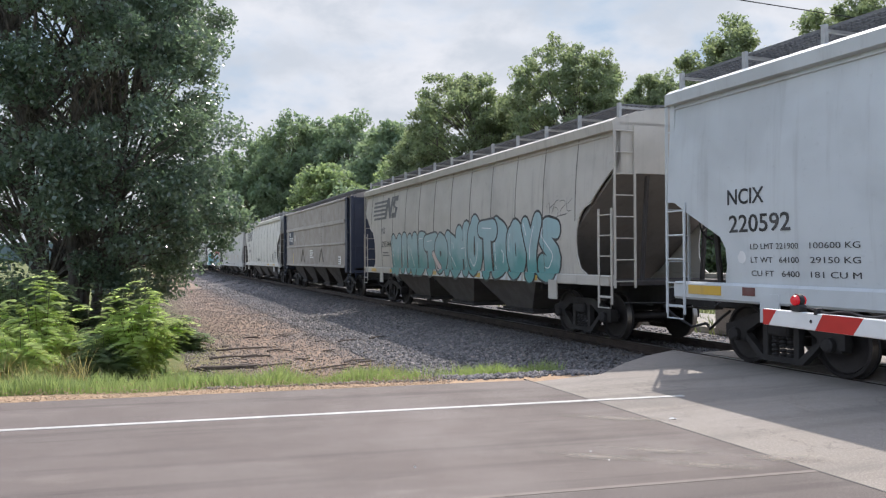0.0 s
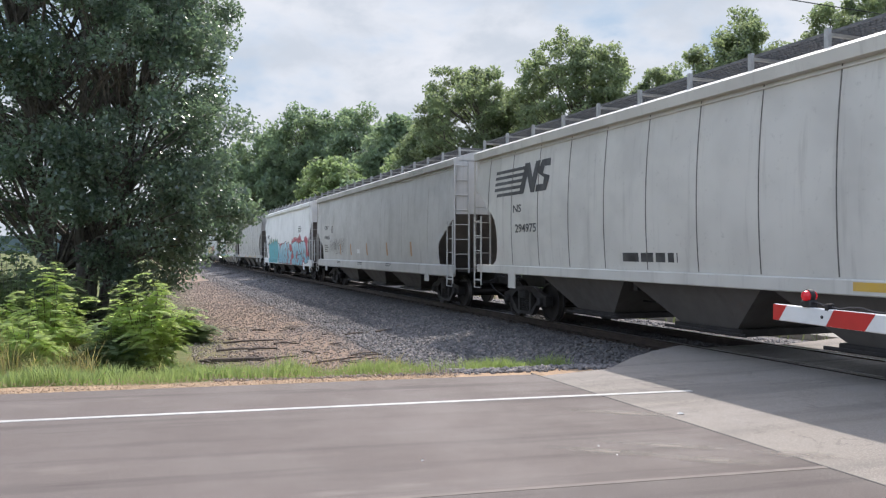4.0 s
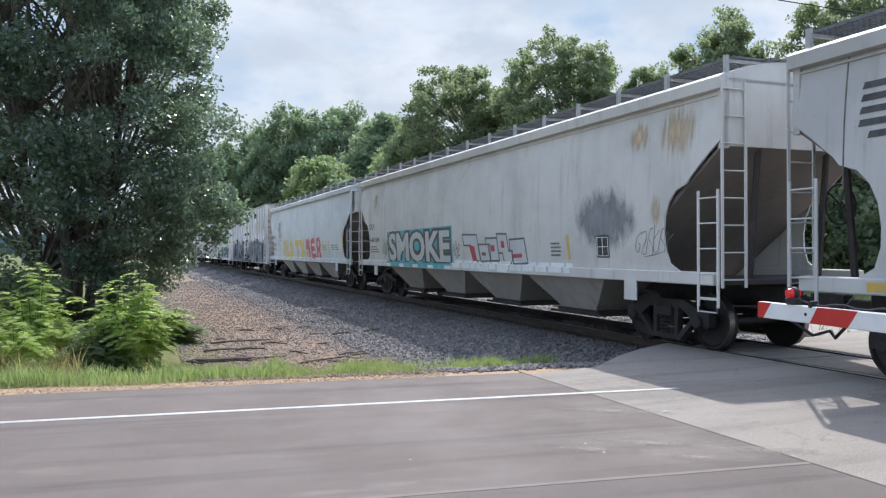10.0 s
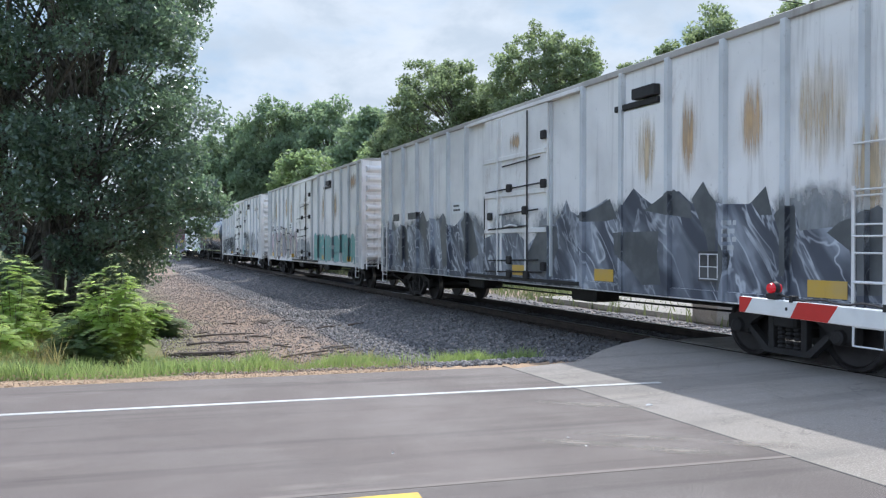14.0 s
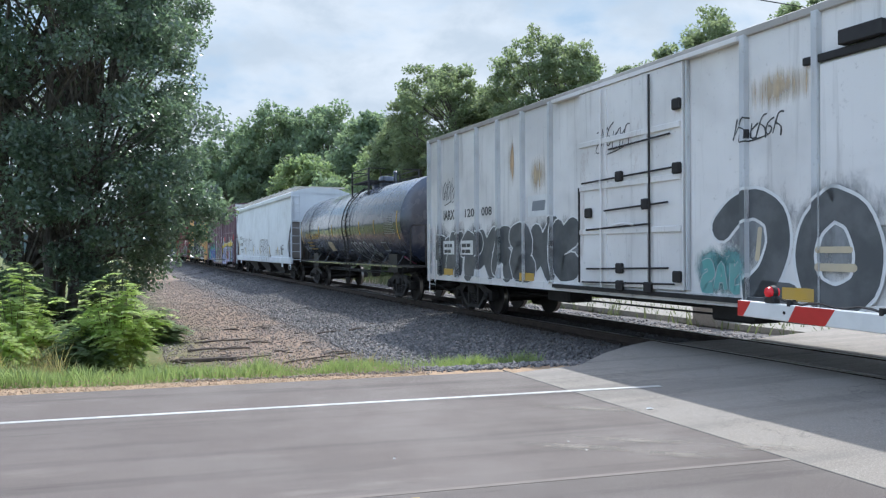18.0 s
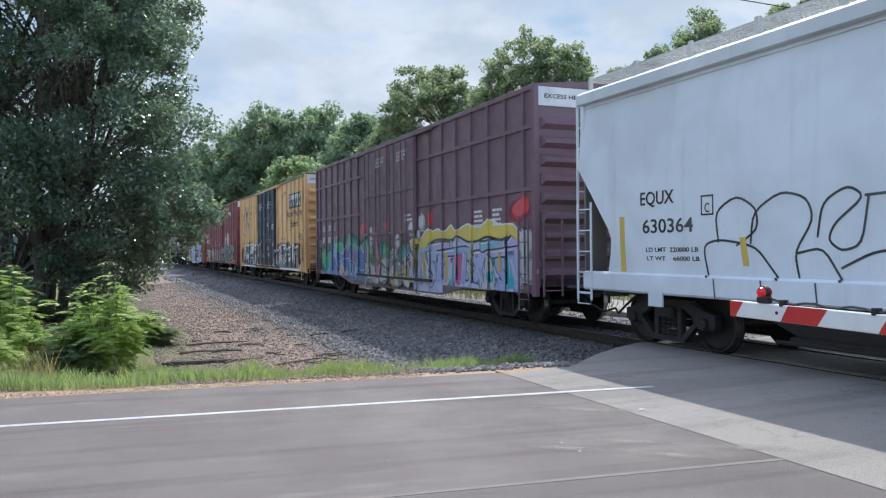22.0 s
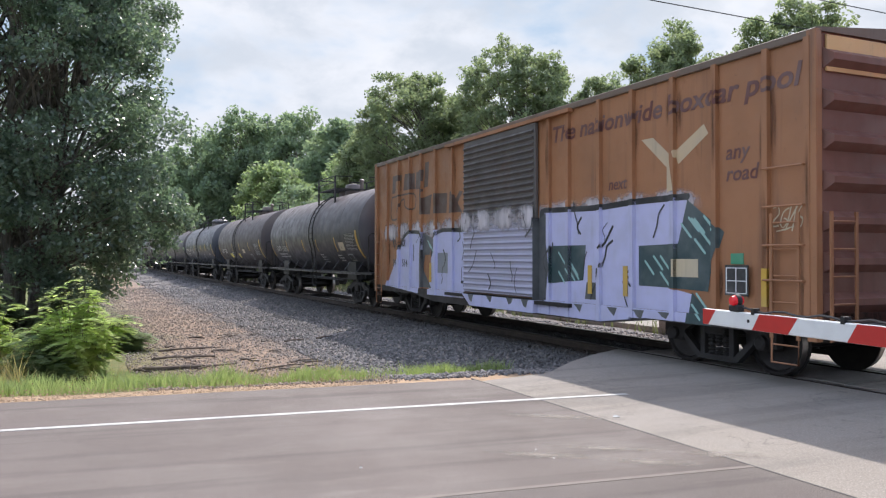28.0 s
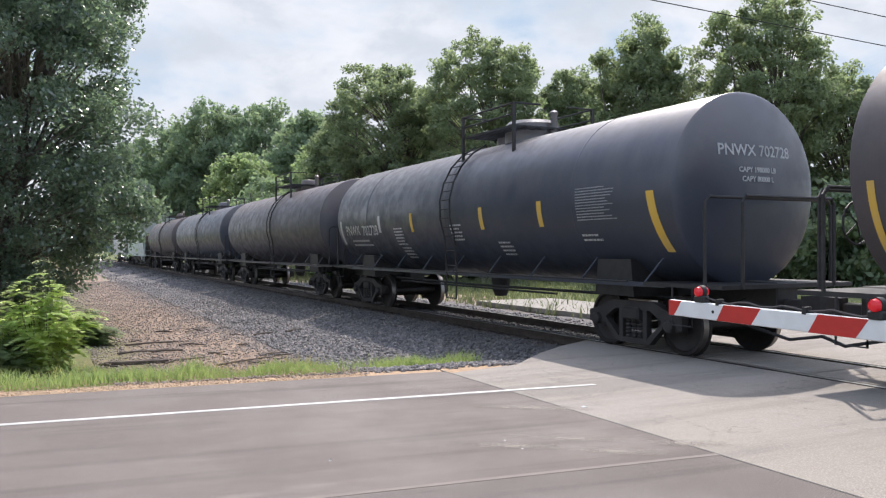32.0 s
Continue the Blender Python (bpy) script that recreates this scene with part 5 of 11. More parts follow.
def boxcar(name, label, right, left, mat, gaps, eave, sill, posts, doors, end_mat=None, end_ribs=9, roof_mat=None, grid=(), ladder_mat=None, inset=2.1, top_plate=None, belly=0.0, post_w=0.11, post_d=0.06, post_mat=None, soil=None, sill_mat=None):
    """A boxcar: flat sides with posts, plug doors, ribbed ends, shallow roof."""
    car, mid, hl = start_car(name, label, "freight car", right, left)
    e, y = hl, 1.44
    HULL.update(sill=sill, e=e, belly=belly)
    em, lm = end_mat or mat, ladder_mat or mat
    part("side_wall", Geo().box(-e, e, -y, -y + 0.08, sill + 0.14, eave), mat, car)
    part("side_wall", Geo().box(-e, e, y - 0.08, y, sill + 0.14, eave), mat, car)
    part("floor", Geo().box(-e, e, -y + 0.08, y - 0.08, sill + 0.14, sill + 0.3), STEEL, car)
    for sg in (-1, 1):
        xs = sorted((sg * e, sg * (e - 0.05)))
        ew = part("end_wall", Geo().box(xs[0], xs[1], -y + 0.08, y - 0.08, sill + 0.14, eave + 0.02), em, car)
        for i in range(end_ribs):
            z = sill + 0.42 + (eave - sill - 0.75 - (0.45 if top_plate else 0)) * i / (end_ribs - 1)
            prof = [(-y + 0.12, z - 0.12), (-y + 0.12, z + 0.12), (y - 0.12, z + 0.12), (y - 0.12, z - 0.12)]
            g = Geo()
            x0, x1 = sg * e, sg * (e + 0.12)
            g.add([(x0, -y + .1, z - .13), (x0, -y + .1, z + .13), (x0, y - .1, z + .13), (x0, y - .1, z - .13), (x1, -y + .16, z - .03), (x1, -y + .16, z + .05), (x1, y - .16, z + .05), (x1, y - .16, z - .03)], [(0, 1, 2, 3), (4, 5, 6, 7), (0, 1, 5, 4), (1, 2, 6, 5), (2, 3, 7, 6), (3, 0, 4, 7)])
            part("end_rib", g, em, ew, smooth=0)
        if top_plate:
            part("excess_height_plate", Geo().box(min(sg * e, sg * (e + 0.03)), max(sg * e, sg * (e + 0.03)), -y + .05, y - .05, eave - 0.42, eave - 0.02), top_plate, car)
        for sy in (-1, 1):
            part("corner_post", Geo().box(min(sg * (e + .04), sg * (e - 0.10)), max(sg * (e + .04), sg * (e - 0.10)), min(sy * 1.40, sy * 1.50), max(sy * 1.40, sy * 1.50), sill - 0.05, eave + 0.01), mat, car)
        ladder(car, lm, sg * (e - 0.42), -1.53, sill - 0.05, sill + 1.55, 0.42, 0.36)
        ladder(car, lm, sg * (e + 0.12), -1.12, sill - 0.05, sill + 1.55, 0.44, 0.36, axis="y")
        sill_step(car, lm, sg * (e - 0.42), -1.52, sill + 0.1, 0.46)
        g = Geo().box(min(sg * e, sg * (e + 0.32)), max(sg * e, sg * (e + 0.32)), -0.75, 0.75, sill + 0.12, sill + 0.16)
        part("crossover_step", g, GRATE, car)
    me = post_mesh(sill + 0.16, eave - 0.06, post_mat or mat, post_w, post_d)
    for x in posts:
        part("side_post", me, None, car, at=(x - e, -y, 0))
        part("side_post", me, None, car, at=pose(x - e, y, 0, 0, 0, 180))
    for z in grid:
        part("side_rib", Geo().box(-e + 0.1, e - 0.1, -y - 0.05, -y, z - 0.045, z + 0.045), mat, car)
    for sg in (-1, 1):
        k = y + 0.02
        if belly:
            prof = [(-e, sill), (-e * .62, sill), (-e * .45, sill - belly), (e * .45, sill - belly), (e * .62, sill), (e, sill), (e, sill + .16), (-e, sill + .16)]
        else:
            prof = [(-e, sill), (e, sill), (e, sill + .16), (-e, sill + .16)]
        part("side_sill", Geo().plate(prof, sg * (y - 0.03), sg * (k + 0.02)), sill_mat or mat, car)
        part("eave_rail", Geo().box(-e - 0.03, e + 0.03, min(sg * (y - .04), sg * (y + .05)), max(sg * (y - .04), sg * (y + .05)), eave - 0.08, eave + 0.03, 0.01), roof_mat or mat, car)
    rf = [(-1.48, eave + 0.03), (0, eave + 0.17), (1.48, eave + 0.03), (1.48, eave - 0.01), (-1.48, eave - 0.01)]
    roof = part("roof", Geo().prism(rf, -e - 0.04, e + 0.04), roof_mat or mat, car)
    n = 14
    for i in range(n):
        x = -e + 2 * e * (i + .5) / n
        g = Geo()
        g.add([(x - .07, -1.3, eave + .045), (x + .07, -1.3, eave + .045), (x + .07, 0, eave + .17), (x - .07, 0, eave + .17), (x + .07, 1.3, eave + .045), (x - .07, 1.3, eave + .045), (x, -1.25, eave + .075), (x, 0, eave + .20), (x, 1.25, eave + .075)], [(0, 6, 7, 3), (6, 1, 2, 7), (3, 7, 8, 5), (7, 2, 4, 8), (0, 1, 6), (5, 8, 4)])
        part("roof_rib", g, roof_mat or mat, roof, smooth=0)
    # doors: (x0, x1, material, kind)
    for x0, x1, dm, kind, *low in doors:
        x0, x1 = x0 - e, x1 - e
        d = part("door", Geo().box(x0, x1, -y - 0.10, -y - 0.02, sill + 0.18, eave - 0.14, 0.012), dm, car)
        h = eave - sill - 0.5
        if low:
            part("painted_field", Geo().box(x0 + .01, x1 - .01, -y - 0.103, -y - 0.10, sill + .2, low[1]), low[0], d)
        if kind == "corrugated":
            for i in range(26):
                z = sill + 0.26 + h * i / 25.5
                g = Geo().prism([(-y - .10, z - .045), (-y - .15, z), (-y - .10, z + .045)], x0 + 0.05, x1 - 0.05)
                part("corrugation", g, low[0] if low and z < low[1] else dm, d, smooth=0)
        else:
            for z in (sill + 0.2 + h * f for f in ((0.33, 0.66) if kind == "plug" else (0.28, 0.52, 0.76))):
                part("door_beam", Geo().box(x0 + .03, x1 - .03, -y - .135, -y - .10, z - .05, z + .05, .01), dm, d)
            for f in (0.3, 0.7) if kind == "reefer" else (0.02, 0.5, 0.97):
                xx = x0 + (x1 - x0) * f
                part("door_stile", Geo().box(xx - .035, xx + .035, -y - .13, -y - .10, sill + .22, eave - .2), dm, d)
            for f in (0.26, 0.74):
                xx = x0 + (x1 - x0) * f
                part("lock_bar", Geo().tube([(xx, -y - .15, sill + .15), (xx, -y - .15, eave - .2)], .02, 6), CAST if kind == "reefer" and f > .5 else dm, d)
            if kind == "reefer":
                for a, b, z in ((.35, .92, 3.46), (.05, .95, 2.92), (.3, .9, 2.38), (.1, .75, 2.05), (.1, .9, 1.33), (.05, .95, 1.08)):
                    part("lock_rod", Geo().tube([(x0 + (x1 - x0) * a, -y - .15, z - .06), (x0 + (x1 - x0) * b, -y - .15, z)], .017, 5), CAST, d)
                for f, z in ((.45, 2.9), (.7, 2.38), (.12, 2.3), (.45, 1.3), (.97, 2.9), (.97, 1.2), (.72, 1.0), (.45, 1.0), (.97, 3.9)):
                    xx = x0 + (x1 - x0) * f
                    part("latch", Geo().box(xx - .09, xx + .09, -y - .18, -y - .10, z - .09, z + .09, .02), CAST, d)
                part("door_seal", Geo().box(x0 - .09, x0 - .03, -y - .09, -y - .01, sill + .2, sill + 2.0, .01), CAST, d)
                part("door_seal", Geo().box(x1 + .03, x1 + .07, -y - .07, -y - .01, sill + .2, eave - .14), POSTGREY, d)
            xx = x0 + (x1 - x0) * .5
            part("door_handle", Geo().tube([(xx - .3, -y - .17, sill + 1.25), (xx, -y - .19, sill + 1.28), (xx + .3, -y - .17, sill + 1.25)], .022, 6), dm, d)
    for z in (sill + 0.10, eave - 0.10):
        if doors:
            a, b = min(d[0] for d in doors) - e, max(d[1] for d in doors) - e
            part("door_track", Geo().box(a - 1.0, b + 1.2, -y - .13, -y - .02, z - .035, z + .035), STEEL if z < 2 else mat, car)
    underframe(car, e, STEEL, 0.6, sill + 0.14)
    for x in (-e * .35, e * .2):
        part("brake_gear", Geo().box(x - .45, x + .45, -.9, -.3, .5, sill + .1, .04), STEEL, car)
    brake_wheel(car, STEEL, -e - 0.22, 0.4, sill + 1.6)
    running_gear(car, mid, e, inset, gaps[0] / 2, gaps[1] / 2)
    if soil:
        rd = random.Random(int(-left))
        for x in posts:
            for sg in (-1, 1):
                h = rd.uniform(.3, 1.0)
                zc = rd.choice((eave - h - .1, sill + .25 + h, rd.uniform(sill + 1.2, eave - 1.2)))
                mist(car, x - e + sg * (post_w / 2 + .03), zc, rd.uniform(.06, .22), h, -y - .0012, soil, "dirt_run")
            mist(car, x - e, rd.uniform(sill + .8, eave - .8), post_w * .9, rd.uniform(.5, 1.4), -y - post_d - .0012, soil, "dirt_run")
    zones = [(x - e - post_w / 2, x - e + post_w / 2, -post_d) for x in posts] + [(d[0] - e, d[1] - e, -0.102) for d in doors]
    return car, e, -y - 0.002, zones


def tank_car(label, right, left, mat, gaps, radius=1.5, zc=2.56, rail_mat=None, seams=3, belly=True, dome=0.0, inset=1.35, cx=1.0, lx=0.9):
    """A tank car: shell with dished heads, saddles, side sills and rails, top fittings with a platform and ladder."""
    car, mid, hl = start_car("tank_car", label, "tank car", right, left)
    e, r = hl, radius
    dish = [(0.0, 1.0), (0.015, 0.997), (0.035, 0.985), (0.055, 0.962), (0.10, 0.88), (0.155, 0.74), (0.205, 0.57), (0.24, 0.40), (0.265, 0.20), (0.272, 0.012)]
    body = [(-e - a, r * b) for a, b in dish[::-1]] + [(e + a, r * b) for a, b in dish]
    g = Geo().lathe(body, "x", 56, (0, 0, zc))
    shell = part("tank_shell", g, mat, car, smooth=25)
    for i in range(seams):
        x = -e + 2 * e * (i + .5) / seams
        part("tank_band", Geo().lathe([(x - .03, r - .01), (x - .02, r + .008), (x + .02, r + .008), (x + .03, r - .01)], "x", 48, (0, 0, zc)), mat, shell)
    rm = rail_mat or STEEL
    zs = 1.08
    for sg in (-1, 1):
        part("saddle", Geo().plate([(sg * (e - 1.7) - .5, zs - .2), (sg * (e - 1.7) + .5, zs - .2), (sg * (e - 1.7) + .42, zc - r * .72), (sg * (e - 1.7) - .42, zc - r * .72)], -1.15, 1.15), STEEL, car)
        part("stub_sill", Geo().box(min(sg * (e - 2.6), sg * (e + .8)), max(sg * (e - 2.6), sg * (e + .8)), -.22, .22, .76, 1.16, .02), STEEL, car)
        part("end_deck", Geo().box(min(sg * (e - .75), sg * (e + .85)), max(sg * (e - .75), sg * (e + .85)), -1.35, 1.35, zs + .0, zs + .06), rm, car)
        g = Geo()
        for xx, wy in ((.50, 1.32), (.84, .95)):
            g.tube([(sg * (e + xx), -wy, zs), (sg * (e + xx), -wy, zs + 1.22), (sg * (e + xx), -wy * .93, zs + 1.31), (sg * (e + xx), wy * .93, zs + 1.31), (sg * (e + xx), wy, zs + 1.22), (sg * (e + xx), wy, zs)], .026, 7)
        part("end_handrail", g, rm, car)
        sill_step(car, rm, sg * (e + .1), -1.36, zs, .55, .4)
        # side running sill and its braces
        yy = sg * 1.32
        part("side_sill", Geo().box(-e + .3, e - .3, min(yy, yy - sg * .09), max(yy, yy - sg * .09), zs - .02, zs + .05), mat, car)
        for i in range(9):
            x = (-e + .8) + (2 * e - 1.6) * i / 8
            part("sill_brace", Geo().tube([(x, yy, zs), (x + .25, sg * 1.12, zs + .42)], .018, 5), mat, car)
        part("side_handrail", Geo().tube([(-e + 1.0, sg * 1.46, zs + .06), (e - 1.0, sg * 1.46, zs + .06)], .016, 6), rm, car)
    zt = zc + r
    grating(car, cx - 1.1, cx + 1.1, -1.0, 1.0, zt + .16, rm, "top_platform")
    g = Geo()
    for x in (-1.1, 1.1):
        for yy in (-1.0, 1.0):
            g.box(cx + x - .03, cx + x + .03, yy - .03, yy + .03, zc + math.sqrt(r * r - 1.0) - .05, zt + .62)
    for yy in (-1.0, 1.0):
        for z in (zt + .38, zt + .61):
            g.tube([(cx - 1.1, yy, z), (cx + 1.1, yy, z)], .02, 6)
    for x in (cx - 1.1, cx + 1.1):
        g.tube([(x, -1.0, zt + .61), (x, -.35, zt + .61)], .02, 6)
        g.tube([(x, 1.0, zt + .61), (x, .35, zt + .61)], .02, 6)
    part("platform_railing", g, rm, car)
    d = .32 + dome
    part("valve_dome", Geo().lathe([(zt - .1, d), (zt + .30, d), (zt + .38, d * .85), (zt + .42, .05)], "z", 20, (cx + .25, 0, 0)), mat, car)
    part("manway", Geo().lathe([(zt - .1, .28), (zt + .2, .28), (zt + .24, .2)], "z", 18, (cx - .7, 0, 0)), mat, car)
    part("relief_valve", Geo().lathe([(zt - .1, .07), (zt + .42, .07), (zt + .5, .1), (zt + .55, .04)], "z", 12, (cx + .95, .1, 0)), mat, car)
    # ladder that follows the shell
    g = Geo()
    pts = []
    for i in range(9):
        a = radians(-52 + 118 * i / 8)
        pts.append((-(r + .10) * math.cos(a), zc + (r + .10) * math.sin(a)))
    pts = [(-1.42, .55), (-1.42, zs + .2)] + pts[2:]
    for x in (lx - .24, lx + .24):
        g.tube([(x, yy, zz) for yy, zz in pts], .022, 6)
    for i in range(len(pts) - 1):
        for f in (0, .5):
            yy, zz = pts[i][0] * (1 - f) + pts[i + 1][0] * f, pts[i][1] * (1 - f) + pts[i + 1][1] * f
            g.tube([(lx - .24, yy, zz), (lx + .24, yy, zz)], .014, 5)
    part("ladder", g, rm, car)
    if belly:
        part("bottom_outlet", Geo().lathe([(.55, .14), (.7, .2), (zc - r + .1, .24)], "z", 14), CAST, car)
    part("brake_pipe", Geo().tube([(-e + .4, -.6, .86), (0, -.62, .82), (e - .4, -.6, .86)], .03, 6), STEEL, car)
    part("brake_beam", Geo().tube([(-e * .5, -.95, .80), (e * .5, -.95, .80)], .022, 6), STEEL, car)
    brake_wheel(car, rm, -e - .86, -.2, zs + .9)
    running_gear(car, mid, e, inset, gaps[0] / 2, gaps[1] / 2)
    return car, e


def on_shell(car, x, z, w, h, mat, r=1.5, zc=2.56, name="reflector", lean=0.0):
    """A thin marking that follows the tank's side."""
    g = Geo()
    n = 8
    v = []
    for i in range(n + 1):
        zz = z + h * i / n
        yy = -math.sqrt(max(.01, (r + .006) ** 2 - (zz - zc) ** 2))
        v += [(x + lean * i / n, yy, zz), (x + w + lean * i / n, yy, zz)]
    g.add(v, [(2 * i, 2 * i + 1, 2 * i + 3, 2 * i + 2) for i in range(n)])
    return part(name, g, mat, car)


def framed_plate(car, x, z, w, h, name="placard"):
    """A pale-framed dark plate on a tank's side."""
    on_shell(car, x, z, w, h, SILVER, name=name)
    on_shell(car, x + .03, z + .03, w - .06, h - .06, BLACKP, r=1.503, name="plate_field")


def bend_to_shell(ob, r=1.5, zc=2.56, lift=.006):
    for v in ob.data.vertices:
        v.co.y = -math.sqrt(max(.01, (r + lift) ** 2 - (v.co.z - zc) ** 2))
    return ob


def on_head(car, text, z, size, mat, e, side=1):
    """Lettering on a tank's dished head."""
    ob = lettering(text, 0, z, size, 0, car, mat, "head_lettering", 0.004, align="CENTER", turn=pose(0, 0, 0, 0, 0, 90 * side))
    for v in ob.data.vertices:
        q = min(1.0, math.hypot(v.co.y, v.co.z - 2.56) / 1.5)
        v.co.x = side * (e + .276 - .235 * q * q + .012)
    return ob

# ---- plants ----


def leaf_mat(name, a, b, gloss=0.5, trans=0.45, through=2.2, shine=0.5):
    m = Mat(name)
    col = m.mix(m.island(), a, b)
    col = m.mix(m.ramp(m.noise(0.35, 3), 0.35, 0.65), col, dark(b, 0.85))
    b0 = m.b
    m.put(b0.inputs["Base Color"], col)
    b0.inputs["Roughness"].default_value = gloss
    b0.inputs["Specular IOR Level"].default_value = shine
    t = m.n.new("ShaderNodeBsdfTranslucent")
    m.l.new(m.mix(1.0, col, (through, through * 1.05, through * 0.75), "MULTIPLY"), t.inputs[0])
    x = m.n.new("ShaderNodeMixShader")
    x.inputs[0].default_value = trans
    m.l.new(b0.outputs[0], x.inputs[1])
    m.l.new(t.outputs[0], x.inputs[2])
    m.l.new(x.outputs[0], m.n["Material Output"].inputs["Surface"])
    return m.m


LEAF_DARK = leaf_mat("maple_leaf", (0.046, 0.076, 0.062), (0.128, 0.170, 0.126), 0.30, 0.40, 2.6, 1.0)
LEAF_MID = leaf_mat("locust_leaf", (0.115, 0.150, 0.098), (0.195, 0.225, 0.145), 0.6, 0.48, 2.2, 0.3)
# far leaves paler and bluer, distance haze mixed into their colour
LEAF_HAZED = leaf_mat("hazed_far_leaf", (0.130, 0.180, 0.135), (0.205, 0.255, 0.180), 0.6, 0.45, 2.0, 0.2)
LEAF_LIGHT = leaf_mat("light_leaf", (0.135, 0.185, 0.100), (0.205, 0.250, 0.145), 0.5, 0.5, 2.2)
LEAF_SUMAC = leaf_mat("sumac_leaf", (0.215, 0.275, 0.125), (0.43, 0.47, 0.245), 0.30, 0.5, 2.4)
GRASSM = leaf_mat("grass_blade", (0.150, 0.195, 0.080), (0.245, 0.290, 0.130), 0.5, 0.5, 2.0)
GRASSF = leaf_mat("dull_grass_blade", (0.085, 0.105, 0.055), (0.150, 0.165, 0.090), 0.6, 0.4, 1.6)
DRYM = leaf_mat("dry_grass", (0.26, 0.20, 0.09), (0.40, 0.33, 0.16), 0.7, 0.4, 1.7)


def bark_mat():
    m = Mat("grey_bark")
    col = m.mix(m.ramp(m.noise(1.0, 6, 0.7, m.scaled(9, 9, 1.6)), 0.4, 0.65), (0.17, 0.15, 0.13), (0.07, 0.06, 0.05))
    m.bump(m.noise(1.0, 6, 0.7, m.scaled(14, 14, 2.5)), 0.8, 0.03)
    return m.done(col, 0.95)


BARK = bark_mat()


def leaves(centres, radii, per, size, rng, mat, name="crown", flat=0.75, long=1.6):
    """Small folded leaves in clumps round the centres."""
    c = np.repeat(centres, per, axis=0)
    r = np.repeat(radii, per)
    n = len(c)
    d = rng.normal(0, 1, (n, 3))
    d /= np.linalg.norm(d, axis=1)[:, None]
    p = c + d * (r * rng.random(n) ** 0.45)[:, None] * np.array([1, 1, flat])
    a = rng.normal(0, 1, (n, 3)) + d * 0.6
    a[:, 2] -= 0.25
    a /= np.linalg.norm(a, axis=1)[:, None]
    up = rng.normal(0, 0.7, (n, 3)) + np.array([0, 0, 1.0])
    b = np.cross(a, up)
    b /= np.linalg.norm(b, axis=1)[:, None] + 1e-9
    s = (size * rng.uniform(0.6, 1.35, n))[:, None]
    v = np.stack((p - a * s * long / 2, p + b * s * 0.5 - a * s * 0.1, p + a * s * long / 2, p - b * s * 0.5 - a * s * 0.1), 1)
    f = np.arange(4 * n).reshape(n, 4)
    return cloud(name, v.reshape(-1, 3), f, mat)


def tree(name, label, x, y, height, spread, mat, seed, clumps=120, per=90, leaf=0.2, clump=0.9, trunk=0.2, low=0.18, stems=1, group="", z0=-0.5, lumps=1.0, squash=1.0, barrel=False):
    """Tapered trunks, limbs, and a crown of many small leaves with gaps."""
    rng, rnd = np.random.default_rng(seed), random.Random(seed)
    t = thing(name, label, "tree", group, Matrix.Translation((x, y, z0)))
    h = height - z0
    g = Geo()
    tips = []
    tops = []
    for k in range(stems):
        ang = 6.283 * k / stems + rnd.uniform(0, 1)
        off = 0.0 if stems == 1 else 0.45
        lean = 0.04 if stems == 1 else 0.13
        pts = [Vector((off * math.cos(ang) + lean * h * f * math.cos(ang) + rnd.uniform(-.06, .06) * f * h * 0.3, off * math.sin(ang) + lean * h * f * math.sin(ang) + rnd.uniform(-.06, .06) * f * h * 0.3, h * 0.82 * f - 0.1)) for f in (0, 0.12, 0.28, 0.45, 0.65, 0.85, 1.0)]
        g.tube(pts, trunk, 9, r1=0.03)
        g.tube([pts[0] - Vector((0, 0, 0.3)), pts[0] + Vector((0, 0, 0.35))], trunk * 1.45, 9, r1=trunk * 0.95)
        tops.append(pts)
    lobe = [rng.normal(0, 1, 3) for _ in range(7)]
    lobe = [v / np.linalg.norm(v) for v in lobe]
    cs, rs = [], []
    while len(cs) < clumps:
        d = rng.normal(0, 1, 3)
        d /= np.linalg.norm(d)
        e = 0.80 + 0.24 * lumps * max(0.0, max(float(d @ v) for v in lobe)) ** 3 + rng.normal(0, 0.04)
        q = d * e * (rng.random() ** 0.4 * 0.55 + 0.45)
        zz = h * low + (h * (1 - low)) * (0.5 + 0.5 * q[2])
        if barrel:
            u, a = rng.random(), rng.uniform(0, 6.283)
            rad = (0.35 + 0.65 * rng.random() ** 0.5) * (1 - abs(2 * u - 1) ** 5 * 0.55) * (0.88 + 0.16 * math.sin(3 * a + 9 * u))
            q = np.array((rad * math.cos(a), rad * math.sin(a), 0))
            zz = h * (low + (1 - low) * u)
        if barrel and q[0] < -0.2 and zz < 3.1 or barrel and q[1] < 0 and -0.6 < q[0] < 0.3 and zz < 3.6 and rng.random() < 0.5:
            continue
        if barrel and q[0] < -0.05 and q[1] < 0.3 and zz > 8.6 and rng.random() < 0.5:
            continue
        cs.append((q[0] * spread, q[1] * spread * squash, zz))
        rs.append(clump * rng.uniform(0.6, 1.25))
    cs, rs = np.array(cs), np.array(rs)
    for i in range(0, clumps, 2):
        c = Vector(cs[i])
        pts = tops[i % stems]
        j = min(len(pts) - 1, max(1, int((c.z / h) * 5.2)))
        a = pts[j]
        mid = a.lerp(c, 0.5) + Vector((rnd.uniform(-.2, .2), rnd.uniform(-.2, .2), 0.12 * (c - a).length))
        g.tube([a, mid, c], min(0.35 * trunk, 0.02 + 0.012 * (c - a).length), 5, r1=0.012)
    part("trunk", g, BARK, t)
    part("crown", leaves(cs, rs, per, leaf, rng, mat), None, t)
    return t


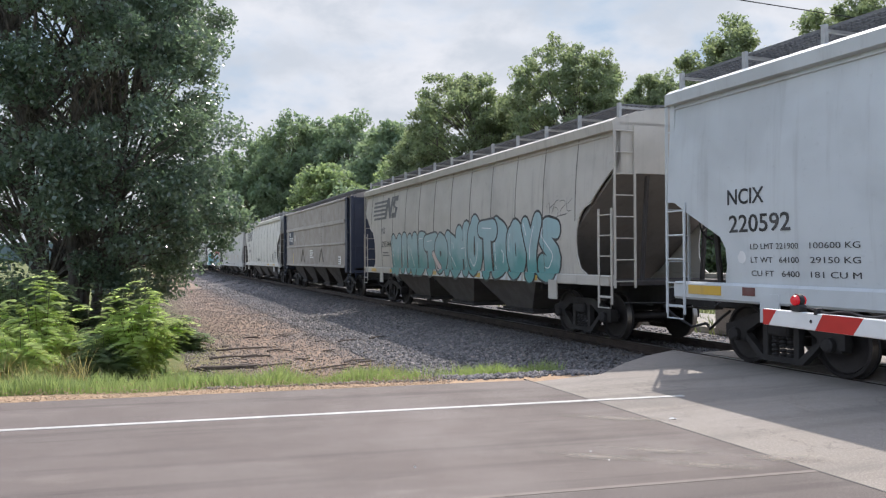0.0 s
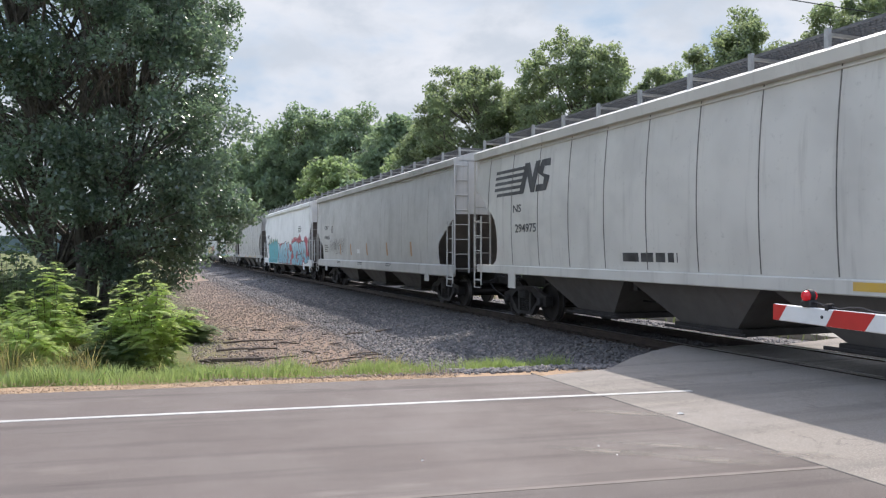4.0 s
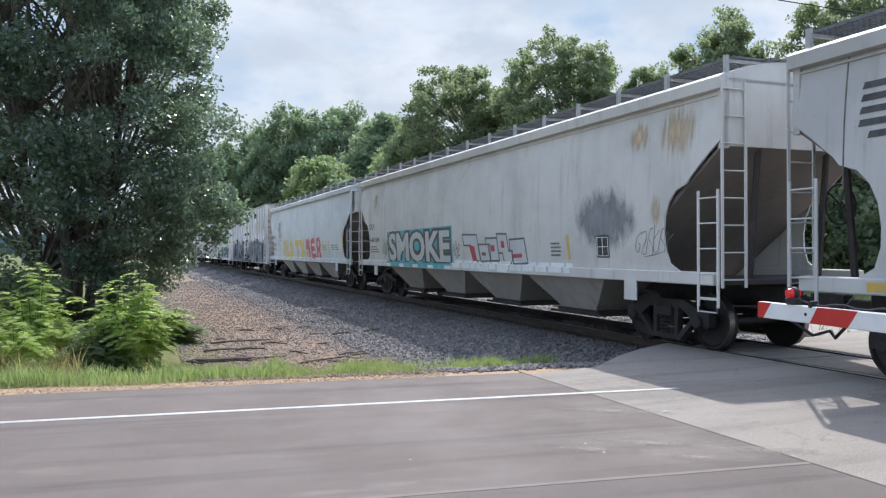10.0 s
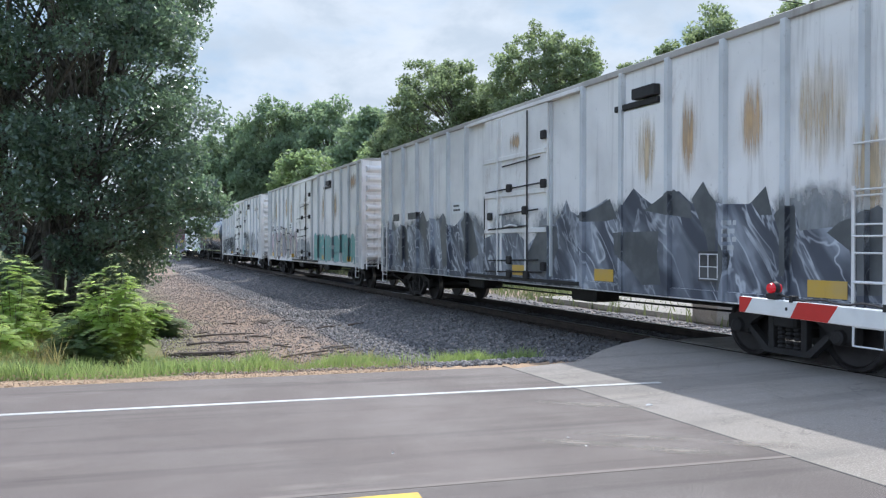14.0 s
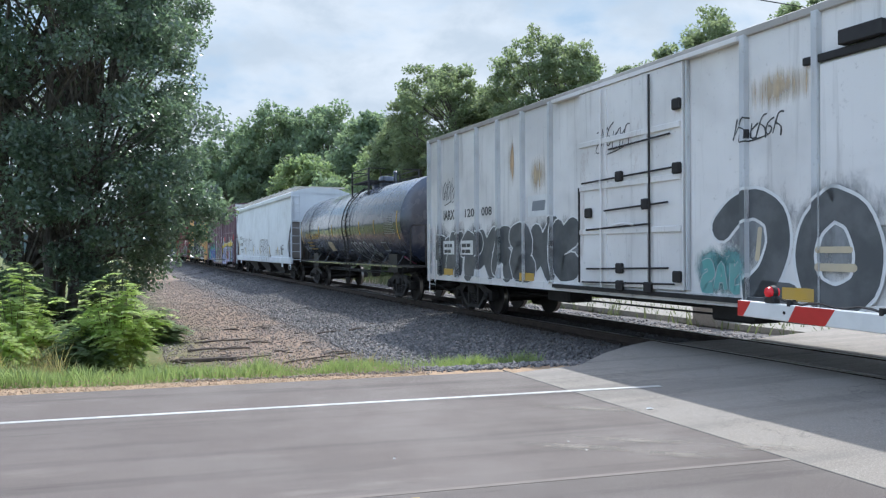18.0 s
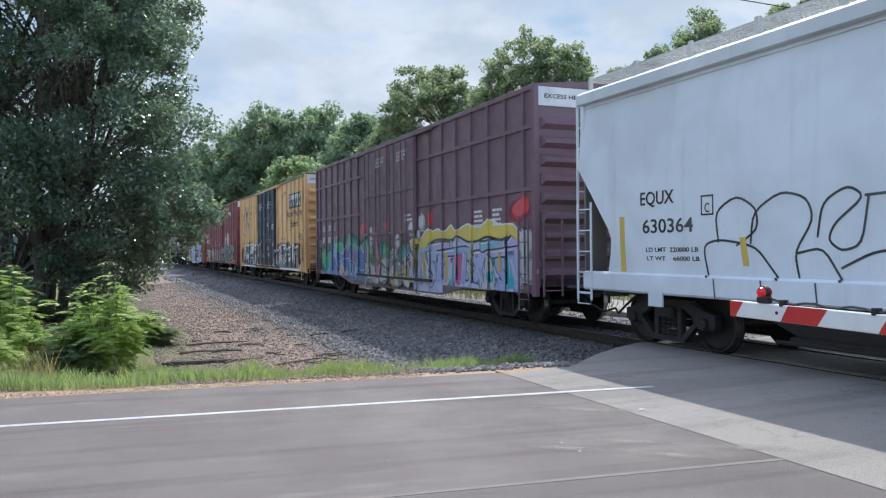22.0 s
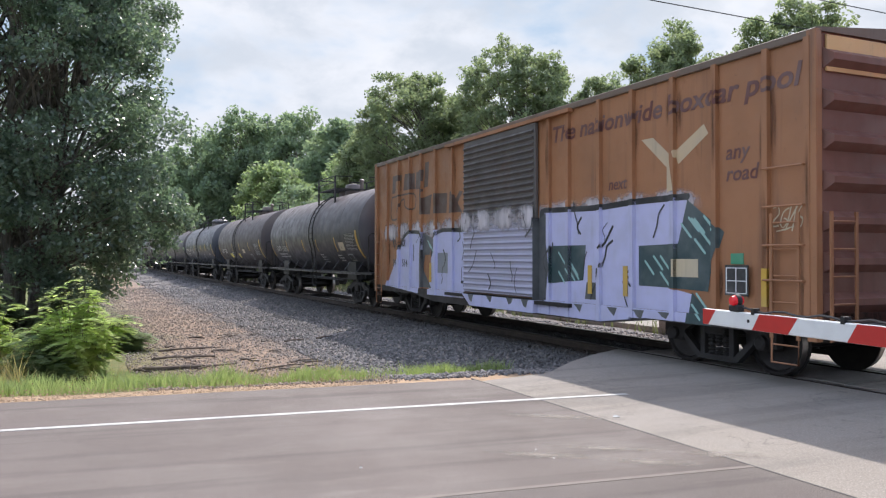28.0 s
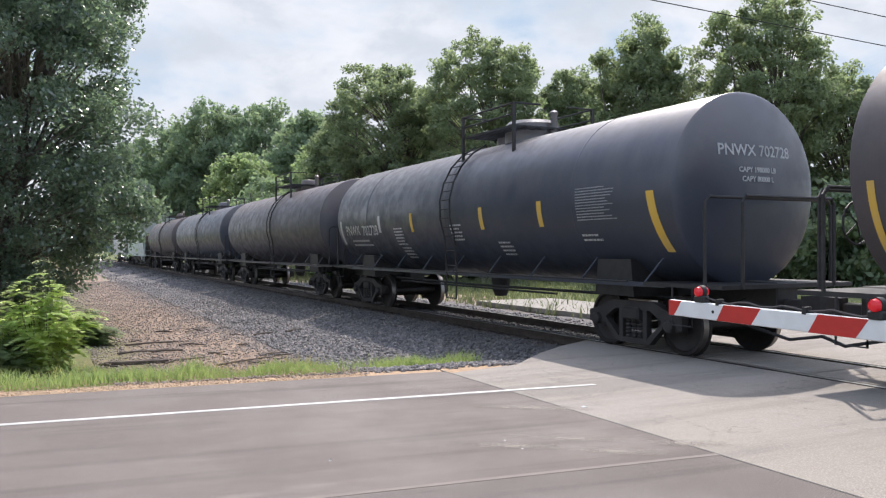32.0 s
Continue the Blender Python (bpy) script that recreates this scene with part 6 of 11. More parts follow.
def from_view(px, depth):
    """A place at the depth, seen towards px at the clip's start."""
    a = radians(1.145)
    xc = (px - 784) / 1400 * depth
    return xc * math.cos(a) - depth * math.sin(a), xc * math.sin(a) + depth * math.cos(a)


def make_trees():
    x, y = from_view(130, 23)
    tree("tree", "tall dark-leaved multi-stemmed tree beside the gravel", x, y, 15.5, 5.05, LEAF_DARK, 11, 640, 330, 0.078, 0.68, 0.17, 0.06, 4, barrel=True)
    row = [(822, 56, 15.7, 4.3, 21), (1005, 52, 16.4, 4.6, 22), (1158, 58, 16.4, 3.1, 23), (1287, 47, 15.9, 3.2, 24), (1515, 44, 17.0, 4.2, 25), (1690, 45, 12.6, 4.2, 26), (915, 62, 14.6, 4.0, 27), (1400, 60, 12.6, 4.5, 28), (745, 66, 13.0, 3.2, 29)]
    for px, d, hh, sp, seed in row:
        x, y = from_view(px, d)
        tree("tree", "mature green locust tree with an open crown", x, y, hh, sp, LEAF_MID, seed, 420, 120, 0.135, 0.64, 0.17, 0.2, 2, "trees behind the track", lumps=0.8)
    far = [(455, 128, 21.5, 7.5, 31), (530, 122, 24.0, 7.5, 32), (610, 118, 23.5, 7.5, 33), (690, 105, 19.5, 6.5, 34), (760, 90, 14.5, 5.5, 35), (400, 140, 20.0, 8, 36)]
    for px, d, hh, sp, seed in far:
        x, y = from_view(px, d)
        tree("tree", "distant dense green tree in a wood edge", x, y, hh, sp, LEAF_HAZED, seed, 330, 95, 0.36, 1.5, 0.3, 0.05, 1, "trees of the wood edge")
    for px, d, hh, sp, seed in ((585, 88, 12.5, 4.6, 41), (735, 74, 12.0, 4.0, 42)):
        x, y = from_view(px, d)
        tree("tree", "lighter green young tree before the wood", x, y, hh, sp, LEAF_LIGHT, seed, 200, 100, 0.26, 1.05, 0.2, 0.08, 1, "trees of the wood edge")
    # undergrowth behind the track
    rng = random.Random(8)
    for i in range(16):
        px = 560 + 80 * i + rng.uniform(-20, 20)
        d = 66 - 2.0 * i + rng.uniform(-3, 3)
        x, y = from_view(px, d)
        tree("shrub", "tangled green shrub in the undergrowth", x, y, rng.uniform(4.5, 7.5), rng.uniform(3.0, 4.2), LEAF_HAZED if i % 2 else LEAF_MID, 60 + i, 110, 80, 0.22, 0.95, 0.06, 0.0, 2, "shrubs behind the track")


def make_bushes():
    rng = np.random.default_rng(3)
    for px, d, hh, sp, seed, mat, label in (
            (248, 14.6, 1.75, 0.80, 71, LEAF_SUMAC, "bright green leafy sapling bush on the verge"), (70, 14.8, 1.6, 0.72, 72, LEAF_SUMAC, "spindly yellow-green sapling among weeds"),
            (10, 18, 2.5, 1.5, 73, LEAF_LIGHT, "light green shrub among weeds"), (-60, 14.8, 1.4, 0.9, 74, LEAF_SUMAC, "green weed bush on the verge"),
            (150, 15.5, 0.5, 0.7, 75, LEAF_LIGHT, "low green weed clump"), (60, 21.5, 1.5, 1.4, 76, LEAF_LIGHT, "dense green shrub below the tree"), (-20, 24, 1.5, 2.0, 77, LEAF_LIGHT, "dense green shrub below the tree"),
            (318, 18.8, 0.45, 0.5, 78, LEAF_LIGHT, "green shrub at the soil's edge"), (225, 21.5, 1.1, 1.1, 79, LEAF_MID, "dark green shrub below the tree"), (-120, 18, 2.0, 1.6, 80, LEAF_LIGHT, "green shrub along the road"),
            (30, 13.6, 0.7, 0.6, 82, LEAF_SUMAC, "low yellow-green weed on the verge"), (180, 14.0, 0.45, 0.5, 83, LEAF_LIGHT, "low leafy weed on the verge")):
        x, y = from_view(px, d)
        t = thing("bush", label, "bush", "bushes on the verge", Matrix.Translation((x, y, grid_height(x, y))))
        g, quads = Geo(), []
        rnd = random.Random(seed)
        h = hh - grid_height(x, y)
        for k in range(int(46 * min(2.0, max(.6, sp)))):
            a = rnd.uniform(0, 6.283)
            r = sp * math.sqrt(rnd.random())
            top = Vector((r * math.cos(a), r * math.sin(a), h * (1.0 - 0.55 * (r / sp)) * rnd.uniform(0.55, 1.05)))
            base = Vector((top.x * 0.3, top.y * 0.3, 0))
            mid = base.lerp(top, 0.5) + Vector((0, 0, 0.08))
            g.tube([base, mid, top], 0.011, 5, r1=0.004)
            # fronds of paired leaflets
            for f in range(15):
                q = base.lerp(top, 0.12 + 0.88 * f / 14)
                b = rnd.uniform(0, 6.283)
                d1 = Vector((math.cos(b), math.sin(b), rnd.uniform(0.1, 0.5))).normalized()
                ln = rnd.uniform(0.22, 0.42)
                for j in range(7):
                    w = (j + 1) / 7
                    p = q + d1 * ln * w - Vector((0, 0, 0.16 * w * w))
                    side = d1.cross(Vector((0, 0, 1))).normalized()
                    for sg in (-1, 1):
                        e = (side * sg + d1 * 0.35 - Vector((0, 0, rnd.uniform(0.1, 0.5)))).normalized()
                        s = 0.145 * (1.15 - 0.5 * w)
                        n2 = e.cross(Vector((0, 0, 1))).normalized() * 0.046
                        quads.append((p, p + e * s * 0.45 + n2, p + e * s, p + e * s * 0.45 - n2))
        v = np.array([[tuple(p) for p in q] for q in quads]).reshape(-1, 3)
        part("stem", g, BARK, t)
        part("foliage", cloud("foliage", v, np.arange(len(v)).reshape(-1, 4), mat), None, t)


def blades(pts, height, rng, mat, name, width=0.008, spread=0.35):
    n = len(pts)
    a = rng.uniform(0, 6.283, n)
    h = height * rng.uniform(0.4, 1.25, n) * np.array([1.0 + 0.8 * noise.noise((p[0] * 1.7, p[1] * 1.7, 5)) for p in pts])
    lean = rng.normal(0, spread, (n, 2)) * h[:, None]
    w = np.stack((np.cos(a), np.sin(a), 0 * a), 1) * width
    top = pts + np.column_stack((lean, h))
    mid = pts + np.column_stack((lean * 0.35, h * 0.55))
    v = np.stack((pts - w, pts + w, mid + w * 0.8, top, mid - w * 0.8), 1)
    f = np.array([[0, 1, 2, 4], [4, 2, 3, 3]])
    quad = (np.array([0, 1, 2, 4])[None] + 5 * np.arange(n)[:, None])
    tri = (np.array([4, 2, 3])[None] + 5 * np.arange(n)[:, None])
    me = bpy.data.meshes.new(name)
    me.from_pydata(v.reshape(-1, 3).tolist(), [], quad.tolist() + tri.tolist())
    me.materials.append(mat)
    return me


def make_grass():
    rng = np.random.default_rng(9)

    def strip(n, x0, x1, y0, y1, fade=None):
        x, y = rng.uniform(x0, x1, n), rng.uniform(y0, y1, n)
        keep = np.array([noise.noise((a * 0.9, b * 1.4, 3)) * 1.3 + 0.5 - 1.2 * max(0, 0.35 - (b - y0)) > rng.random() * 0.9 for a, b in zip(x, y)])
        x, y = x[keep], y[keep]
        p = np.array([(*(ROAD * a + ACROSS * b)[:2], 0) for a, b in zip(x, y)])
        p[:, 2] = [grid_height(q[0], q[1]) for q in p]
        return p

    for n, box, h, mat, name, label, wd in (
            (62000, (-16, 0.5, 11.50, 13.9), 0.22, GRASSM, "grass", "bright green roadside grass strip", 0.007),
            (11000, (0.5, 5.0, 11.65, 12.9), 0.18, GRASSM, "grass", "thin green grass at the gravel's edge", 0.006),
            (9000, (-6.6, -2.6, 13.5, 16.8), 0.26, GRASSM, "weeds", "green weeds round the saplings", 0.010),
            (3500, (-14, 2.5, 12.4, 13.9), 0.32, DRYM, "dry_grass", "tan dry grass stalks on the verge", 0.005),
            (24000, (-20, -2.6, 13.0, 16.5), 0.55, DRYM, "dry_grass", "tall tan weeds between the bushes", 0.006),
            (14000, (-24, -5.0, 12.2, 24.0), 0.55, GRASSM, "weeds", "tall green weeds below the tree", 0.012),
            (7000, (-60, -16, 10.6, 30.0), 0.5, GRASSM, "weeds", "green weeds along the road", 0.02)):
        tagged(new(name, blades(strip(n, *box), h, rng, mat, name, wd)), label, "grass", kind="stuff")
    # verge beyond the track
    n = 22000
    s, a = rng.uniform(-70, 25, n), rng.uniform(4.5, 18, n)
    p = np.array([(*(N * (AWAY + b) + U * c)[:2], 0) for c, b in zip(s, a)])
    p[:, 2] = [grid_height(q[0], q[1]) for q in p]
    p = p[[not (-2.0 < Vector(q).dot(ACROSS) < 11.6) for q in p]]
    tagged(new("grass", blades(p, 0.35, rng, GRASSF, "grass", 0.02)), "green grass verge beyond the track", "grass", kind="stuff")


def make_debris():
    rnd = random.Random(2)
    wood = plain("grey_weathered_wood", (0.13, 0.10, 0.08), 0.9, 0, 0.5)

    spots = [((-4.55, 15.4), 1.15, 0.10, 0.07, 14, "wooden_plank", "old dark wooden plank lying on the soil"), ((-3.35, 14.1), 0.6, 0.11, 0.09, 40, "wooden_plank", "short dark wooden block on the soil"),
             ((-4.9, 17.0), 1.0, 0.05, 0.05, 25, "branch", "thin dead branch on the soil"), ((-3.7, 15.6), 0.9, 0.045, 0.045, 48, "branch", "thin dead branch on the soil"), ((-5.0, 18.6), 1.5, 0.05, 0.05, 30, "branch", "thin dead branch on the soil"), ((-2.6, 15.3), 1.1, 0.04, 0.04, 50, "branch", "thin dead branch on the soil")]
    for i in range(26):
        spots.append(((rnd.uniform(-6.6, -1.6), rnd.uniform(14.0, 22.0)), rnd.uniform(0.2, 0.8), rnd.uniform(.02, .06), rnd.uniform(.02, .05), rnd.uniform(-60, 90), "branch", "thin dead branch on the soil"))
    for (x, y), ln, w, h, rz, name, label in spots:
        z = grid_height(x, y)
        ob = thing(name, label, "wood", "sticks on the soil", pose(x, y, z + 0.01, 0, 0, rz))
        g = Geo()
        if name == "branch":
            g.tube([(-ln / 2, 0, h * 0.4), (-ln / 6, rnd.uniform(-.06, .06), h * 0.9), (ln / 5, rnd.uniform(-.06, .06), h * 0.6), (ln / 2, 0, h * 0.5)], w / 2, 6, r1=w / 4)
            g.tube([(-ln / 6, 0, h * 0.8), (0.05, 0.14, h * 1.3)], w / 4, 5, r1=0.006)
        else:
            g.box(-ln / 2, ln / 2, -w / 2, w / 2, 0, h, 0.012)
        part("wood", g, wood, ob)


# ---- sky and distance ----


def make_backdrop():
    """A far curved sheet of partly clouded sky, low over the horizon."""
    m = Mat("cloudy_sky")
    e = m.n.new("ShaderNodeEmission")
    co = m.scaled(1.0 / 620, 1.0 / 620, 1.0 / 330)
    n1 = m.noise(1.0, 6, 0.50, co, 0.2)
    n2 = m.noise(2.6, 6, 0.55, co, 0.2)
    sz = m.n.new("ShaderNodeSeparateXYZ")
    m.l.new(m.co, sz.inputs[0])
    high = m.ramp(sz.outputs[2], 180, 720, 0.16, -0.02)
    fac = m.ramp(m.math("ADD", m.math("ADD", n1, high), m.math("MULTIPLY", m.math("SUBTRACT", n2, 0.5), 0.45)), 0.36, 0.60)
    cloudc = m.mix(m.ramp(n2, 0.35, 0.68), (0.93, 0.945, 0.95), (0.70, 0.75, 0.79))
    col = m.mix(fac, (0.47, 0.63, 0.79), cloudc)
    m.l.new(col, e.inputs[0])
    e.inputs[1].default_value = 0.49
    m.l.new(e.outputs[0], m.n["Material Output"].inputs["Surface"])
    g = Geo()
    R, seg = 2200, 48
    hs = [-60, 0, 150, 350, 600, 900, 1150]
    rad = [R, R, R, R * 0.995, R * 0.97, R * 0.93, R * 0.88]
    g.v = [(r * math.sin(radians(-75 + 150 * i / seg)), r * math.cos(radians(-75 + 150 * i / seg)), h) for h, r in zip(hs, rad) for i in range(seg + 1)]
    g.f = [(j * (seg + 1) + i, j * (seg + 1) + i + 1, (j + 1) * (seg + 1) + i + 1, (j + 1) * (seg + 1) + i) for j in range(len(hs) - 1) for i in range(seg)]
    g.k = [0] * len(g.f)
    ob = part("sky_backdrop", g, m.m, smooth=80)
    tagged(ob, "pale blue sky with broken white clouds", "sky", kind="structure")
    # a wooded ridge on the horizon, its distance haze mixed into the colour
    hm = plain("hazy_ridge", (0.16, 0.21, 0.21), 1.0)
    g = Geo()
    n = 160
    top = [(-1300 + 2600 * i / n, 14 + 9 * noise.noise((i * 0.13, 0, 7)) + 3 * noise.noise((i * 0.9, 2, 7))) for i in range(n + 1)]
    for i in range(n):
        (x0, h0), (x1, h1) = top[i], top[i + 1]
        y0, y1 = math.sqrt(1500 ** 2 - x0 * x0), math.sqrt(1500 ** 2 - x1 * x1)
        g.face((x0, y0, -20), (x1, y1, -20), (x1, y1, h1 * 2.2), (x0, y0, h0 * 2.2))
        g.face((x0, y0, h0 * 2.2), (x1, y1, h1 * 2.2), (x1 * 1.2, y1 * 1.2, -20), (x0 * 1.2, y0 * 1.2, -20))
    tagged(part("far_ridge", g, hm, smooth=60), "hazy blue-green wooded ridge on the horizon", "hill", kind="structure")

# ---- the cars, first to last ----
GREY_A = paint("tan_grey_paint", (0.50, 0.465, 0.41), 0.6, rust=0.15)
GREY_B = paint("light_grey_paint", (0.60, 0.575, 0.52), 0.55)
GREY_C = paint("mid_grey_paint", (0.50, 0.49, 0.47), 0.6, rust=0.12)
GREY_D = paint("warm_white_paint", (0.62, 0.60, 0.56), 0.6, rust=0.25)
GREY_E = paint("blue_grey_paint", (0.535, 0.560, 0.565), 0.35)
WHITE_A = paint("white_paint", (0.80, 0.80, 0.79), 0.30)
WHITE_B = paint("cool_white_paint", (0.70, 0.735, 0.775), 0.22)
WHITE_C = paint("dirty_white_paint", (0.79, 0.765, 0.74), 0.7, rust=0.35)
TANEND = paint("tan_dusted_white_paint", (0.60, 0.50, 0.43), 0.8, (0.14, 0.11, 0.095), 0.5)
# posts greyer than the wall: their shaded side and rust put in one paint
POSTGREY = paint("shaded_grimy_post_paint", (0.60, 0.61, 0.62), 0.9, (0.13, 0.11, 0.10), 0.5)
DIRTY = paint("dirt_caked_grey_paint", (0.40, 0.375, 0.34), 1.0, (0.12, 0.10, 0.085), 0.3)
BAND = paint("brown_grey_paint", (0.285, 0.25, 0.222), 0.6, rust=0.2)
BANDRIB = paint("dusty_grey_rib_paint", (0.35, 0.315, 0.285), 0.5)
NAVY = paint("navy_paint", (0.026, 0.034, 0.062), 0.5, (0.06, 0.055, 0.06))
BROWN = paint("purple_brown_paint", (0.185, 0.112, 0.138), 0.5, (0.14, 0.10, 0.095))
YELLOW = paint("faded_yellow_paint", (0.73, 0.455, 0.205), 0.6, rust=0.25)
MAROON = paint("maroon_paint", (0.215, 0.060, 0.072), 0.5, (0.20, 0.11, 0.10))
ORANGE = paint("rusty_orange_paint", (0.35, 0.160, 0.075), 1.0, (0.095, 0.055, 0.04), 0.8)
DOORGREY = paint("dark_door_paint", (0.11, 0.098, 0.092), 0.7, rust=0.3)
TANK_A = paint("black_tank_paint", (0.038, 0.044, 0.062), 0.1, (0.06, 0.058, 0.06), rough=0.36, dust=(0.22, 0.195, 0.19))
# bluish upper tone stands in for the sky mirrored in the polished paint
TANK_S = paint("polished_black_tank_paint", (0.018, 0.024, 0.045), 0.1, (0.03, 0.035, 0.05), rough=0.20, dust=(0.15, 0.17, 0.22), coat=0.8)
OLDROOF = paint("rust_brown_roof_paint", (0.16, 0.115, 0.085), 1.0, (0.07, 0.05, 0.04), 0.5)
LILGREY = graffiti_paint("grey_lilac_spray", (0.42, 0.41, 0.52))
VIOLET = graffiti_paint("violet_spray", (0.17, 0.10, 0.30))
REDS = graffiti_paint("bright_red_spray", (0.62, 0.05, 0.07))
EMERALD = graffiti_paint("emerald_spray", (0.05, 0.36, 0.20))
LEADGREY = graffiti_paint("lead_grey_spray", (0.10, 0.115, 0.12), 0.5, (0.07, 0.08, 0.085))
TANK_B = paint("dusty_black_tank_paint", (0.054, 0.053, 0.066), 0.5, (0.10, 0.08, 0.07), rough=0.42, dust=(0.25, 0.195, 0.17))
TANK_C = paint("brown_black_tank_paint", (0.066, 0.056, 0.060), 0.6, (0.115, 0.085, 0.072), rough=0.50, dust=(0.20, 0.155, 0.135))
SEAM = plain("stained_seam", (0.17, 0.155, 0.14), 0.8, 0, 0.5)
CHALK = graffiti_paint("faded_chalk_spray", (0.15, 0.165, 0.185), 0.6)
GREENG = paint("grey_green_paint", (0.40, 0.44, 0.41), 0.5)
RUST = graffiti_paint("rust_stain", (0.42, 0.22, 0.09))
PALE_RUST = graffiti_paint("pale_rust_stain", (0.55, 0.42, 0.27))
TEAL = graffiti_paint("teal_spray", (0.13, 0.34, 0.32))
PALE_TEAL = graffiti_paint("pale_teal_spray", (0.30, 0.50, 0.47))
TEAL2 = graffiti_paint("teal_grey_spray", (0.30, 0.44, 0.46), 0.45, (0.10, 0.29, 0.28))
PALEICE = graffiti_paint("pale_ice_spray", (0.55, 0.60, 0.60))
ICE = graffiti_paint("ice_blue_spray", (0.431, 0.632, 0.722), 0.45, (0.20, 0.44, 0.56))
TURQ = graffiti_paint("turquoise_spray", (0.04, 0.38, 0.46))
SKYBLUE = graffiti_paint("sky_blue_spray", (0.22, 0.45, 0.56))
CRIMSON = graffiti_paint("crimson_spray", (0.42, 0.03, 0.06))
GREENS = graffiti_paint("green_spray", (0.05, 0.28, 0.15))
DKGREEN = graffiti_paint("dark_green_spray", (0.10, 0.22, 0.10))
SILVER = graffiti_paint("silver_spray", (0.52, 0.53, 0.54), 0.35)
CHARCOAL = graffiti_paint("charcoal_spray", (0.075, 0.08, 0.085))
MIDGREY = graffiti_paint("grey_spray", (0.22, 0.235, 0.26))
GOLD = graffiti_paint("gold_spray", (0.60, 0.43, 0.08))
LEMON = graffiti_paint("lemon_spray", (0.72, 0.60, 0.10))
PINK = graffiti_paint("pink_spray", (0.55, 0.12, 0.28))
PALEPINK = graffiti_paint("pale_pink_spray", (0.62, 0.50, 0.46))
LILAC = graffiti_paint("lilac_spray", (0.46, 0.40, 0.66))
LAVENDER = graffiti_paint("lavender_spray", (0.50, 0.50, 0.72))
BLUES = graffiti_paint("blue_spray", (0.06, 0.15, 0.42))
OXBLOOD = graffiti_paint("oxblood_spray", (0.125, 0.042, 0.036))
BEIGE = graffiti_paint("beige_spray", (0.56, 0.47, 0.32))
WEAK_BLACK = graffiti_paint("faded_black_spray", (0.13, 0.12, 0.115))


SLATE = soft_spray("slate_mountain_spray", (0.17, 0.18, 0.225), 0.2, 0.5)
SLATE2 = graffiti_paint("streaked_slate_spray", (0.27, 0.28, 0.32), 0.5, (0.17, 0.18, 0.22))
SLATE3 = graffiti_paint("pale_slate_spray", (0.36, 0.37, 0.40))
HALO_MIST = soft_spray("pale_sprayed_halo", (0.60, 0.55, 0.58), 0.25, 0.85)
DKTEAL = graffiti_paint("dark_teal_spray", (0.035, 0.065, 0.07))
FADED = graffiti_paint("faded_emblem_paint", (0.080, 0.042, 0.030))
DKSLATE = graffiti_paint("dark_slate_spray", (0.065, 0.07, 0.09))
RUST_MIST = soft_spray("thin_rust_stain", (0.58, 0.38, 0.19), 0.15, 1.35, streak=True)
ORANGE_MIST = soft_spray("orange_rust_stain", (0.50, 0.21, 0.07), 0.1, 0.9)
BLUSH = graffiti_paint("blush_spray", (0.62, 0.52, 0.56))
BLUSH_MIST = soft_spray("thin_blush_spray", (0.58, 0.46, 0.50), 0.1, 0.9)
MINT_MIST = soft_spray("thin_mint_spray", (0.34, 0.46, 0.44), 0.2, 1.0)
CREAM_MIST = soft_spray("thin_cream_spray", (0.66, 0.60, 0.50), 0.1, 0.9)
PALE_MIST = soft_spray("thin_tan_stain", (0.62, 0.47, 0.28), 0.15, 1.4, streak=True)
GREY_MIST = soft_spray("thin_grey_spray", (0.26, 0.27, 0.28), 0.3, 1.0)
RED_MIST = soft_spray("thin_red_spray", (0.66, 0.06, 0.11), 0.25, 0.95)
GREEN_MIST = soft_spray("thin_green_spray", (0.06, 0.42, 0.30), 0.2, 0.85)
BLUE_MIST = soft_spray("thin_blue_spray", (0.16, 0.30, 0.58), 0.2, 0.9)
ICE_MIST = soft_spray("thin_silver_spray", (0.52, 0.56, 0.60), 0.2, 1.0)
TEAL_MIST = soft_spray("thin_teal_spray", (0.16, 0.36, 0.36), 0.2, 0.8)
AQUA = graffiti_paint("aqua_spray", (0.20, 0.52, 0.55), 0.45, (0.32, 0.36, 0.60))
MAUVE = graffiti_paint("mauve_spray", (0.52, 0.38, 0.62), 0.45, (0.40, 0.44, 0.68))
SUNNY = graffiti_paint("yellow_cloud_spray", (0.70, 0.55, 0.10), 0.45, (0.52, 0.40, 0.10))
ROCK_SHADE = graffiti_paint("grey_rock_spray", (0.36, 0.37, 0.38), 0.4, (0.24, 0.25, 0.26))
ROCK = graffiti_paint("silver_rock_spray", (0.66, 0.67, 0.68), 0.4, (0.50, 0.51, 0.53))


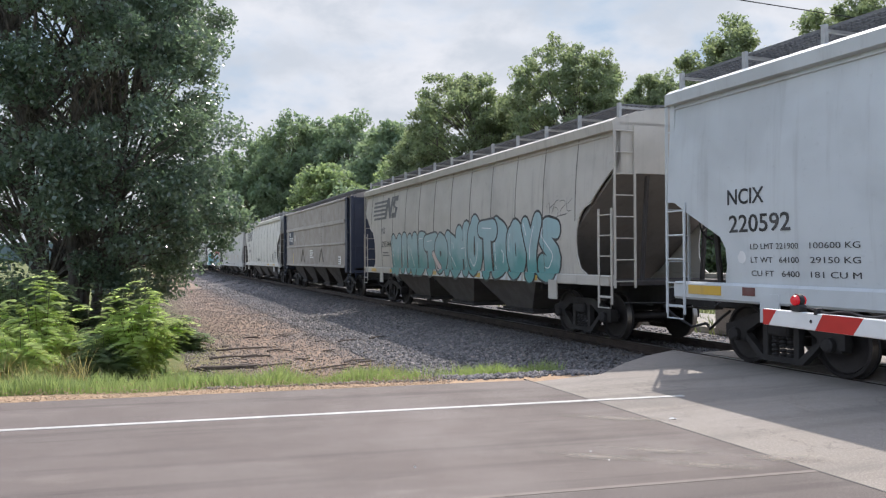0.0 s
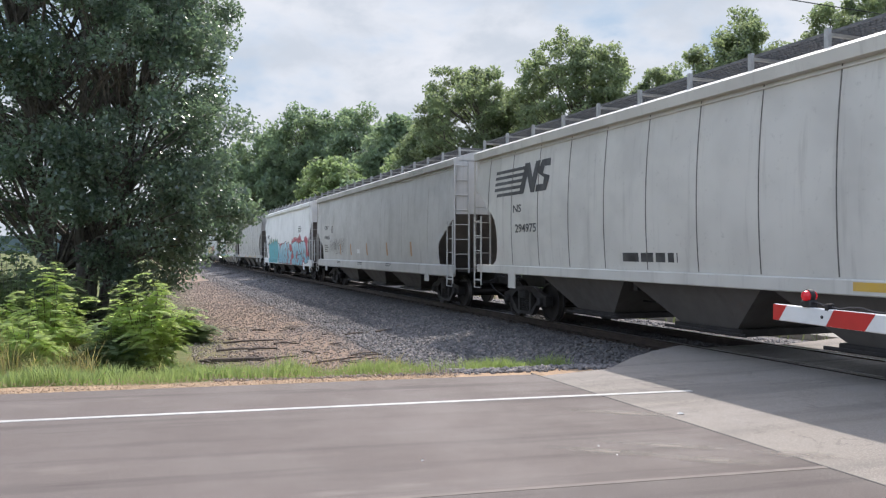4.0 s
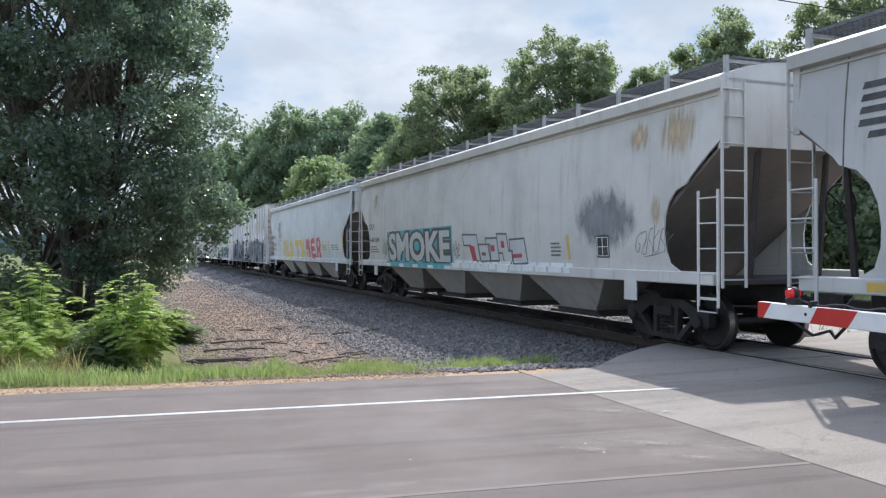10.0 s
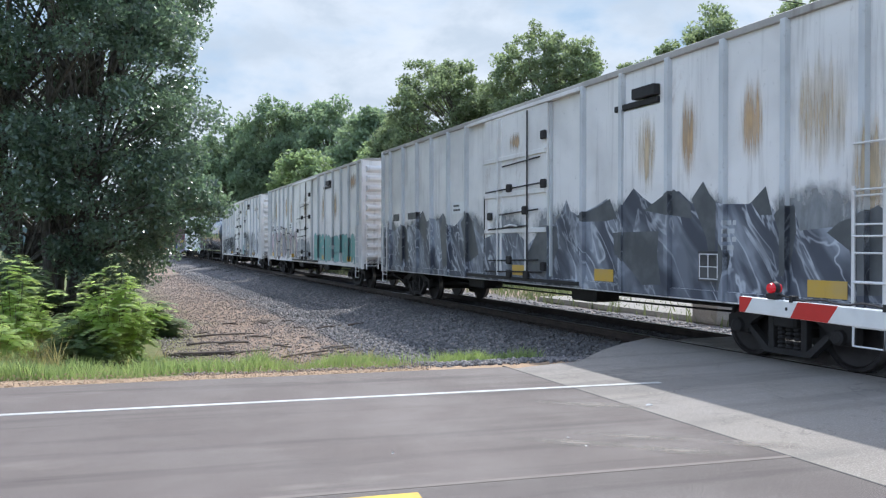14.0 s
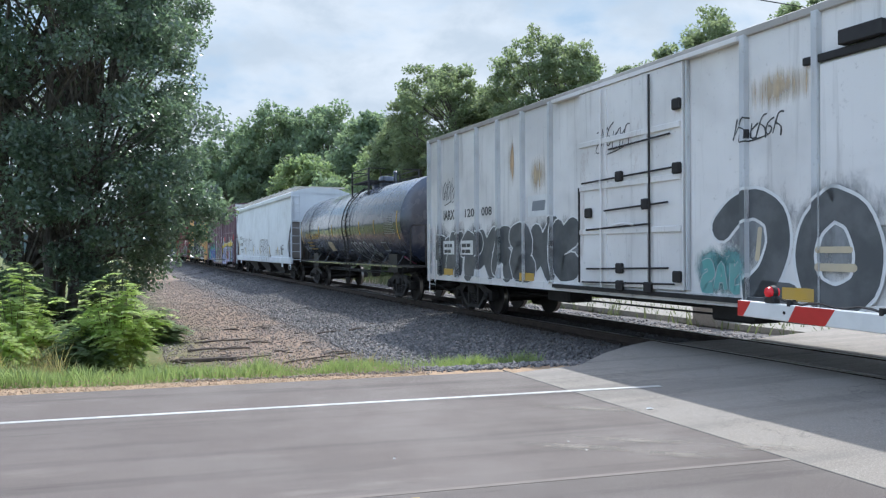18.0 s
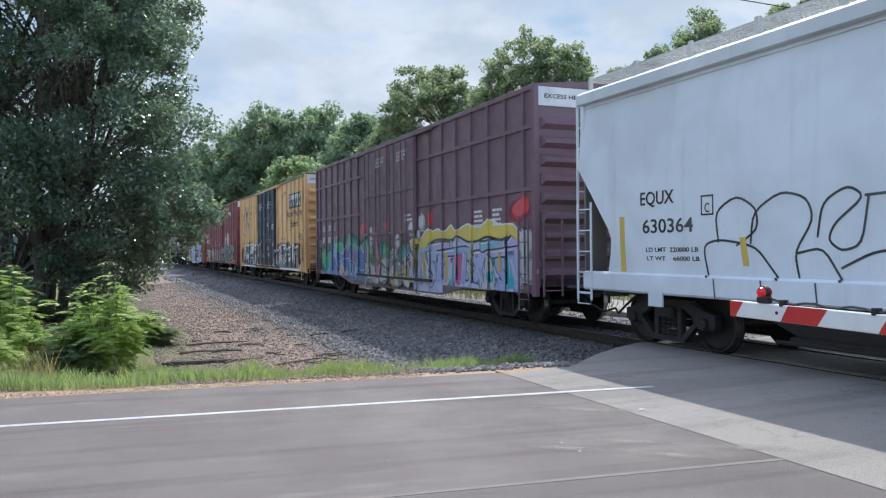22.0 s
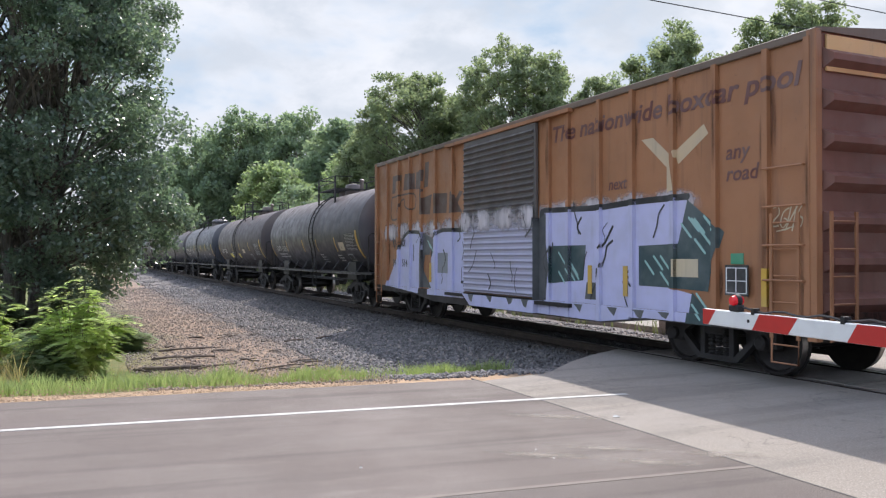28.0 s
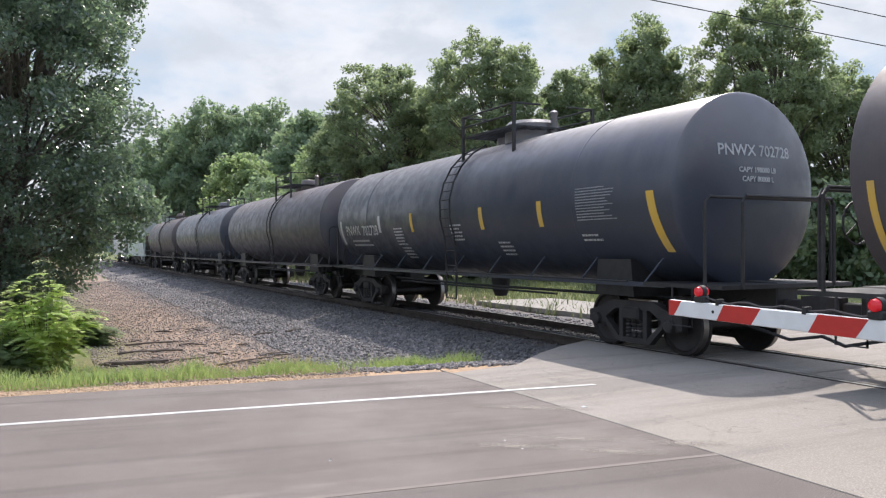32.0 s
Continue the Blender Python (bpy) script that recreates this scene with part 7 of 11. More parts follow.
def foil_paint():
    """Airbrushed crumpled folds, dark slate with pale swept lights."""
    m = Mat("airbrushed_slate_folds")
    turn = m.n.new("ShaderNodeMapping")
    turn.inputs["Rotation"].default_value = (0, radians(32), 0)
    m.l.new(m.co, turn.inputs["Vector"])
    k = m.n.new("ShaderNodeMapping")
    k.inputs["Scale"].default_value = (1.5, 1.0, 0.55)
    m.l.new(turn.outputs[0], k.inputs["Vector"])
    n1 = m.noise(1.0, 3, 0.5, k.outputs[0], 0.9)
    n2 = m.noise(1.5, 3, 0.5, k.outputs[0], 0.8)
    col = m.mix(m.ramp(n1, 0.40, 0.62), (0.070, 0.077, 0.100), (0.30, 0.32, 0.36))
    fold = m.math("ABSOLUTE", m.math("SUBTRACT", n2, 0.5), 0)
    col = m.mix(m.ramp(fold, 0.0, 0.035, 0.8, 0.0), col, (0.58, 0.60, 0.64))
    dim = m.ramp(m.noise(0.8, 4, 0.6), 0.42, 0.60)
    return m.done(m.mix(m.math("MULTIPLY", dim, 0.55), col, (0.045, 0.05, 0.065)), 0.5)


FOIL = foil_paint()
DIRT_MIST = soft_spray("grime_run", (0.13, 0.10, 0.085), 0.4, 1.6, streak=True)
RUST_RUN = soft_spray("rust_run", (0.17, 0.075, 0.04), 0.3, 1.5, streak=True)
RIBBROWN = paint("red_brown_end_paint", (0.20, 0.085, 0.062), 0.9, (0.09, 0.055, 0.045), 0.5)


def make_train():
    make_cars_one()
    make_cars_two()
    make_cars_three()
    make_cars_four()
    lay_on_sides()


def class_box(car, x, z, y, mat, text="C", s=0.26):
    """A small framed letter."""
    g = Geo()
    for a, b, c, d in ((0, 1, 0, .08), (0, 1, .92, 1), (0, .08, 0, 1), (.92, 1, 0, 1)):
        g.box(x + a * s, x + b * s, y - .004, y, z + c * s * 1.15, z + d * s * 1.15)
    part("class_frame", g, mat, car, smooth=0)
    words(car, text, x + s * .3, x + s * .7, z + s * .15, z + s * .7, y, mat)


def make_cars_one():
    car, e = hopper("blue-grey covered hopper car with black numbering", 8.30, -10.84, "", GREY_E, (1.6, 1.3), 4.25, 1.22, bays=3, deep=0.08, style="step")
    y = -1.502
    words(car, "NCIX", 1.43 - e, 2.16 - e, 2.40, 2.63, y, BLACKP)
    words(car, "220592", 1.46 - e, 2.64 - e, 1.99, 2.25, y, BLACKP)
    for i, (p, q) in enumerate((("LD LMT 221900", "100600 KG"), ("LT WT   64100", "29150 KG"), ("CU FT   6400", "181 CU M"))):
        words(car, p, 1.88 - e, 2.76 - e, 1.745 - .19 * i, 1.825 - .19 * i, y, BLACKP, 0, 0)
        words(car, q, 2.95 - e, 3.73 - e, 1.745 - .19 * i, 1.825 - .19 * i, y, BLACKP, 0, 0)
    blob(car, 1.70 - e, 1.63, .08, .09, y, WHITEP, 5, .1)
    marker(car, YELLOWP, .55 - e, 1.06, 1.20, -1.552, .75)
    part("small_sign", Geo().box(1.75 - e, 2.0 - e, -1.558, -1.552, 1.08, 1.20), OXBLOOD, car)
    car, e = hopper("tan-grey covered hopper with large teal graffiti letters", -12.44, -29.62, "", GREY_A, (2.9, 1.6), 4.10, 1.27, seams=13, seam_mat=SEAM)
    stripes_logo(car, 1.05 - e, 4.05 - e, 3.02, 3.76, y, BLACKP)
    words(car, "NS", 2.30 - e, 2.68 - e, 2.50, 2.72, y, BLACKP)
    words(car, "295144", 2.30 - e, 3.38 - e, 2.02, 2.24, y, BLACKP)
    bars(car, WEAK_BLACK, 2.35 - e, 1.85, .9, 2, y, .05, .05)
    graffiti(car, 3.55 - e, 9.5 - e, 1.10, 2.45, y, 6, TEAL2, BLACKP, 21, WHITEP, None, 1, .05, fat=.10, text="WINSTOR")
    graffiti(car, 9.5 - e, 15.1 - e, 1.10, 2.60, y, 6, TEAL2, BLACKP, 22, WHITEP, None, 1, .05, fat=.10, text="HOTBOYS")
    strokes(car, [([(7.6 - e, 1.75), (7.85 - e, 1.5), (8.1 - e, 1.35)], .12)], y - .009, BLACKP, "graffiti_outline")
    strokes(car, [([(7.6 - e, 1.75), (7.85 - e, 1.5), (8.1 - e, 1.35)], .095)], y - .010, PALEPINK, "graffiti_tongue")
    for i in range(14):
        a = 3.7 + .82 * i
        poly(car, [(a - e, 1.11), (a + (.7 if i % 3 else .5) - e, 1.11), (a + (.75 if i % 3 else .55) - e, 1.28), (a + .04 - e, 1.28)], -1.5535, PALEICE, "graffiti_sill")
    for x in (1.0, 3.3, 5.2, 7.3, 10.5, 13.6):
        marker(car, YELLOWP, x - e, 1.14, 1.25, -1.552, .62)
    scrawl(car, 14.6 - e, 15.7 - e, 2.5, 2.9, y, WEAK_BLACK, 5, 3, .010)
    band_car()
    car, e = hopper("light grey covered hopper with stained weld seams", -49.47, -66.61, "", GREY_B, (1.56, 1.3), 4.15, 1.27, seams=13, seam_mat=SEAM)
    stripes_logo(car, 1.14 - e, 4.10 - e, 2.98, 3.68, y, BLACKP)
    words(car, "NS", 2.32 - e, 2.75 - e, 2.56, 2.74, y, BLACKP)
    words(car, "294975", 2.43 - e, 3.5 - e, 2.08, 2.28, y, BLACKP)
    words(car, "HC117", 15.0 - e, 15.55 - e, 1.64, 1.75, y, BLACKP)
    bars(car, BLACKP, 14.95 - e, 2.12, .65, 4, y, .045, .045)
    panel_box(car, 13.83 - e, 1.52, y, .38)
    bars(car, BLACKP, 6.9 - e, 1.62, 1.7, 1, y, .16, .1, seed=6)
    for x in (12.0, 14.35):
        marker(car, YELLOWP, x - e, 1.16, 1.27, -1.552, .8)


def band_car():
    """A covered car with level side bands and deep navy end bays."""
    car, mid, e = start_car("covered_hopper", "brown-grey banded covered car with deep navy end bays", "freight car", -31.9, -48.35)
    eave, sill = 4.22, 1.22
    x0, x1 = 1.32 - e, 15.4 - e
    for sg in (-1, 1):
        part("side_sheet", Geo().box(x0, x1, min(sg * 1.46, sg * 1.5), max(sg * 1.46, sg * 1.5), sill, eave), BAND, car)
        for z, w in ((sill + 0.05, 0.10), (2.27, 0.09), (3.22, 0.16), (eave - 0.06, 0.08)):
            part("side_band", Geo().box(x0, x1, min(sg * 1.49, sg * 1.55), max(sg * 1.49, sg * 1.55), z - w / 2, z + w / 2, 0.012), BANDRIB, car)
        a, b = ((-e + .12, x0 + .3) if sg < 0 else (x1 - .3, e - .12))
        part("end_bay", Geo().box(a, b, -1.36, 1.36, sill, eave - .05), NAVY, car)
        for sy in (-1, 1):
            for x in ((x0 - .14, x0), (-e, -e + .2)) if sg < 0 else ((x1, x1 + .3), (e - .2, e)):
                part("corner_post", Geo().box(x[0], x[1], min(sy * 1.38, sy * 1.5), max(sy * 1.38, sy * 1.5), sill - .2, eave), NAVY, car)
        ladder(car, NAVY, sg * (e + .02), -1.1, sill - .4, eave, .42, axis="y")
        ladder(car, NAVY, sg * (e - .45), -1.47, sill - .4, sill + 1.6, .4)
        part("end_platform", Geo().box(min(sg * (e - .9), sg * e), max(sg * (e - .9), sg * e), -1.4, 1.4, sill - .2, sill - .1), NAVY, car)
        sill_step(car, NAVY, sg * (e - .45), -1.47, sill - .15)
    part("roof", Geo().prism([(-1.5, eave), (-.9, eave + .2), (0, eave + .28), (.9, eave + .2), (1.5, eave), (1.4, eave - .05), (-1.4, eave - .05)], -e + .1, e - .1), BAND, car)
    for y0 in (-1.2, .5):
        grating(car, -e + .2, e - .2, y0, y0 + .65, eave + .30, GRATE)
    for i in range(4):
        cx = -4.2 + 2.8 * i
        g = Geo().add([(cx - 1.35, -1.36, sill), (cx + 1.35, -1.36, sill), (cx + 1.35, 1.36, sill), (cx - 1.35, 1.36, sill), (cx - .5, -.95, .45), (cx + .5, -.95, .45), (cx + .5, .95, .45), (cx - .5, .95, .45)], [(0, 1, 2, 3), (4, 5, 6, 7), (0, 1, 5, 4), (1, 2, 6, 5), (2, 3, 7, 6), (3, 0, 4, 7)])
        k = part("discharge_chute", g, GRIME_SHADE, car)
        part("gate", Geo().box(cx - .6, cx + .6, -1.0, 1.0, .32, .45, .01), CAST, k)
    for x in (6.15, 10.75):
        g = Geo()
        for i in range(14):
            if i not in (4, 5, 6):
                g.box(x - e - .05, x - e + .05, -1.508, -1.5, 2.42 + .12 * i, 2.46 + .12 * i)
        tagged(part("rivets", g, SEAM, car, smooth=0), kind="stuff")
        for d in (-.45, .45):
            part("side_gusset", Geo().tube([(x - e, -1.51, 2.1), (x - e + d, -1.51, 1.45)], .02, 4), SEAM, car)
    y = -1.502
    part("number_plate_field", Geo().box(2.02 - e, 3.38 - e, y - .003, y, 2.40, 3.16), NAVY, car)
    words(car, "NS", 2.16 - e, 2.48 - e, 2.88, 3.07, y - .004, WHITEP)
    words(car, "270627", 2.16 - e, 3.20 - e, 2.58, 2.80, y - .004, WHITEP)
    class_box(car, 3.72 - e, 2.60, y, WHITEP)
    part("white_notice", Geo().box(14.2 - e, 14.66 - e, y - .004, y, 1.36, 1.72), WHITEP, car)
    bars(car, BLACKP, 14.25 - e, 1.66, .36, 3, y - .005, .05, .05)
    bars(car, WHITEP, 7.99 - e, 2.04, .85, 4, y, .06, .05, seed=4)
    scrawl(car, 9.1 - e, 10.2 - e, 1.36, 1.98, y, WEAK_BLACK, 5, 3, .012)
    marker(car, GOLD, 3.3 - e, 1.3, 1.9, y, .1)
    underframe(car, e, STEEL)
    running_gear(car, mid, e, 2.0, 0.56, 1.1)


def make_cars_two():
    y = -1.502
    car, e = hopper("grey covered hopper with dark scrawled tag", -68.17, -87.35, "", GREY_C, (1.37, 1.56), 4.20, 1.22, bays=3, deep=0.14, style="step")
    words(car, "CBFX", 1.74 - e, 2.59 - e, 2.65, 2.85, y, BLACKP)
    words(car, "470625", 1.79 - e, 2.91 - e, 2.20, 2.38, y, BLACKP)
    class_box(car, 3.3 - e, 2.5, y, BLACKP)
    bars(car, WEAK_BLACK, 1.8 - e, 1.95, .9, 4, y, .05, .05)
    scrawl(car, 3.0 - e, 5.8 - e, 1.55, 2.25, y, WEAK_BLACK, 14, 11, .015)
    for x in (5.05, 6.98, 9.6, 12.4, 15.2):
        marker(car, RUST, x - e, 1.48, 1.95, y, .16, -.06)
    for x in (1.6, 5.3, 9.4):
        bars(car, BLACKP, x + 3 - e, 1.2, .8, 2, -1.552, .03, .04, seed=int(x))
    part("white_notice", Geo().box(8.1 - e, 8.5 - e, y - .004, y, 1.55, 1.72), WHITEP, car)
    for x in (3.6, 6.2, 8.6, 11.6, 14.2, 16.9):
        part("dent_streak", Geo().plate([(x - e, 1.4), (x - e + .02, 1.4), (x - e + .05, 3.6), (x - e + .02, 3.6)], y - .003, y), DIRTY, car)

    car, e = hopper("white covered hopper with turquoise and blue graffiti", -88.72, -106.65, "", WHITE_A, (1.95, 1.37), 4.18, 1.12, cage=True, deep=0.14, chute=GRIME_SHADE)
    words(car, "SHPX", 1.60 - e, 2.50 - e, 2.48, 2.76, y, BLACKP)
    words(car, "45088", 1.68 - e, 2.76 - e, 2.00, 2.24, y, BLACKP)
    class_box(car, 3.32 - e, 2.26, y, BLACKP)
    scrawl(car, 1.5 - e, 2.3 - e, 1.55, 2.05, y, BLACKP, 3, 3, .012)
    poly(car, [(2.3 - e, .92), (2.35 - e, 2.0), (4.0 - e, 2.3), (6.3 - e, 2.35), (6.4 - e, .92)], y - .002, TURQ, "graffiti_ground")
    graffiti(car, 2.4 - e, 6.4 - e, 1.0, 2.25, y - .004, 5, TURQ, BLACKP, 31, SKYBLUE, None, 1, .1, fat=.05, text="HBERB")
    for i in range(5):
        blob(car, 2.8 + .8 * i - e, 2.30, .26, .17, y - .001, DKGREEN, 40 + i)
    # crimson cloud, then pale blue letters that run down over the sill
    painted(car, [(5.78, 2.04), (7.01, 2.13), (9.86, 2.18), (11.32, 2.02), (11.72, 2.12), (13.22, 2.24), (13.69, 2.27), (14.79, 2.30), (15.04, 2.23), (16.05, 2.16), (16.25, 2.21), (16.59, 2.06), (16.70, 1.68), (16.92, 1.36), (16.85, 1.03), (15.03, 0.82), (5.77, 0.85)], e, y, CRIMSON, None, 0, .0, 1)
    for x, z in [(11.86, 2.25), (12.38, 2.29), (12.64, 2.33), (12.90, 2.33), (13.38, 2.32), (13.76, 2.28), (14.02, 2.35), (14.30, 2.47), (14.57, 2.35), (15.94, 2.30), (16.24, 2.32), (16.47, 2.25)]:
        mist(car, x - e, z - .08, .42, .3, y - .0006, RED_MIST)
        blob(car, x - e, z, .13, .15, y - .0008, CRIMSON, int(90 * x))
    for i, pts in enumerate((
            [(6.24, 2.14), (6.93, 2.16), (7.33, 1.74), (7.57, 2.04), (7.96, 2.07), (8.53, 1.27), (8.39, 0.88), (6.75, 0.90), (6.58, 1.31)],
            [(8.03, 2.10), (8.71, 2.12), (8.95, 1.73), (8.84, 1.34), (9.45, 1.32), (9.45, 0.88), (8.60, 0.87), (8.25, 1.47)],
            [(9.02, 2.14), (9.42, 2.25), (9.86, 2.12), (10.10, 1.72), (9.97, 1.36), (10.21, 1.28), (9.99, 0.88), (9.50, 0.88), (8.92, 1.41), (8.78, 1.86)],
            [(10.10, 2.14), (10.73, 2.17), (10.89, 1.72), (11.16, 1.60), (11.67, 1.66), (11.71, 1.55), (11.31, 1.38), (11.31, 0.87), (10.33, 0.87), (10.44, 1.31), (10.12, 1.78)],
            [(11.57, 2.07), (13.22, 2.24), (13.26, 1.90), (12.99, 1.26), (13.19, 1.16), (13.18, 0.84), (11.86, 0.84), (11.76, 1.17), (12.23, 1.29)],
            [(13.26, 2.12), (13.54, 2.19), (13.92, 2.05), (14.09, 1.70), (14.59, 1.47), (14.67, 1.26), (14.53, 1.03), (14.32, 0.83), (13.23, 0.85), (13.39, 1.27), (13.22, 1.70)],
            [(14.00, 2.11), (14.58, 2.12), (14.78, 1.74), (14.94, 1.24), (15.36, 1.19), (15.27, 0.87), (14.47, 0.84), (14.65, 1.12), (14.69, 1.48), (14.14, 1.70)],
            [(14.68, 2.18), (15.25, 2.17), (15.32, 1.86), (15.36, 1.28), (15.10, 1.23), (14.86, 1.69)],
            [(15.33, 2.17), (15.68, 2.22), (16.00, 2.12), (16.20, 1.80), (16.07, 1.43), (16.25, 1.28), (16.79, 1.02), (16.14, 0.95), (15.75, 1.13), (15.64, 1.28), (15.40, 1.34), (15.35, 1.69)],
            [(16.42, 1.41), (16.94, 1.33), (16.85, 1.03), (16.58, 1.08)])):
        painted(car, pts, e, y, ICE, BLACKP, .024, .004 + .0012 * (i % 3))
    for pts in ([(9.42, 1.85), (9.58, 1.82), (9.58, 1.61), (9.38, 1.65)], [(13.57, 1.70), (13.80, 1.51), (13.61, 1.41), (13.53, 1.56)], [(13.55, 1.20), (13.94, 1.21), (13.79, 0.93), (13.62, 0.99)], [(15.62, 1.79), (15.76, 1.73), (15.73, 1.53), (15.56, 1.48)], [(14.78, 1.74), (14.98, 1.56), (15.01, 1.27), (14.90, 1.28)], [(10.45, 1.81), (10.58, 1.82), (10.63, 1.69), (10.47, 1.67)]):
        painted(car, pts, e, y, CRIMSON, BLACKP, .022, .0095, 1)
    for pts in ([(11.91, 2.02), (12.05, 1.71), (12.33, 1.32)], [(12.51, 2.14), (12.72, 1.71), (12.93, 1.27)], [(13.42, 1.40), (14.01, 1.43), (14.65, 1.47)], [(12.63, 1.20), (12.59, 0.84)], [(6.94, 1.21), (7.17, 0.90)], [(7.64, 1.26), (7.80, 0.89)], [(9.73, 1.24), (9.85, 0.91)], [(10.56, 1.25), (10.69, 0.88)], [(15.07, 1.14), (14.91, 0.87)], [(14.66, 1.12), (14.72, 0.85)], [(15.78, 1.29), (15.94, 1.01)], [(7.01, 2.01), (7.30, 1.53)]):
        strokes(car, [([(a - e, b) for a, b in pts], .024)], y, BLACKP, "graffiti_stroke", .010)
    poly(car, [(2.4 - e, .86), (2.4 - e, 1.14), (6.3 - e, 1.14), (6.3 - e, .86)], -1.5535, TURQ, "graffiti_sill")
    for i in range(5):
        x = 2.8 + .82 * i
        strokes(car, [([(x - e, 1.13), (x + (.12 if i % 3 else -.1) - e, .88)], .022)], -1.5535, BLACKP, "graffiti_stroke")
    bars(car, BLACKP, 13.8 - e, 3.05, 1.0, 4, y, .045, .05)

    car, e = hopper("grey covered hopper with dark weld seams", -108.6, -125.34, "", GREY_C, (1.34, 1.95), 4.15, 1.27, seams=12, seam_mat=SEAM)
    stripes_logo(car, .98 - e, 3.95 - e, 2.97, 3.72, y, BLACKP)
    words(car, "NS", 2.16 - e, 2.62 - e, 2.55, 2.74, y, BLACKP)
    words(car, "296066", 2.22 - e, 3.35 - e, 2.07, 2.26, y, BLACKP)
    class_box(car, 4.2 - e, 2.26, y, BLACKP, s=.22)
    bars(car, WEAK_BLACK, 2.3 - e, 1.85, .9, 3, y, .045, .05)
    for x in (5.0, 7.8, 10.9, 13.2):
        bars(car, BLACKP, x - e, 1.55, .55, 3, y, .025, .04, seed=int(x))
    part("white_notice", Geo().box(8.5 - e, 8.75 - e, y - .004, y, 1.42, 1.58), WHITEP, car)
    panel_box(car, 12.3 - e, 1.5, y, .36)
    for x in (1.2, 6.6, 9.6, 13.0):
        marker(car, YELLOWP, x - e, 1.14, 1.25, -1.552, .75)

    car, e = hopper("warm white covered hopper with teal block graffiti", -126.68, -146.86, "", GREY_D, (1.37, 1.34), 4.17, 1.27, bays=4, chute=DIRTY)
    words(car, "TILX", 1.33 - e, 2.05 - e, 2.40, 2.60, y, BLACKP)
    words(car, "640104", 1.42 - e, 2.61 - e, 1.94, 2.11, y, BLACKP)
    bars(car, WEAK_BLACK, 1.5 - e, 1.8, 1.0, 3, y, .045, .045)
    scrawl(car, 2.95 - e, 3.5 - e, 1.4, 2.15, y, BLACKP, 3, 4, .010)
    poly(car, [(3.6 - e, 1.22), (3.55 - e, 2.28), (9.5 - e, 2.33), (9.5 - e, 1.22)], y - .002, TURQ, "graffiti_ground")
    words(car, "SMOKE", 3.62 - e, 9.42 - e, 1.26, 2.30, y - .003, BLACKP, 0, .035, "graffiti_outline")
    words(car, "SMOKE", 3.75 - e, 9.34 - e, 1.30, 2.22, y - .008, SILVER, 0, .010, "graffiti_letters")
    scrawl(car, 9.55 - e, 10.0 - e, 1.45, 1.95, y, BLACKP, 6, 3, .012)
    for i in range(13):
        a = 3.6 + .45 * i
        poly(car, [(a - e, 1.12), (a + .42 - e, 1.12), (a + .42 - e, 1.26), (a - e, 1.26)], -1.5535, TURQ if i % 3 else WHITEP, "graffiti_sill")
    tag = ([(10.23, 2.06), (11.17, 2.04), (11.34, 1.38), (10.88, 1.35), (10.78, 1.77), (10.32, 1.77)], [(11.27, 1.79), (11.85, 1.79), (11.94, 1.38), (11.38, 1.36)], [(11.72, 1.94), (12.37, 1.94), (12.47, 1.39), (11.99, 1.38), (11.94, 1.79), (11.74, 1.79)],
           [(12.35, 2.04), (12.89, 2.03), (12.99, 1.63), (13.15, 1.63), (13.17, 1.35), (12.73, 1.34), (12.65, 1.58), (12.44, 1.57)], [(13.04, 1.89), (13.8, 1.91), (13.93, 1.35), (13.21, 1.33), (13.18, 1.63), (13.07, 1.63)])
    for i, q in enumerate(tag):
        painted(car, q, e, y, SILVER, CHARCOAL, .024, .0012 * (i % 3))
        poly(car, [(q[-1][0] - e, 1.12), (q[2][0] - e, 1.12), (q[2][0] - .03 - e, 1.26), (q[-1][0] + .03 - e, 1.26)], -1.5535, WHITEP if i % 2 else PALEICE, "graffiti_sill")
    for i, q in enumerate(([(10.67, 1.78), (11.01, 1.75), (11.14, 1.37), (10.88, 1.37)], [(11.99, 1.77), (12.22, 1.77), (12.24, 1.62), (12.01, 1.61)], [(12.59, 1.87), (12.76, 1.86), (12.79, 1.7), (12.61, 1.7)], [(13.18, 1.55), (13.66, 1.57), (13.66, 1.48), (13.21, 1.46)], [(11.45, 1.59), (11.69, 1.59), (11.71, 1.51), (11.46, 1.51)])):
        painted(car, q, e, y, OXBLOOD if i == 4 else CRIMSON, None, .02, .006)
    mist(car, 17.0 - e, 2.2, 1.6, .9, y, GREY_MIST, "dirt_stain")
    bars(car, WHITEP, 9.6 - e, 1.38, 7.4, 1, y, .2, .1, seed=12)
    panel_box(car, 16.77 - e, 1.5, y, .42)
    bars(car, WEAK_BLACK, 15.0 - e, 1.8, .5, 4, y, .04, .04)
    marker(car, GOLD, 15.7 - e, 1.45, 1.95, y, .09, -.06)
    for i, (x, z, a, b) in enumerate(((18.1, 3.6, .35, .25), (19.1, 3.55, .45, .42), (18.6, 2.3, .14, .3), (2.1, 3.4, .2, .3))):
        mist(car, x - e, z, a * 1.4, b * 1.4, y, PALE_MIST, "rust_stain")
    scrawl(car, 18.0 - e, 19.0 - e, 1.55, 2.1, y, WEAK_BLACK, 9, 4, .008)

    car, e = hopper("pale grey covered hopper with yellow and red graffiti", -148.23, -168.31, "", GREY_E, (1.99, 1.37), 4.17, 1.27, bays=4, chute=DIRTY)
    words(car, "CAIX", 1.35 - e, 2.07 - e, 2.38, 2.58, y, BLACKP)
    words(car, "634217", 1.38 - e, 2.49 - e, 1.91, 2.11, y, BLACKP)
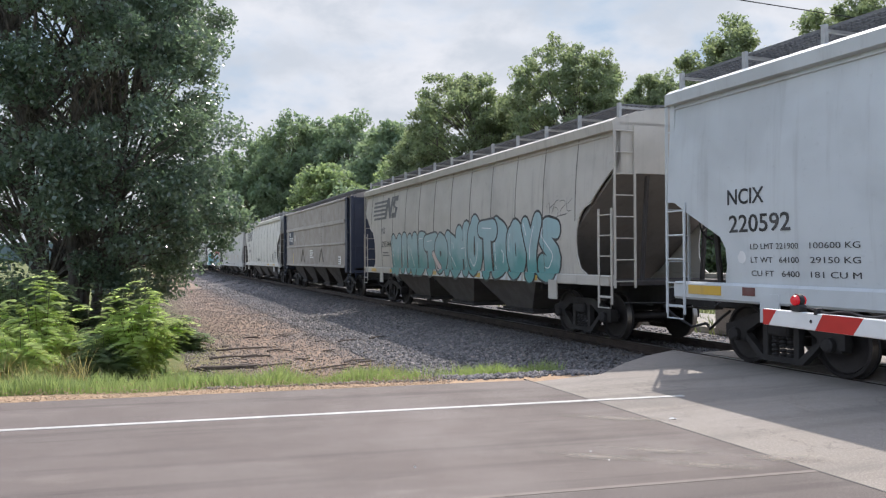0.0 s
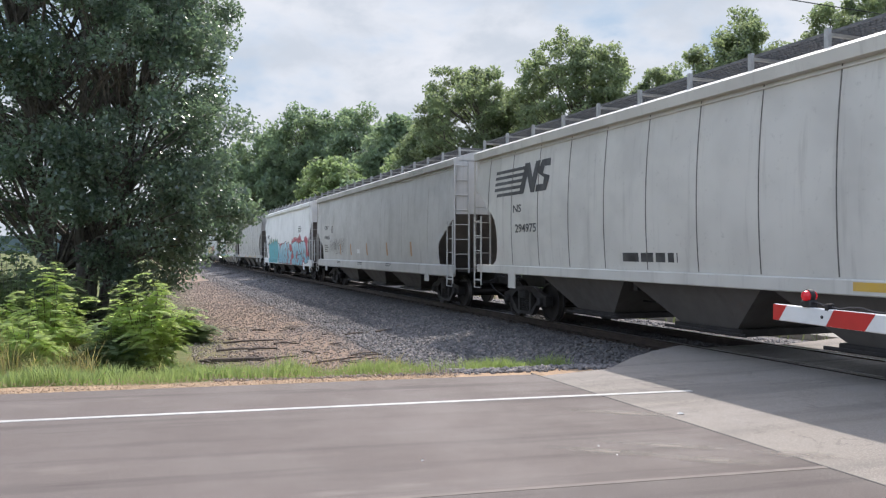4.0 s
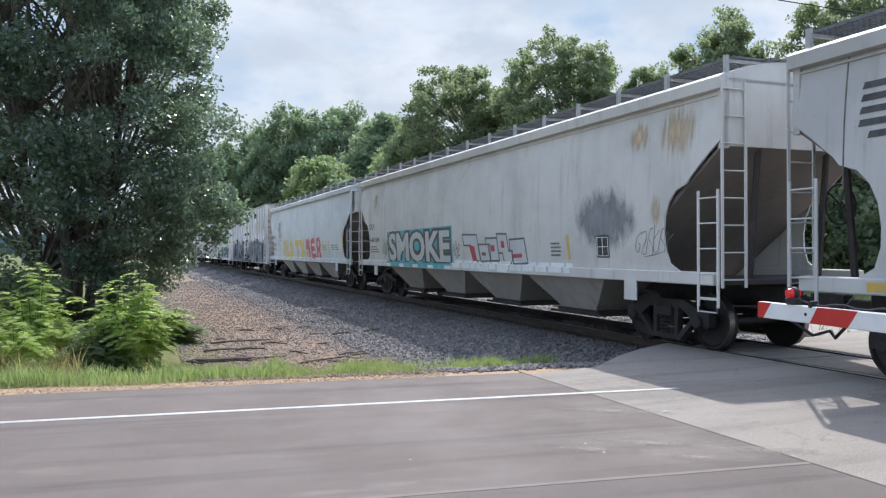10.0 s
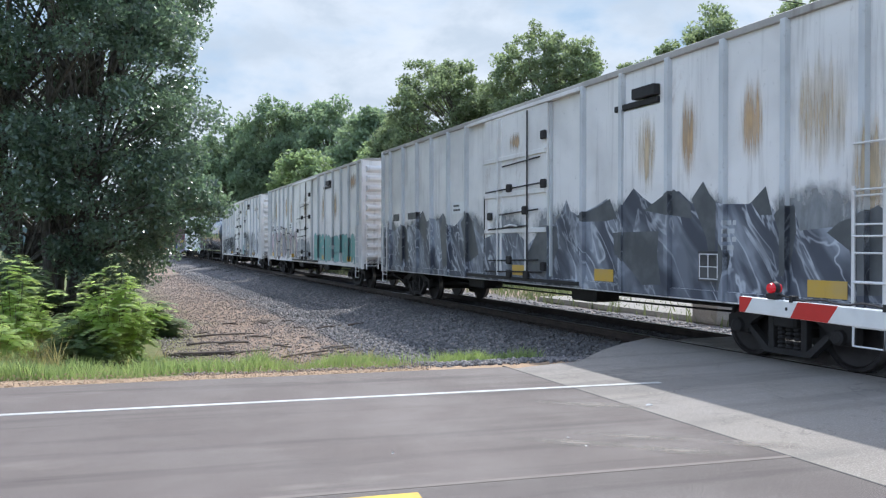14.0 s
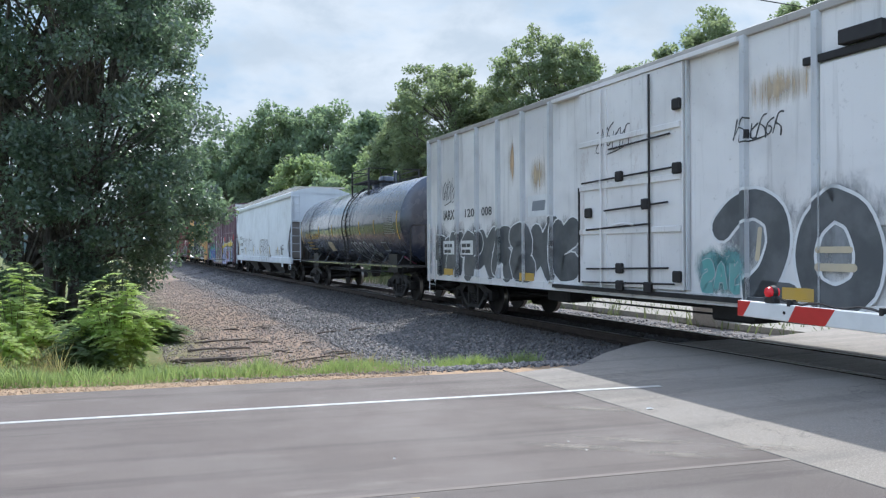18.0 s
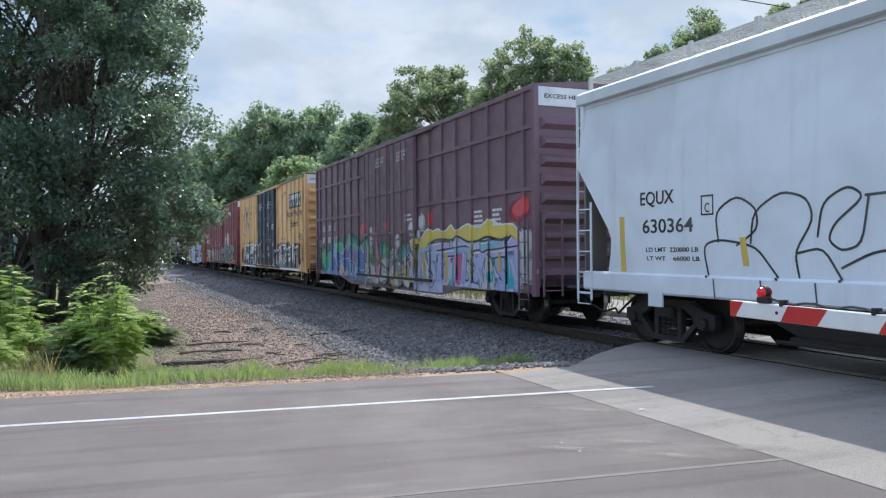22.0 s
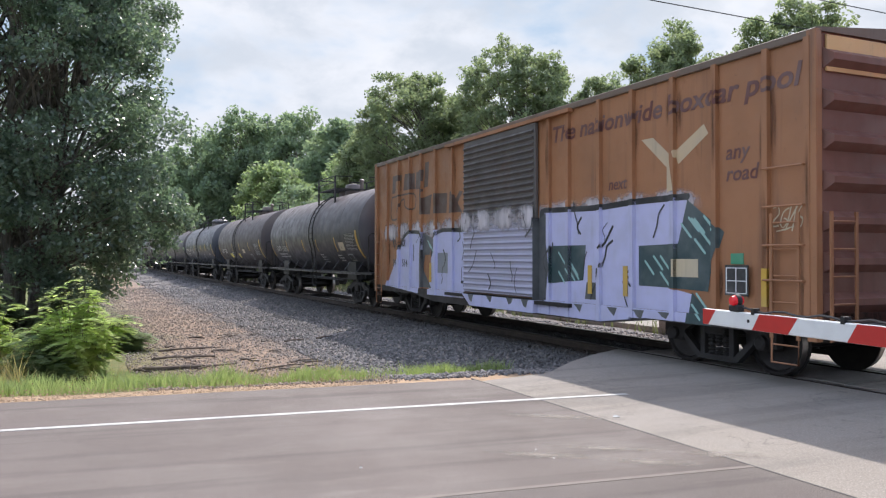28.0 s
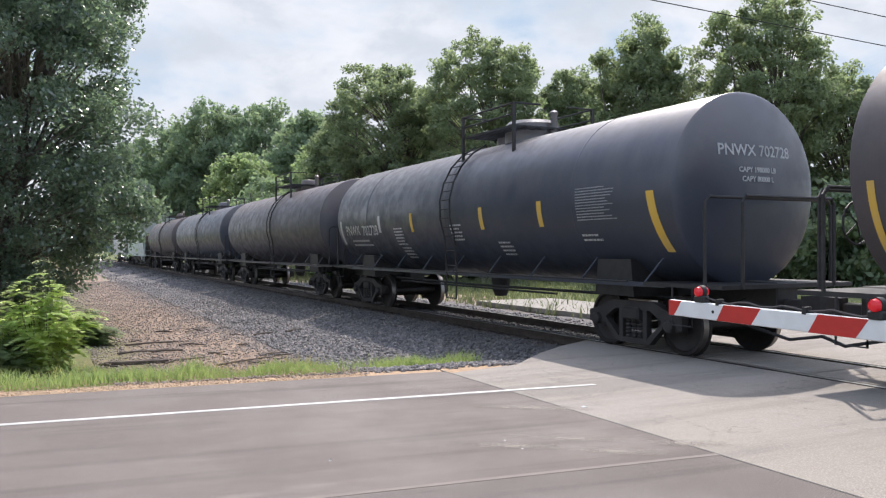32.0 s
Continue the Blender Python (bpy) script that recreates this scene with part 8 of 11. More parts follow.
    bars(car, WEAK_BLACK, 1.5 - e, 1.8, .9, 2, y, .045, .045)
    scrawl(car, 2.85 - e, 3.9 - e, 2.75, 3.4, y, BLACKP, 4, 5, .016)
    scrawl(car, 3.1 - e, 4.05 - e, 2.2, 2.8, y, BLACKP, 5, 4, .016)
    class_box(car, 3.1 - e, 1.95, y, BLACKP)
    bubble(car, e, y, [(5.14, 2.31), (5.33, 2.22), (5.52, 1.94), (5.59, 1.54), (5.31, 1.3), (4.98, 1.22), (4.81, 1.32), (4.59, 1.79), (4.7, 2.17)], GOLD, [(5.07, 1.95), (5.24, 1.82), (5.21, 1.56), (5.11, 1.58), (4.97, 1.76)])
    bubble(car, e, y, [(5.72, 2.28), (5.98, 2.28), (6.05, 1.75), (6.2, 1.62), (6.5, 1.72), (6.72, 1.6), (6.78, 1.3), (6.5, 1.22), (5.9, 1.22), (5.7, 1.4)], GOLD)
    bubble(car, e, y, [(6.7, 2.22), (7.09, 2.26), (7.31, 2.21), (7.59, 1.99), (7.73, 1.73), (7.76, 1.43), (7.63, 1.3), (7.17, 1.22), (6.84, 1.22)], GOLD, [(7.11, 1.91), (7.33, 1.88), (7.4, 1.76), (7.31, 1.62), (7.18, 1.6)])
    bubble(car, e, y, [(8.25, 2.25), (8.35, 2.29), (9.33, 2.25), (9.4, 2.17), (9.39, 1.92), (9.29, 1.85), (9.07, 1.8), (9.18, 1.37), (9.06, 1.25), (8.82, 1.21), (8.67, 1.29), (8.7, 1.81), (8.36, 1.86), (8.24, 2.04)], GOLD)
    bubble(car, e, y, [(9.46, 2.26), (9.95, 2.27), (10.53, 2.3), (10.62, 1.86), (10.34, 1.78), (10.39, 1.65), (10.81, 1.58), (10.9, 1.3), (9.75, 1.25), (9.65, 1.54), (10.0, 1.63), (10.05, 1.81), (9.54, 1.87)], GOLD)
    bubble(car, e, y, [(10.98, 2.23), (11.37, 2.27), (11.51, 2.13), (11.61, 2.29), (12.0, 2.29), (12.14, 1.89), (12.31, 1.36), (12.12, 1.24), (11.85, 1.28), (11.81, 1.7), (11.57, 1.64), (11.41, 1.68), (11.43, 1.36), (11.29, 1.26), (11.09, 1.31)], CRIMSON)
    poly(car, [(p - e, z) for p, z in ((11.02, 2.2), (11.17, 2.22), (11.3, 1.8), (11.33, 1.4), (11.27, 1.3), (11.12, 1.34))], y - .006, GOLD, "graffiti_streak", 1)
    bubble(car, e, y, [(12.3, 2.21), (12.76, 2.28), (13.35, 2.28), (13.37, 2.02), (13.26, 1.96), (12.7, 1.97), (12.71, 1.91), (13.29, 1.9), (13.42, 1.66), (13.23, 1.61), (12.73, 1.59), (12.8, 1.53), (13.54, 1.53), (13.66, 1.39), (13.54, 1.22), (12.49, 1.25), (12.38, 1.7)], CRIMSON)
    bubble(car, e, y, [(13.6, 2.28), (14.01, 2.32), (14.34, 2.28), (14.6, 2.08), (14.65, 1.89), (14.5, 1.66), (14.55, 1.56), (14.78, 1.35), (14.5, 1.22), (14.31, 1.3), (14.18, 1.58), (14.07, 1.58), (14.04, 1.29), (13.75, 1.22), (13.66, 1.7)], CRIMSON, [(14.02, 2.08), (14.17, 2.05), (14.26, 1.95), (14.18, 1.85), (14.04, 1.85)])
    for x in (3.7, 14.95, 16.2, 18.7):
        marker(car, GOLD, x - e, 1.5, 2.1 if x < 18 else 2.44, y, .13, -.1)
    for x in (15.1, 16.7, 17.4):
        bars(car, WEAK_BLACK, x - e, 1.9, .6, 3, y, .04, .05, seed=int(x * 7))


def reefer(right, left, gaps, label, end_mat=None):
    posts = [.1, .85, 2.05, 3.28, 4.45, 5.66, 6.85, 12.25, 13.5, 14.75, 16.0, 17.15, 18.35]
    car, e, y, zones = boxcar("insulated_boxcar", label, right, left, WHITE_C, gaps, 4.70, 0.80, posts, [(8.05, 11.0, WHITE_C, "reefer")], end_mat=end_mat, end_ribs=10, post_w=.09, post_d=.09, roof_mat=DIRTY, post_mat=POSTGREY)
    part("vent_box", Geo().box(13.9 - e, 14.5 - e, y - .14, y, 4.1, 4.28, .01), STEEL, car)
    part("brake_pipe_cover", Geo().box(13.3 - e, 14.5 - e, y - .07, y, 3.98, 4.08, .01), STEEL, car)
    part("service_hatch", Geo().box(13.55 - e, 14.7 - e, y - .05, y, 1.9, 3.95, .01), WHITE_C, car)
    for x in (18.5,):
        for z in (1.2, 1.75, 2.3, 2.85):
            part("grab_iron", Geo().tube([(x - .25 - e, y - .02, z), (x - .25 - e, y - .1, z), (x + .25 - e, y - .1, z), (x + .25 - e, y - .02, z)], .014, 6), WHITE_C, car)
    zones.append((13.55 - e, 14.7 - e, -.054))
    return car, e, y, zones


def rust_runs(car, e, y, spots, seed):
    """Rust that has run down the panels in thin stains."""
    return [mist(car, x - e, z - .1, a * 2.0, b * 1.7, y, RUST_MIST if i % 2 else PALE_MIST, "rust_stain") for i, (x, z, a, b) in enumerate(spots)]


def make_cars_three():
    car, e, y, zones = reefer(-170.3, -189.18, (2.36, 1.99), "dirty white insulated boxcar with grey mountain graffiti", TANEND)
    rnd = random.Random(4)
    obs = rust_runs(car, e, y, ((17.7, 3.4, .28, .6), (15.2, 3.4, .14, .5), (14.2, 3.3, .18, .5), (16.5, 3.5, .16, .45), (18.4, 2.6, .2, .5), (9.6, 4.0, .18, .16)), 80)
    ridge = [(.15, 2.0), (.7, 2.2), (1.1, 2.05), (1.93, 2.34), (2.3, 2.1), (2.9, 2.3), (3.68, 2.62), (4.0, 2.3), (4.39, 2.4), (4.8, 2.3), (5.22, 2.5), (5.6, 2.2), (5.99, 2.12), (6.4, 2.3), (6.85, 2.5), (7.2, 2.1), (7.65, 1.87), (7.91, 1.76), (8.6, 1.9), (9.41, 2.05), (10.24, 1.65), (10.7, 1.9), (11.08, 2.05), (11.35, 2.2), (11.6, 2.53), (11.75, 2.3), (12.01, 2.21), (12.6, 2.35), (12.99, 2.48), (13.1, 2.3), (13.34, 2.13), (13.6, 2.4), (13.86, 2.61), (14.1, 2.45), (14.35, 2.32), (14.97, 2.5), (15.29, 2.27), (15.42, 2.45), (15.54, 2.57), (15.75, 2.3), (16.02, 2.24), (16.46, 2.22), (16.65, 2.3), (16.75, 2.42), (16.85, 2.2), (17.03, 2.01), (17.26, 2.18), (17.37, 1.83), (17.89, 1.87), (18.27, 2.03), (18.7, 2.09)]
    obs.append(poly(car, [(.15 - e, .82)] + [(p - e, z) for p, z in ridge] + [(18.7 - e, .82)], y - .002, FOIL, "graffiti_ridge"))
    for pts in ([(10.22, 1.49), (10.77, 2.06), (11.22, 2.01), (11.28, 1.59), (10.9, 0.97), (10.22, 1.11)], [(11.94, 2.19), (12.66, 2.34), (13.08, 2.47), (13.31, 2.11), (12.93, 2.07), (12.29, 2.08)], [(13.18, 1.86), (14.54, 1.87), (14.5, 1.47), (13.23, 1.46)], [(14.15, 2.22), (14.85, 2.53), (15.24, 2.28), (15.28, 2.05), (14.57, 2.15)],
                [(15.27, 2.35), (15.53, 2.61), (15.67, 2.4), (15.81, 2.28), (15.78, .97), (15.6, 1.75)], [(16.51, 2.24), (16.78, 2.45), (16.9, 2.05), (16.66, 2.06)], [(16.92, 2.05), (17.06, 2.17), (17.28, 2.16), (17.31, 1.83), (17.18, 1.23), (17.04, 1.23), (17.04, 1.74)], [(17.79, 1.8), (17.98, 1.93), (18.3, 2.02), (18.51, 2.11), (18.6, 2.05), (18.61, 1.06), (18.26, 1.04), (18.12, 1.58)],
                [(13.4, 1.46), (14.5, 1.47), (14.6, 1.0), (14.1, .97), (13.8, 1.2)], [(15.91, 1.75), (15.82, 1.27), (15.82, .97), (15.95, .97), (16.11, 1.47)], [(1.5, 1.6), (1.93, 2.34), (2.3, 2.1), (2.5, 1.2), (1.8, 1.0)], [(3.2, 2.2), (3.68, 2.62), (4.0, 2.3), (3.9, 1.7)], [(5.0, 2.0), (5.22, 2.5), (5.6, 2.2), (5.7, 1.1), (5.2, 1.0)], [(6.4, 2.2), (6.85, 2.5), (7.2, 2.1), (7.5, 1.4), (6.9, 1.2)]):
        obs.append(poly(car, [(p - e, z) for p, z in pts], y - .0028, CHARCOAL, "graffiti_dark"))
    obs.append(bars(car, SILVER, 16.03 - e, 2.0, .24, 4, y - .003, .07, .05, seed=7))
    for i in range(9):
        obs.append(mist(car, .8 + 2.1 * i - e, 2.0, 1.3, .7, y - .0012, GREY_MIST))
    obs.append(bars(car, BLACKP, 1.05 - e, 2.6, .75, 1, y, .22, .1))
    obs.append(bars(car, BLACKP, 2.4 - e, 2.6, 1.4, 1, y, .2, .1))
    obs.append(part("notice", Geo().box(5.85 - e, 6.6 - e, y - .005, y, 2.45, 2.75), WHITEP, car))
    obs.append(bars(car, BLACKP, 5.95 - e, 2.68, .5, 2, y - .006, .05, .06))
    for a in (9.5, 12.6, 17.5):
        obs.append(part("reflector", Geo().box(a - e, a - e + .6, y - .012, y - .006, .98, 1.2), YELLOWP, car))
    panel_box(car, 15.5 - e, 1.1, y - .06, .45)
    drape(obs, zones)
    for cz, rz in ((4.3, .7), (3.4, .9)):
        mist(car, .1, cz, 1.5, rz, 0, ORANGE_MIST, "rust_stain").matrix_basis = pose(e + .127, 0, 0, 0, 0, 90)

    car, e, y, zones = reefer(-191.54, -210.44, (2.56, 2.36), "dirty white insulated boxcar with pink and black graffiti")
    obs = rust_runs(car, e, y, ((2.2, 3.5, .12, .5), (3.0, 3.6, .14, .45), (5.0, 3.6, .2, .5), (6.3, 3.2, .18, .7), (10.0, 3.5, .3, .5), (13.0, 3.4, .15, .6), (15.0, 3.3, .2, .5), (17.6, 4.1, .4, .25)), 90)
    obs.append(words(car, "IARX", .92 - e, 1.75 - e, 2.36, 2.66, y, BLACKP, 0, .006))
    obs.append(words(car, "120", 2.39 - e, 2.93 - e, 2.42, 2.63, y, BLACKP))
    obs.append(words(car, "040", 3.37 - e, 3.93 - e, 2.42, 2.63, y, BLACKP))
    obs.append(part("notice", Geo().box(5.81 - e, 6.55 - e, y - .005, y, 2.42, 2.74), WHITEP, car))
    obs.append(bars(car, BLACKP, 5.9 - e, 2.66, .5, 2, y - .006, .06, .06))
    for i in range(7):
        obs.append(mist(car, 1.5 + 1.0 * i - e, 1.65, 1.0, .95, y - .0008, BLUSH_MIST))
    for i, (x, z, rx, rz) in enumerate(((2.2, 1.4, .42, .7), (3.8, 1.6, .7, .55), (5.0, 2.2, .5, .32), (5.6, 1.5, .55, .6), (6.9, 1.5, .6, .6))):
        obs.append(mist(car, x - e, z, rx * 1.3, rz * 1.3, y - .0011, CREAM_MIST))
    thick = ([(2.38, 1.37), (2.8, 1.44), (3.06, 1.08), (3.31, .92)], [(1.83, 1.85), (1.93, .95)], [(4.7, 2.0), (4.64, 1.35), (4.8, 1.08), (4.95, 1.2), (4.84, 1.9)])
    obs.append(strokes(car, [([(p - e, z) for p, z in q], .075) for q in thick], y, WEAK_BLACK, "graffiti_shadow", .0022))
    thin = ([(1.79, 2.42), (2.09, 2.47), (2.24, 2.27), (2.38, 1.69), (2.76, 1.65), (2.73, 1.87), (2.48, 1.87)], [(2.62, 1.34), (2.7, .95)], [(3.24, 1.53), (2.98, 1.62), (3.02, 1.74), (3.4, 1.8), (3.41, 1.92), (3.65, 2.08), (4.18, 2.06)],
            [(3.6, 1.53), (3.8, 1.65), (3.91, 1.48), (3.76, 1.33), (3.6, 1.42), (3.6, 1.53)], [(4.18, 2.09), (4.29, 2.55), (4.53, 2.5), (4.71, 2.2), (4.25, 2.09)], [(4.79, 2.09), (4.86, 2.43), (5.08, 2.46), (5.1, 2.28), (4.95, 2.08), (5.28, 1.97)],
            [(5.01, 2.03), (5.43, 2.24), (5.81, 2.21), (6.3, 2.05), (6.5, 1.6)], [(5.19, 1.57), (5.28, 1.27), (5.42, 1.08)], [(5.22, 1.47), (5.78, 1.33), (6.2, 1.45)], [(5.4, 1.69), (5.48, 1.86), (5.62, 1.69), (5.4, 1.69)], [(1.62, 1.22), (1.12, 1.34), (1.73, 1.55), (1.83, 1.89), (1.51, 1.89)], [(6.6, 1.0), (6.7, 2.0), (7.3, 2.1), (7.5, 1.5), (7.0, 1.3), (7.6, 1.0)])
    for q in thin:
        obs.append(strokes(car, [([(p - e, z) for p, z in q], .032)], y, CHARCOAL, "graffiti_outline", .0026))
    obs += painted(car, [(4.72, 1.35), (4.85, 1.38), (4.84, 1.75), (4.73, 1.72)], e, y, SLATE3, BLACKP, .015, .003)
    obs += graffiti(car, 11.4 - e, 18.2 - e, .95, 2.1, y - .002, 6, TEAL, MIDGREY, 42, PALEPINK, None, 1, .1, fat=.04)
    obs += graffiti(car, 8.2 - e, 10.9 - e, 1.0, 1.9, y - .002, 3, MIDGREY, CHARCOAL, 43, SILVER, None, 1, .1, fat=.03)
    obs.append(scrawl(car, .9 - e, 1.6 - e, 2.8, 3.3, y, BLACKP, 6, 3, .012))
    obs.append(part("seal_notice", Geo().box(9.2 - e, 9.55 - e, y - .006, y, 1.8, 2.05), CHARCOAL, car))
    for a in (1.1, 3.7, 6.4, 12.8, 16.8):
        obs.append(part("reflector", Geo().box(a - e, a - e + .6, y - .016, y - .01, 1.0, 1.18), YELLOWP, car))
    drape(obs, zones)

    car, e, y, zones = reefer(-213.0, -231.89, (1.6, 2.56), "dirty white insulated boxcar with black and grey graffiti")
    obs = rust_runs(car, e, y, ((6.3, 3.3, .25, .3), (5.1, 3.7, .1, .4), (12.9, 3.9, .4, .2), (16.9, 3.95, .55, .12), (17.6, 3.4, .12, .1)), 100)
    obs.append(words(car, "IARX", 1.07 - e, 1.80 - e, 2.42, 2.68, y, BLACKP, 0, .006))
    obs.append(words(car, "120", 2.48 - e, 3.05 - e, 2.45, 2.66, y, BLACKP))
    obs.append(words(car, "008", 3.47 - e, 4.04 - e, 2.45, 2.66, y, BLACKP))
    obs.append(part("notice", Geo().box(5.83 - e, 6.76 - e, y - .005, y, 2.33, 2.78), WHITEP, car))
    obs.append(poly(car, [(6.0 - e, 2.45), (6.55 - e, 2.45), (6.6 - e, 2.66), (6.05 - e, 2.66)], y - .007, MIDGREY, "notice_mark"))
    for a in (1.06, 2.22):
        obs.append(part("data_field", Geo().box(a - e, a + .76 - e, y - .012, y - .008, 1.50, 1.86), WHITEP, car))
        obs.append(bars(car, BLACKP, a + .08 - e, 1.78, .6, 2, y - .013, .09, .06, seed=int(a * 9)))
    for i in range(7):
        obs.append(mist(car, .9 + 1.1 * i - e, 1.75, .9, .85, y - .0006, GREY_MIST))
    obs += graffiti(car, .5 - e, 7.8 - e, .92, 2.2, y - .001, 6, CHARCOAL, WHITEP, 45, None, None, 1, .16, fat=.06)
    for cx in (12.4, 13.8, 15.6):
        obs.append(mist(car, cx - e, 1.9, 1.15, .95, y - .0008, GREY_MIST))
    two = [(11.75, 1.95), (12.0, 2.18), (12.4, 2.3), (12.78, 2.1), (12.85, 1.7), (12.65, 1.25), (12.3, 1.0), (13.0, .98)]
    ring = [(13.75, 2.2), (13.4, 1.95), (13.28, 1.55), (13.4, 1.1), (13.8, .95), (14.2, 1.15), (14.28, 1.6), (14.1, 2.05), (13.75, 2.2)]
    bow = [(15.0, .95), (15.05, 2.2), (15.6, 2.3), (15.9, 1.9), (15.4, 1.6), (16.2, 1.0)]
    for pts, r in ((two, .2), (ring, .19), (bow, .18)):
        q = [(p - e, z) for p, z in pts]
        obs.append(strokes(car, [(q, r + .045)], y, WHITEP, "graffiti_outline", .001))
        obs.append(strokes(car, [(q, r)], y, CHARCOAL, "graffiti_letter", .0035))
    for x in (11.55, 11.95):
        obs.append(mist(car, x - e, 1.3, .5, .5, y - .0045, TEAL_MIST))
    obs += graffiti(car, 11.3 - e, 12.2 - e, .95, 1.5, y - .005, 2, TEAL, SILVER, 46, None, None, 0, .05, fat=.02)
    obs.append(strokes(car, [([(13.55 - e, 1.4), (14.05 - e, 1.4)], .05), ([(13.55 - e, 1.62), (14.0 - e, 1.62)], .04), ([(12.45 - e, 1.5), (12.5 - e, 1.9)], .04)], y, BEIGE, "graffiti_streak", .005))
    obs.append(mist(car, 17.2 - e, 1.5, .8, .8, y - .001, GREY_MIST))
    for k, (a, b, c, d) in enumerate(((1.0, 1.9, 2.85, 3.5), (8.6, 9.6, 3.35, 3.85), (12.0, 12.9, 3.15, 3.5), (17.3, 18.0, 2.15, 2.6), (17.9, 18.3, 3.2, 3.8))):
        obs.append(scrawl(car, a - e, b - e, c, d, y, BLACKP, 50 + k, 4, .014))
    for a in (1.1, 5.5, 12.9, 15.6):
        obs.append(part("reflector", Geo().box(a - e, a - e + .6, y - .016, y - .01, .95, 1.12), YELLOWP, car))
    panel_box(car, 15.0 - e, 1.35, y - .05, .40)
    drape(obs, zones)

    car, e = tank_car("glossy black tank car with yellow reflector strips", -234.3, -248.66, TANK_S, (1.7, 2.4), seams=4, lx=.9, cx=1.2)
    k = -e - .61
    bend_to_shell(words(car, "UTLX", 1.63 + k, 2.56 + k, 2.12, 2.36, 0, AMBERP))
    bend_to_shell(words(car, "665694", 2.79 + k, 4.05 + k, 2.10, 2.34, 0, AMBERP))
    bend_to_shell(bars(car, AMBERP, 1.7 + k, 1.98, 1.4, 3, 0, .05, .09))
    for x, z0, h in ((.72, 1.9, .75), (4.2, 2.18, .48), (6.45, 2.17, .48), (8.6, 2.17, .48), (10.4, 2.17, .48), (12.2, 2.17, .48), (14.62, 1.96, .9)):
        on_shell(car, x + k, z0, .09, h, YELLOWP)
    on_shell(car, 5.38 + k, 1.58, .75, .38, BEIGE, name="placard")
    bend_to_shell(bars(car, SILVER, 13.3 + k, 2.68, 1.15, 10, 0, .022, .034), lift=.008)
    bend_to_shell(scrawl(car, 4.3 + k, 6.6 + k, 1.55, 2.25, -1.5, CHALK, 10, 5, .012))
    bend_to_shell(scrawl(car, 6.5 + k, 8.3 + k, 1.65, 2.2, -1.5, CHALK, 14, 6, .016))
    framed_plate(car, 12.6 + k, 1.58, .5, .3)
    for q in ([(2.12, 1.12), (1.59, 1.34), (1.24, 1.64), (1.07, 1.84), (1.28, 1.95), (1.6, 1.72), (1.73, 1.53)], [(1.59, 1.53), (1.53, 1.91), (1.87, 1.9), (2.12, 1.42), (2.18, 1.12)], [(2.24, 1.13), (2.49, 1.39), (2.13, 1.79), (2.32, 1.92), (2.62, 1.71), (2.79, 1.42), (2.67, 1.1)], [(2.79, 1.11), (2.68, 1.78), (2.86, 1.97), (3.14, 1.77), (3.19, 1.43)],
              [(3.19, 1.43), (3.36, 1.57), (3.73, 1.4), (3.77, 1.17), (3.46, 1.11), (2.73, 1.08), (2.18, 1.12)], [(1.93, 1.56), (1.8, 1.75)], [(2.97, 1.57), (2.89, 1.78)]):
        bend_to_shell(strokes(car, [(q, .022)], -1.5, ROCK, "graffiti_outline"), lift=.008)
    for i in range(3):
        bend_to_shell(scrawl(car, 3.3 + .12 * i, 3.8 + .1 * i, 1.72 - .17 * i, 1.88 - .17 * i, -1.5, SILVER, 30 + i, 4, .010))
    on_shell(car, 5.99, 1.17, .26, .26, PINK, name="hazard_placard", lean=.0)
    on_shell(car, 6.05, 1.25, .14, .1, WHITEP, name="hazard_label", r=1.504)
    on_head(car, "UTLX 665694", 3.1, .22, AMBERP, e)

    y = -1.502
    car, e = hopper("cool white covered hopper with black outline tags", -250.74, -270.27, "", WHITE_B, (1.73, 1.5), 4.45, 1.22, bays=3, boards=GREY_B, deep=0.14, style="plain", chute=GRIME_SHADE)
    words(car, "EQUX", 1.88 - e, 2.72 - e, 2.32, 2.58, y, BLACKP)
    words(car, "630364", 1.93 - e, 3.15 - e, 1.90, 2.13, y, BLACKP)
    class_box(car, 3.33 - e, 2.14, y, BLACKP)
    words(car, "LD LMT  220000 LB", 2.0 - e, 3.25 - e, 1.60, 1.67, y, BLACKP)
    words(car, "LT WT    66000 LB", 2.02 - e, 3.27 - e, 1.46, 1.53, y, BLACKP)
    marker(car, GOLD, 1.3 - e, 1.26, 2.2, y, .13)
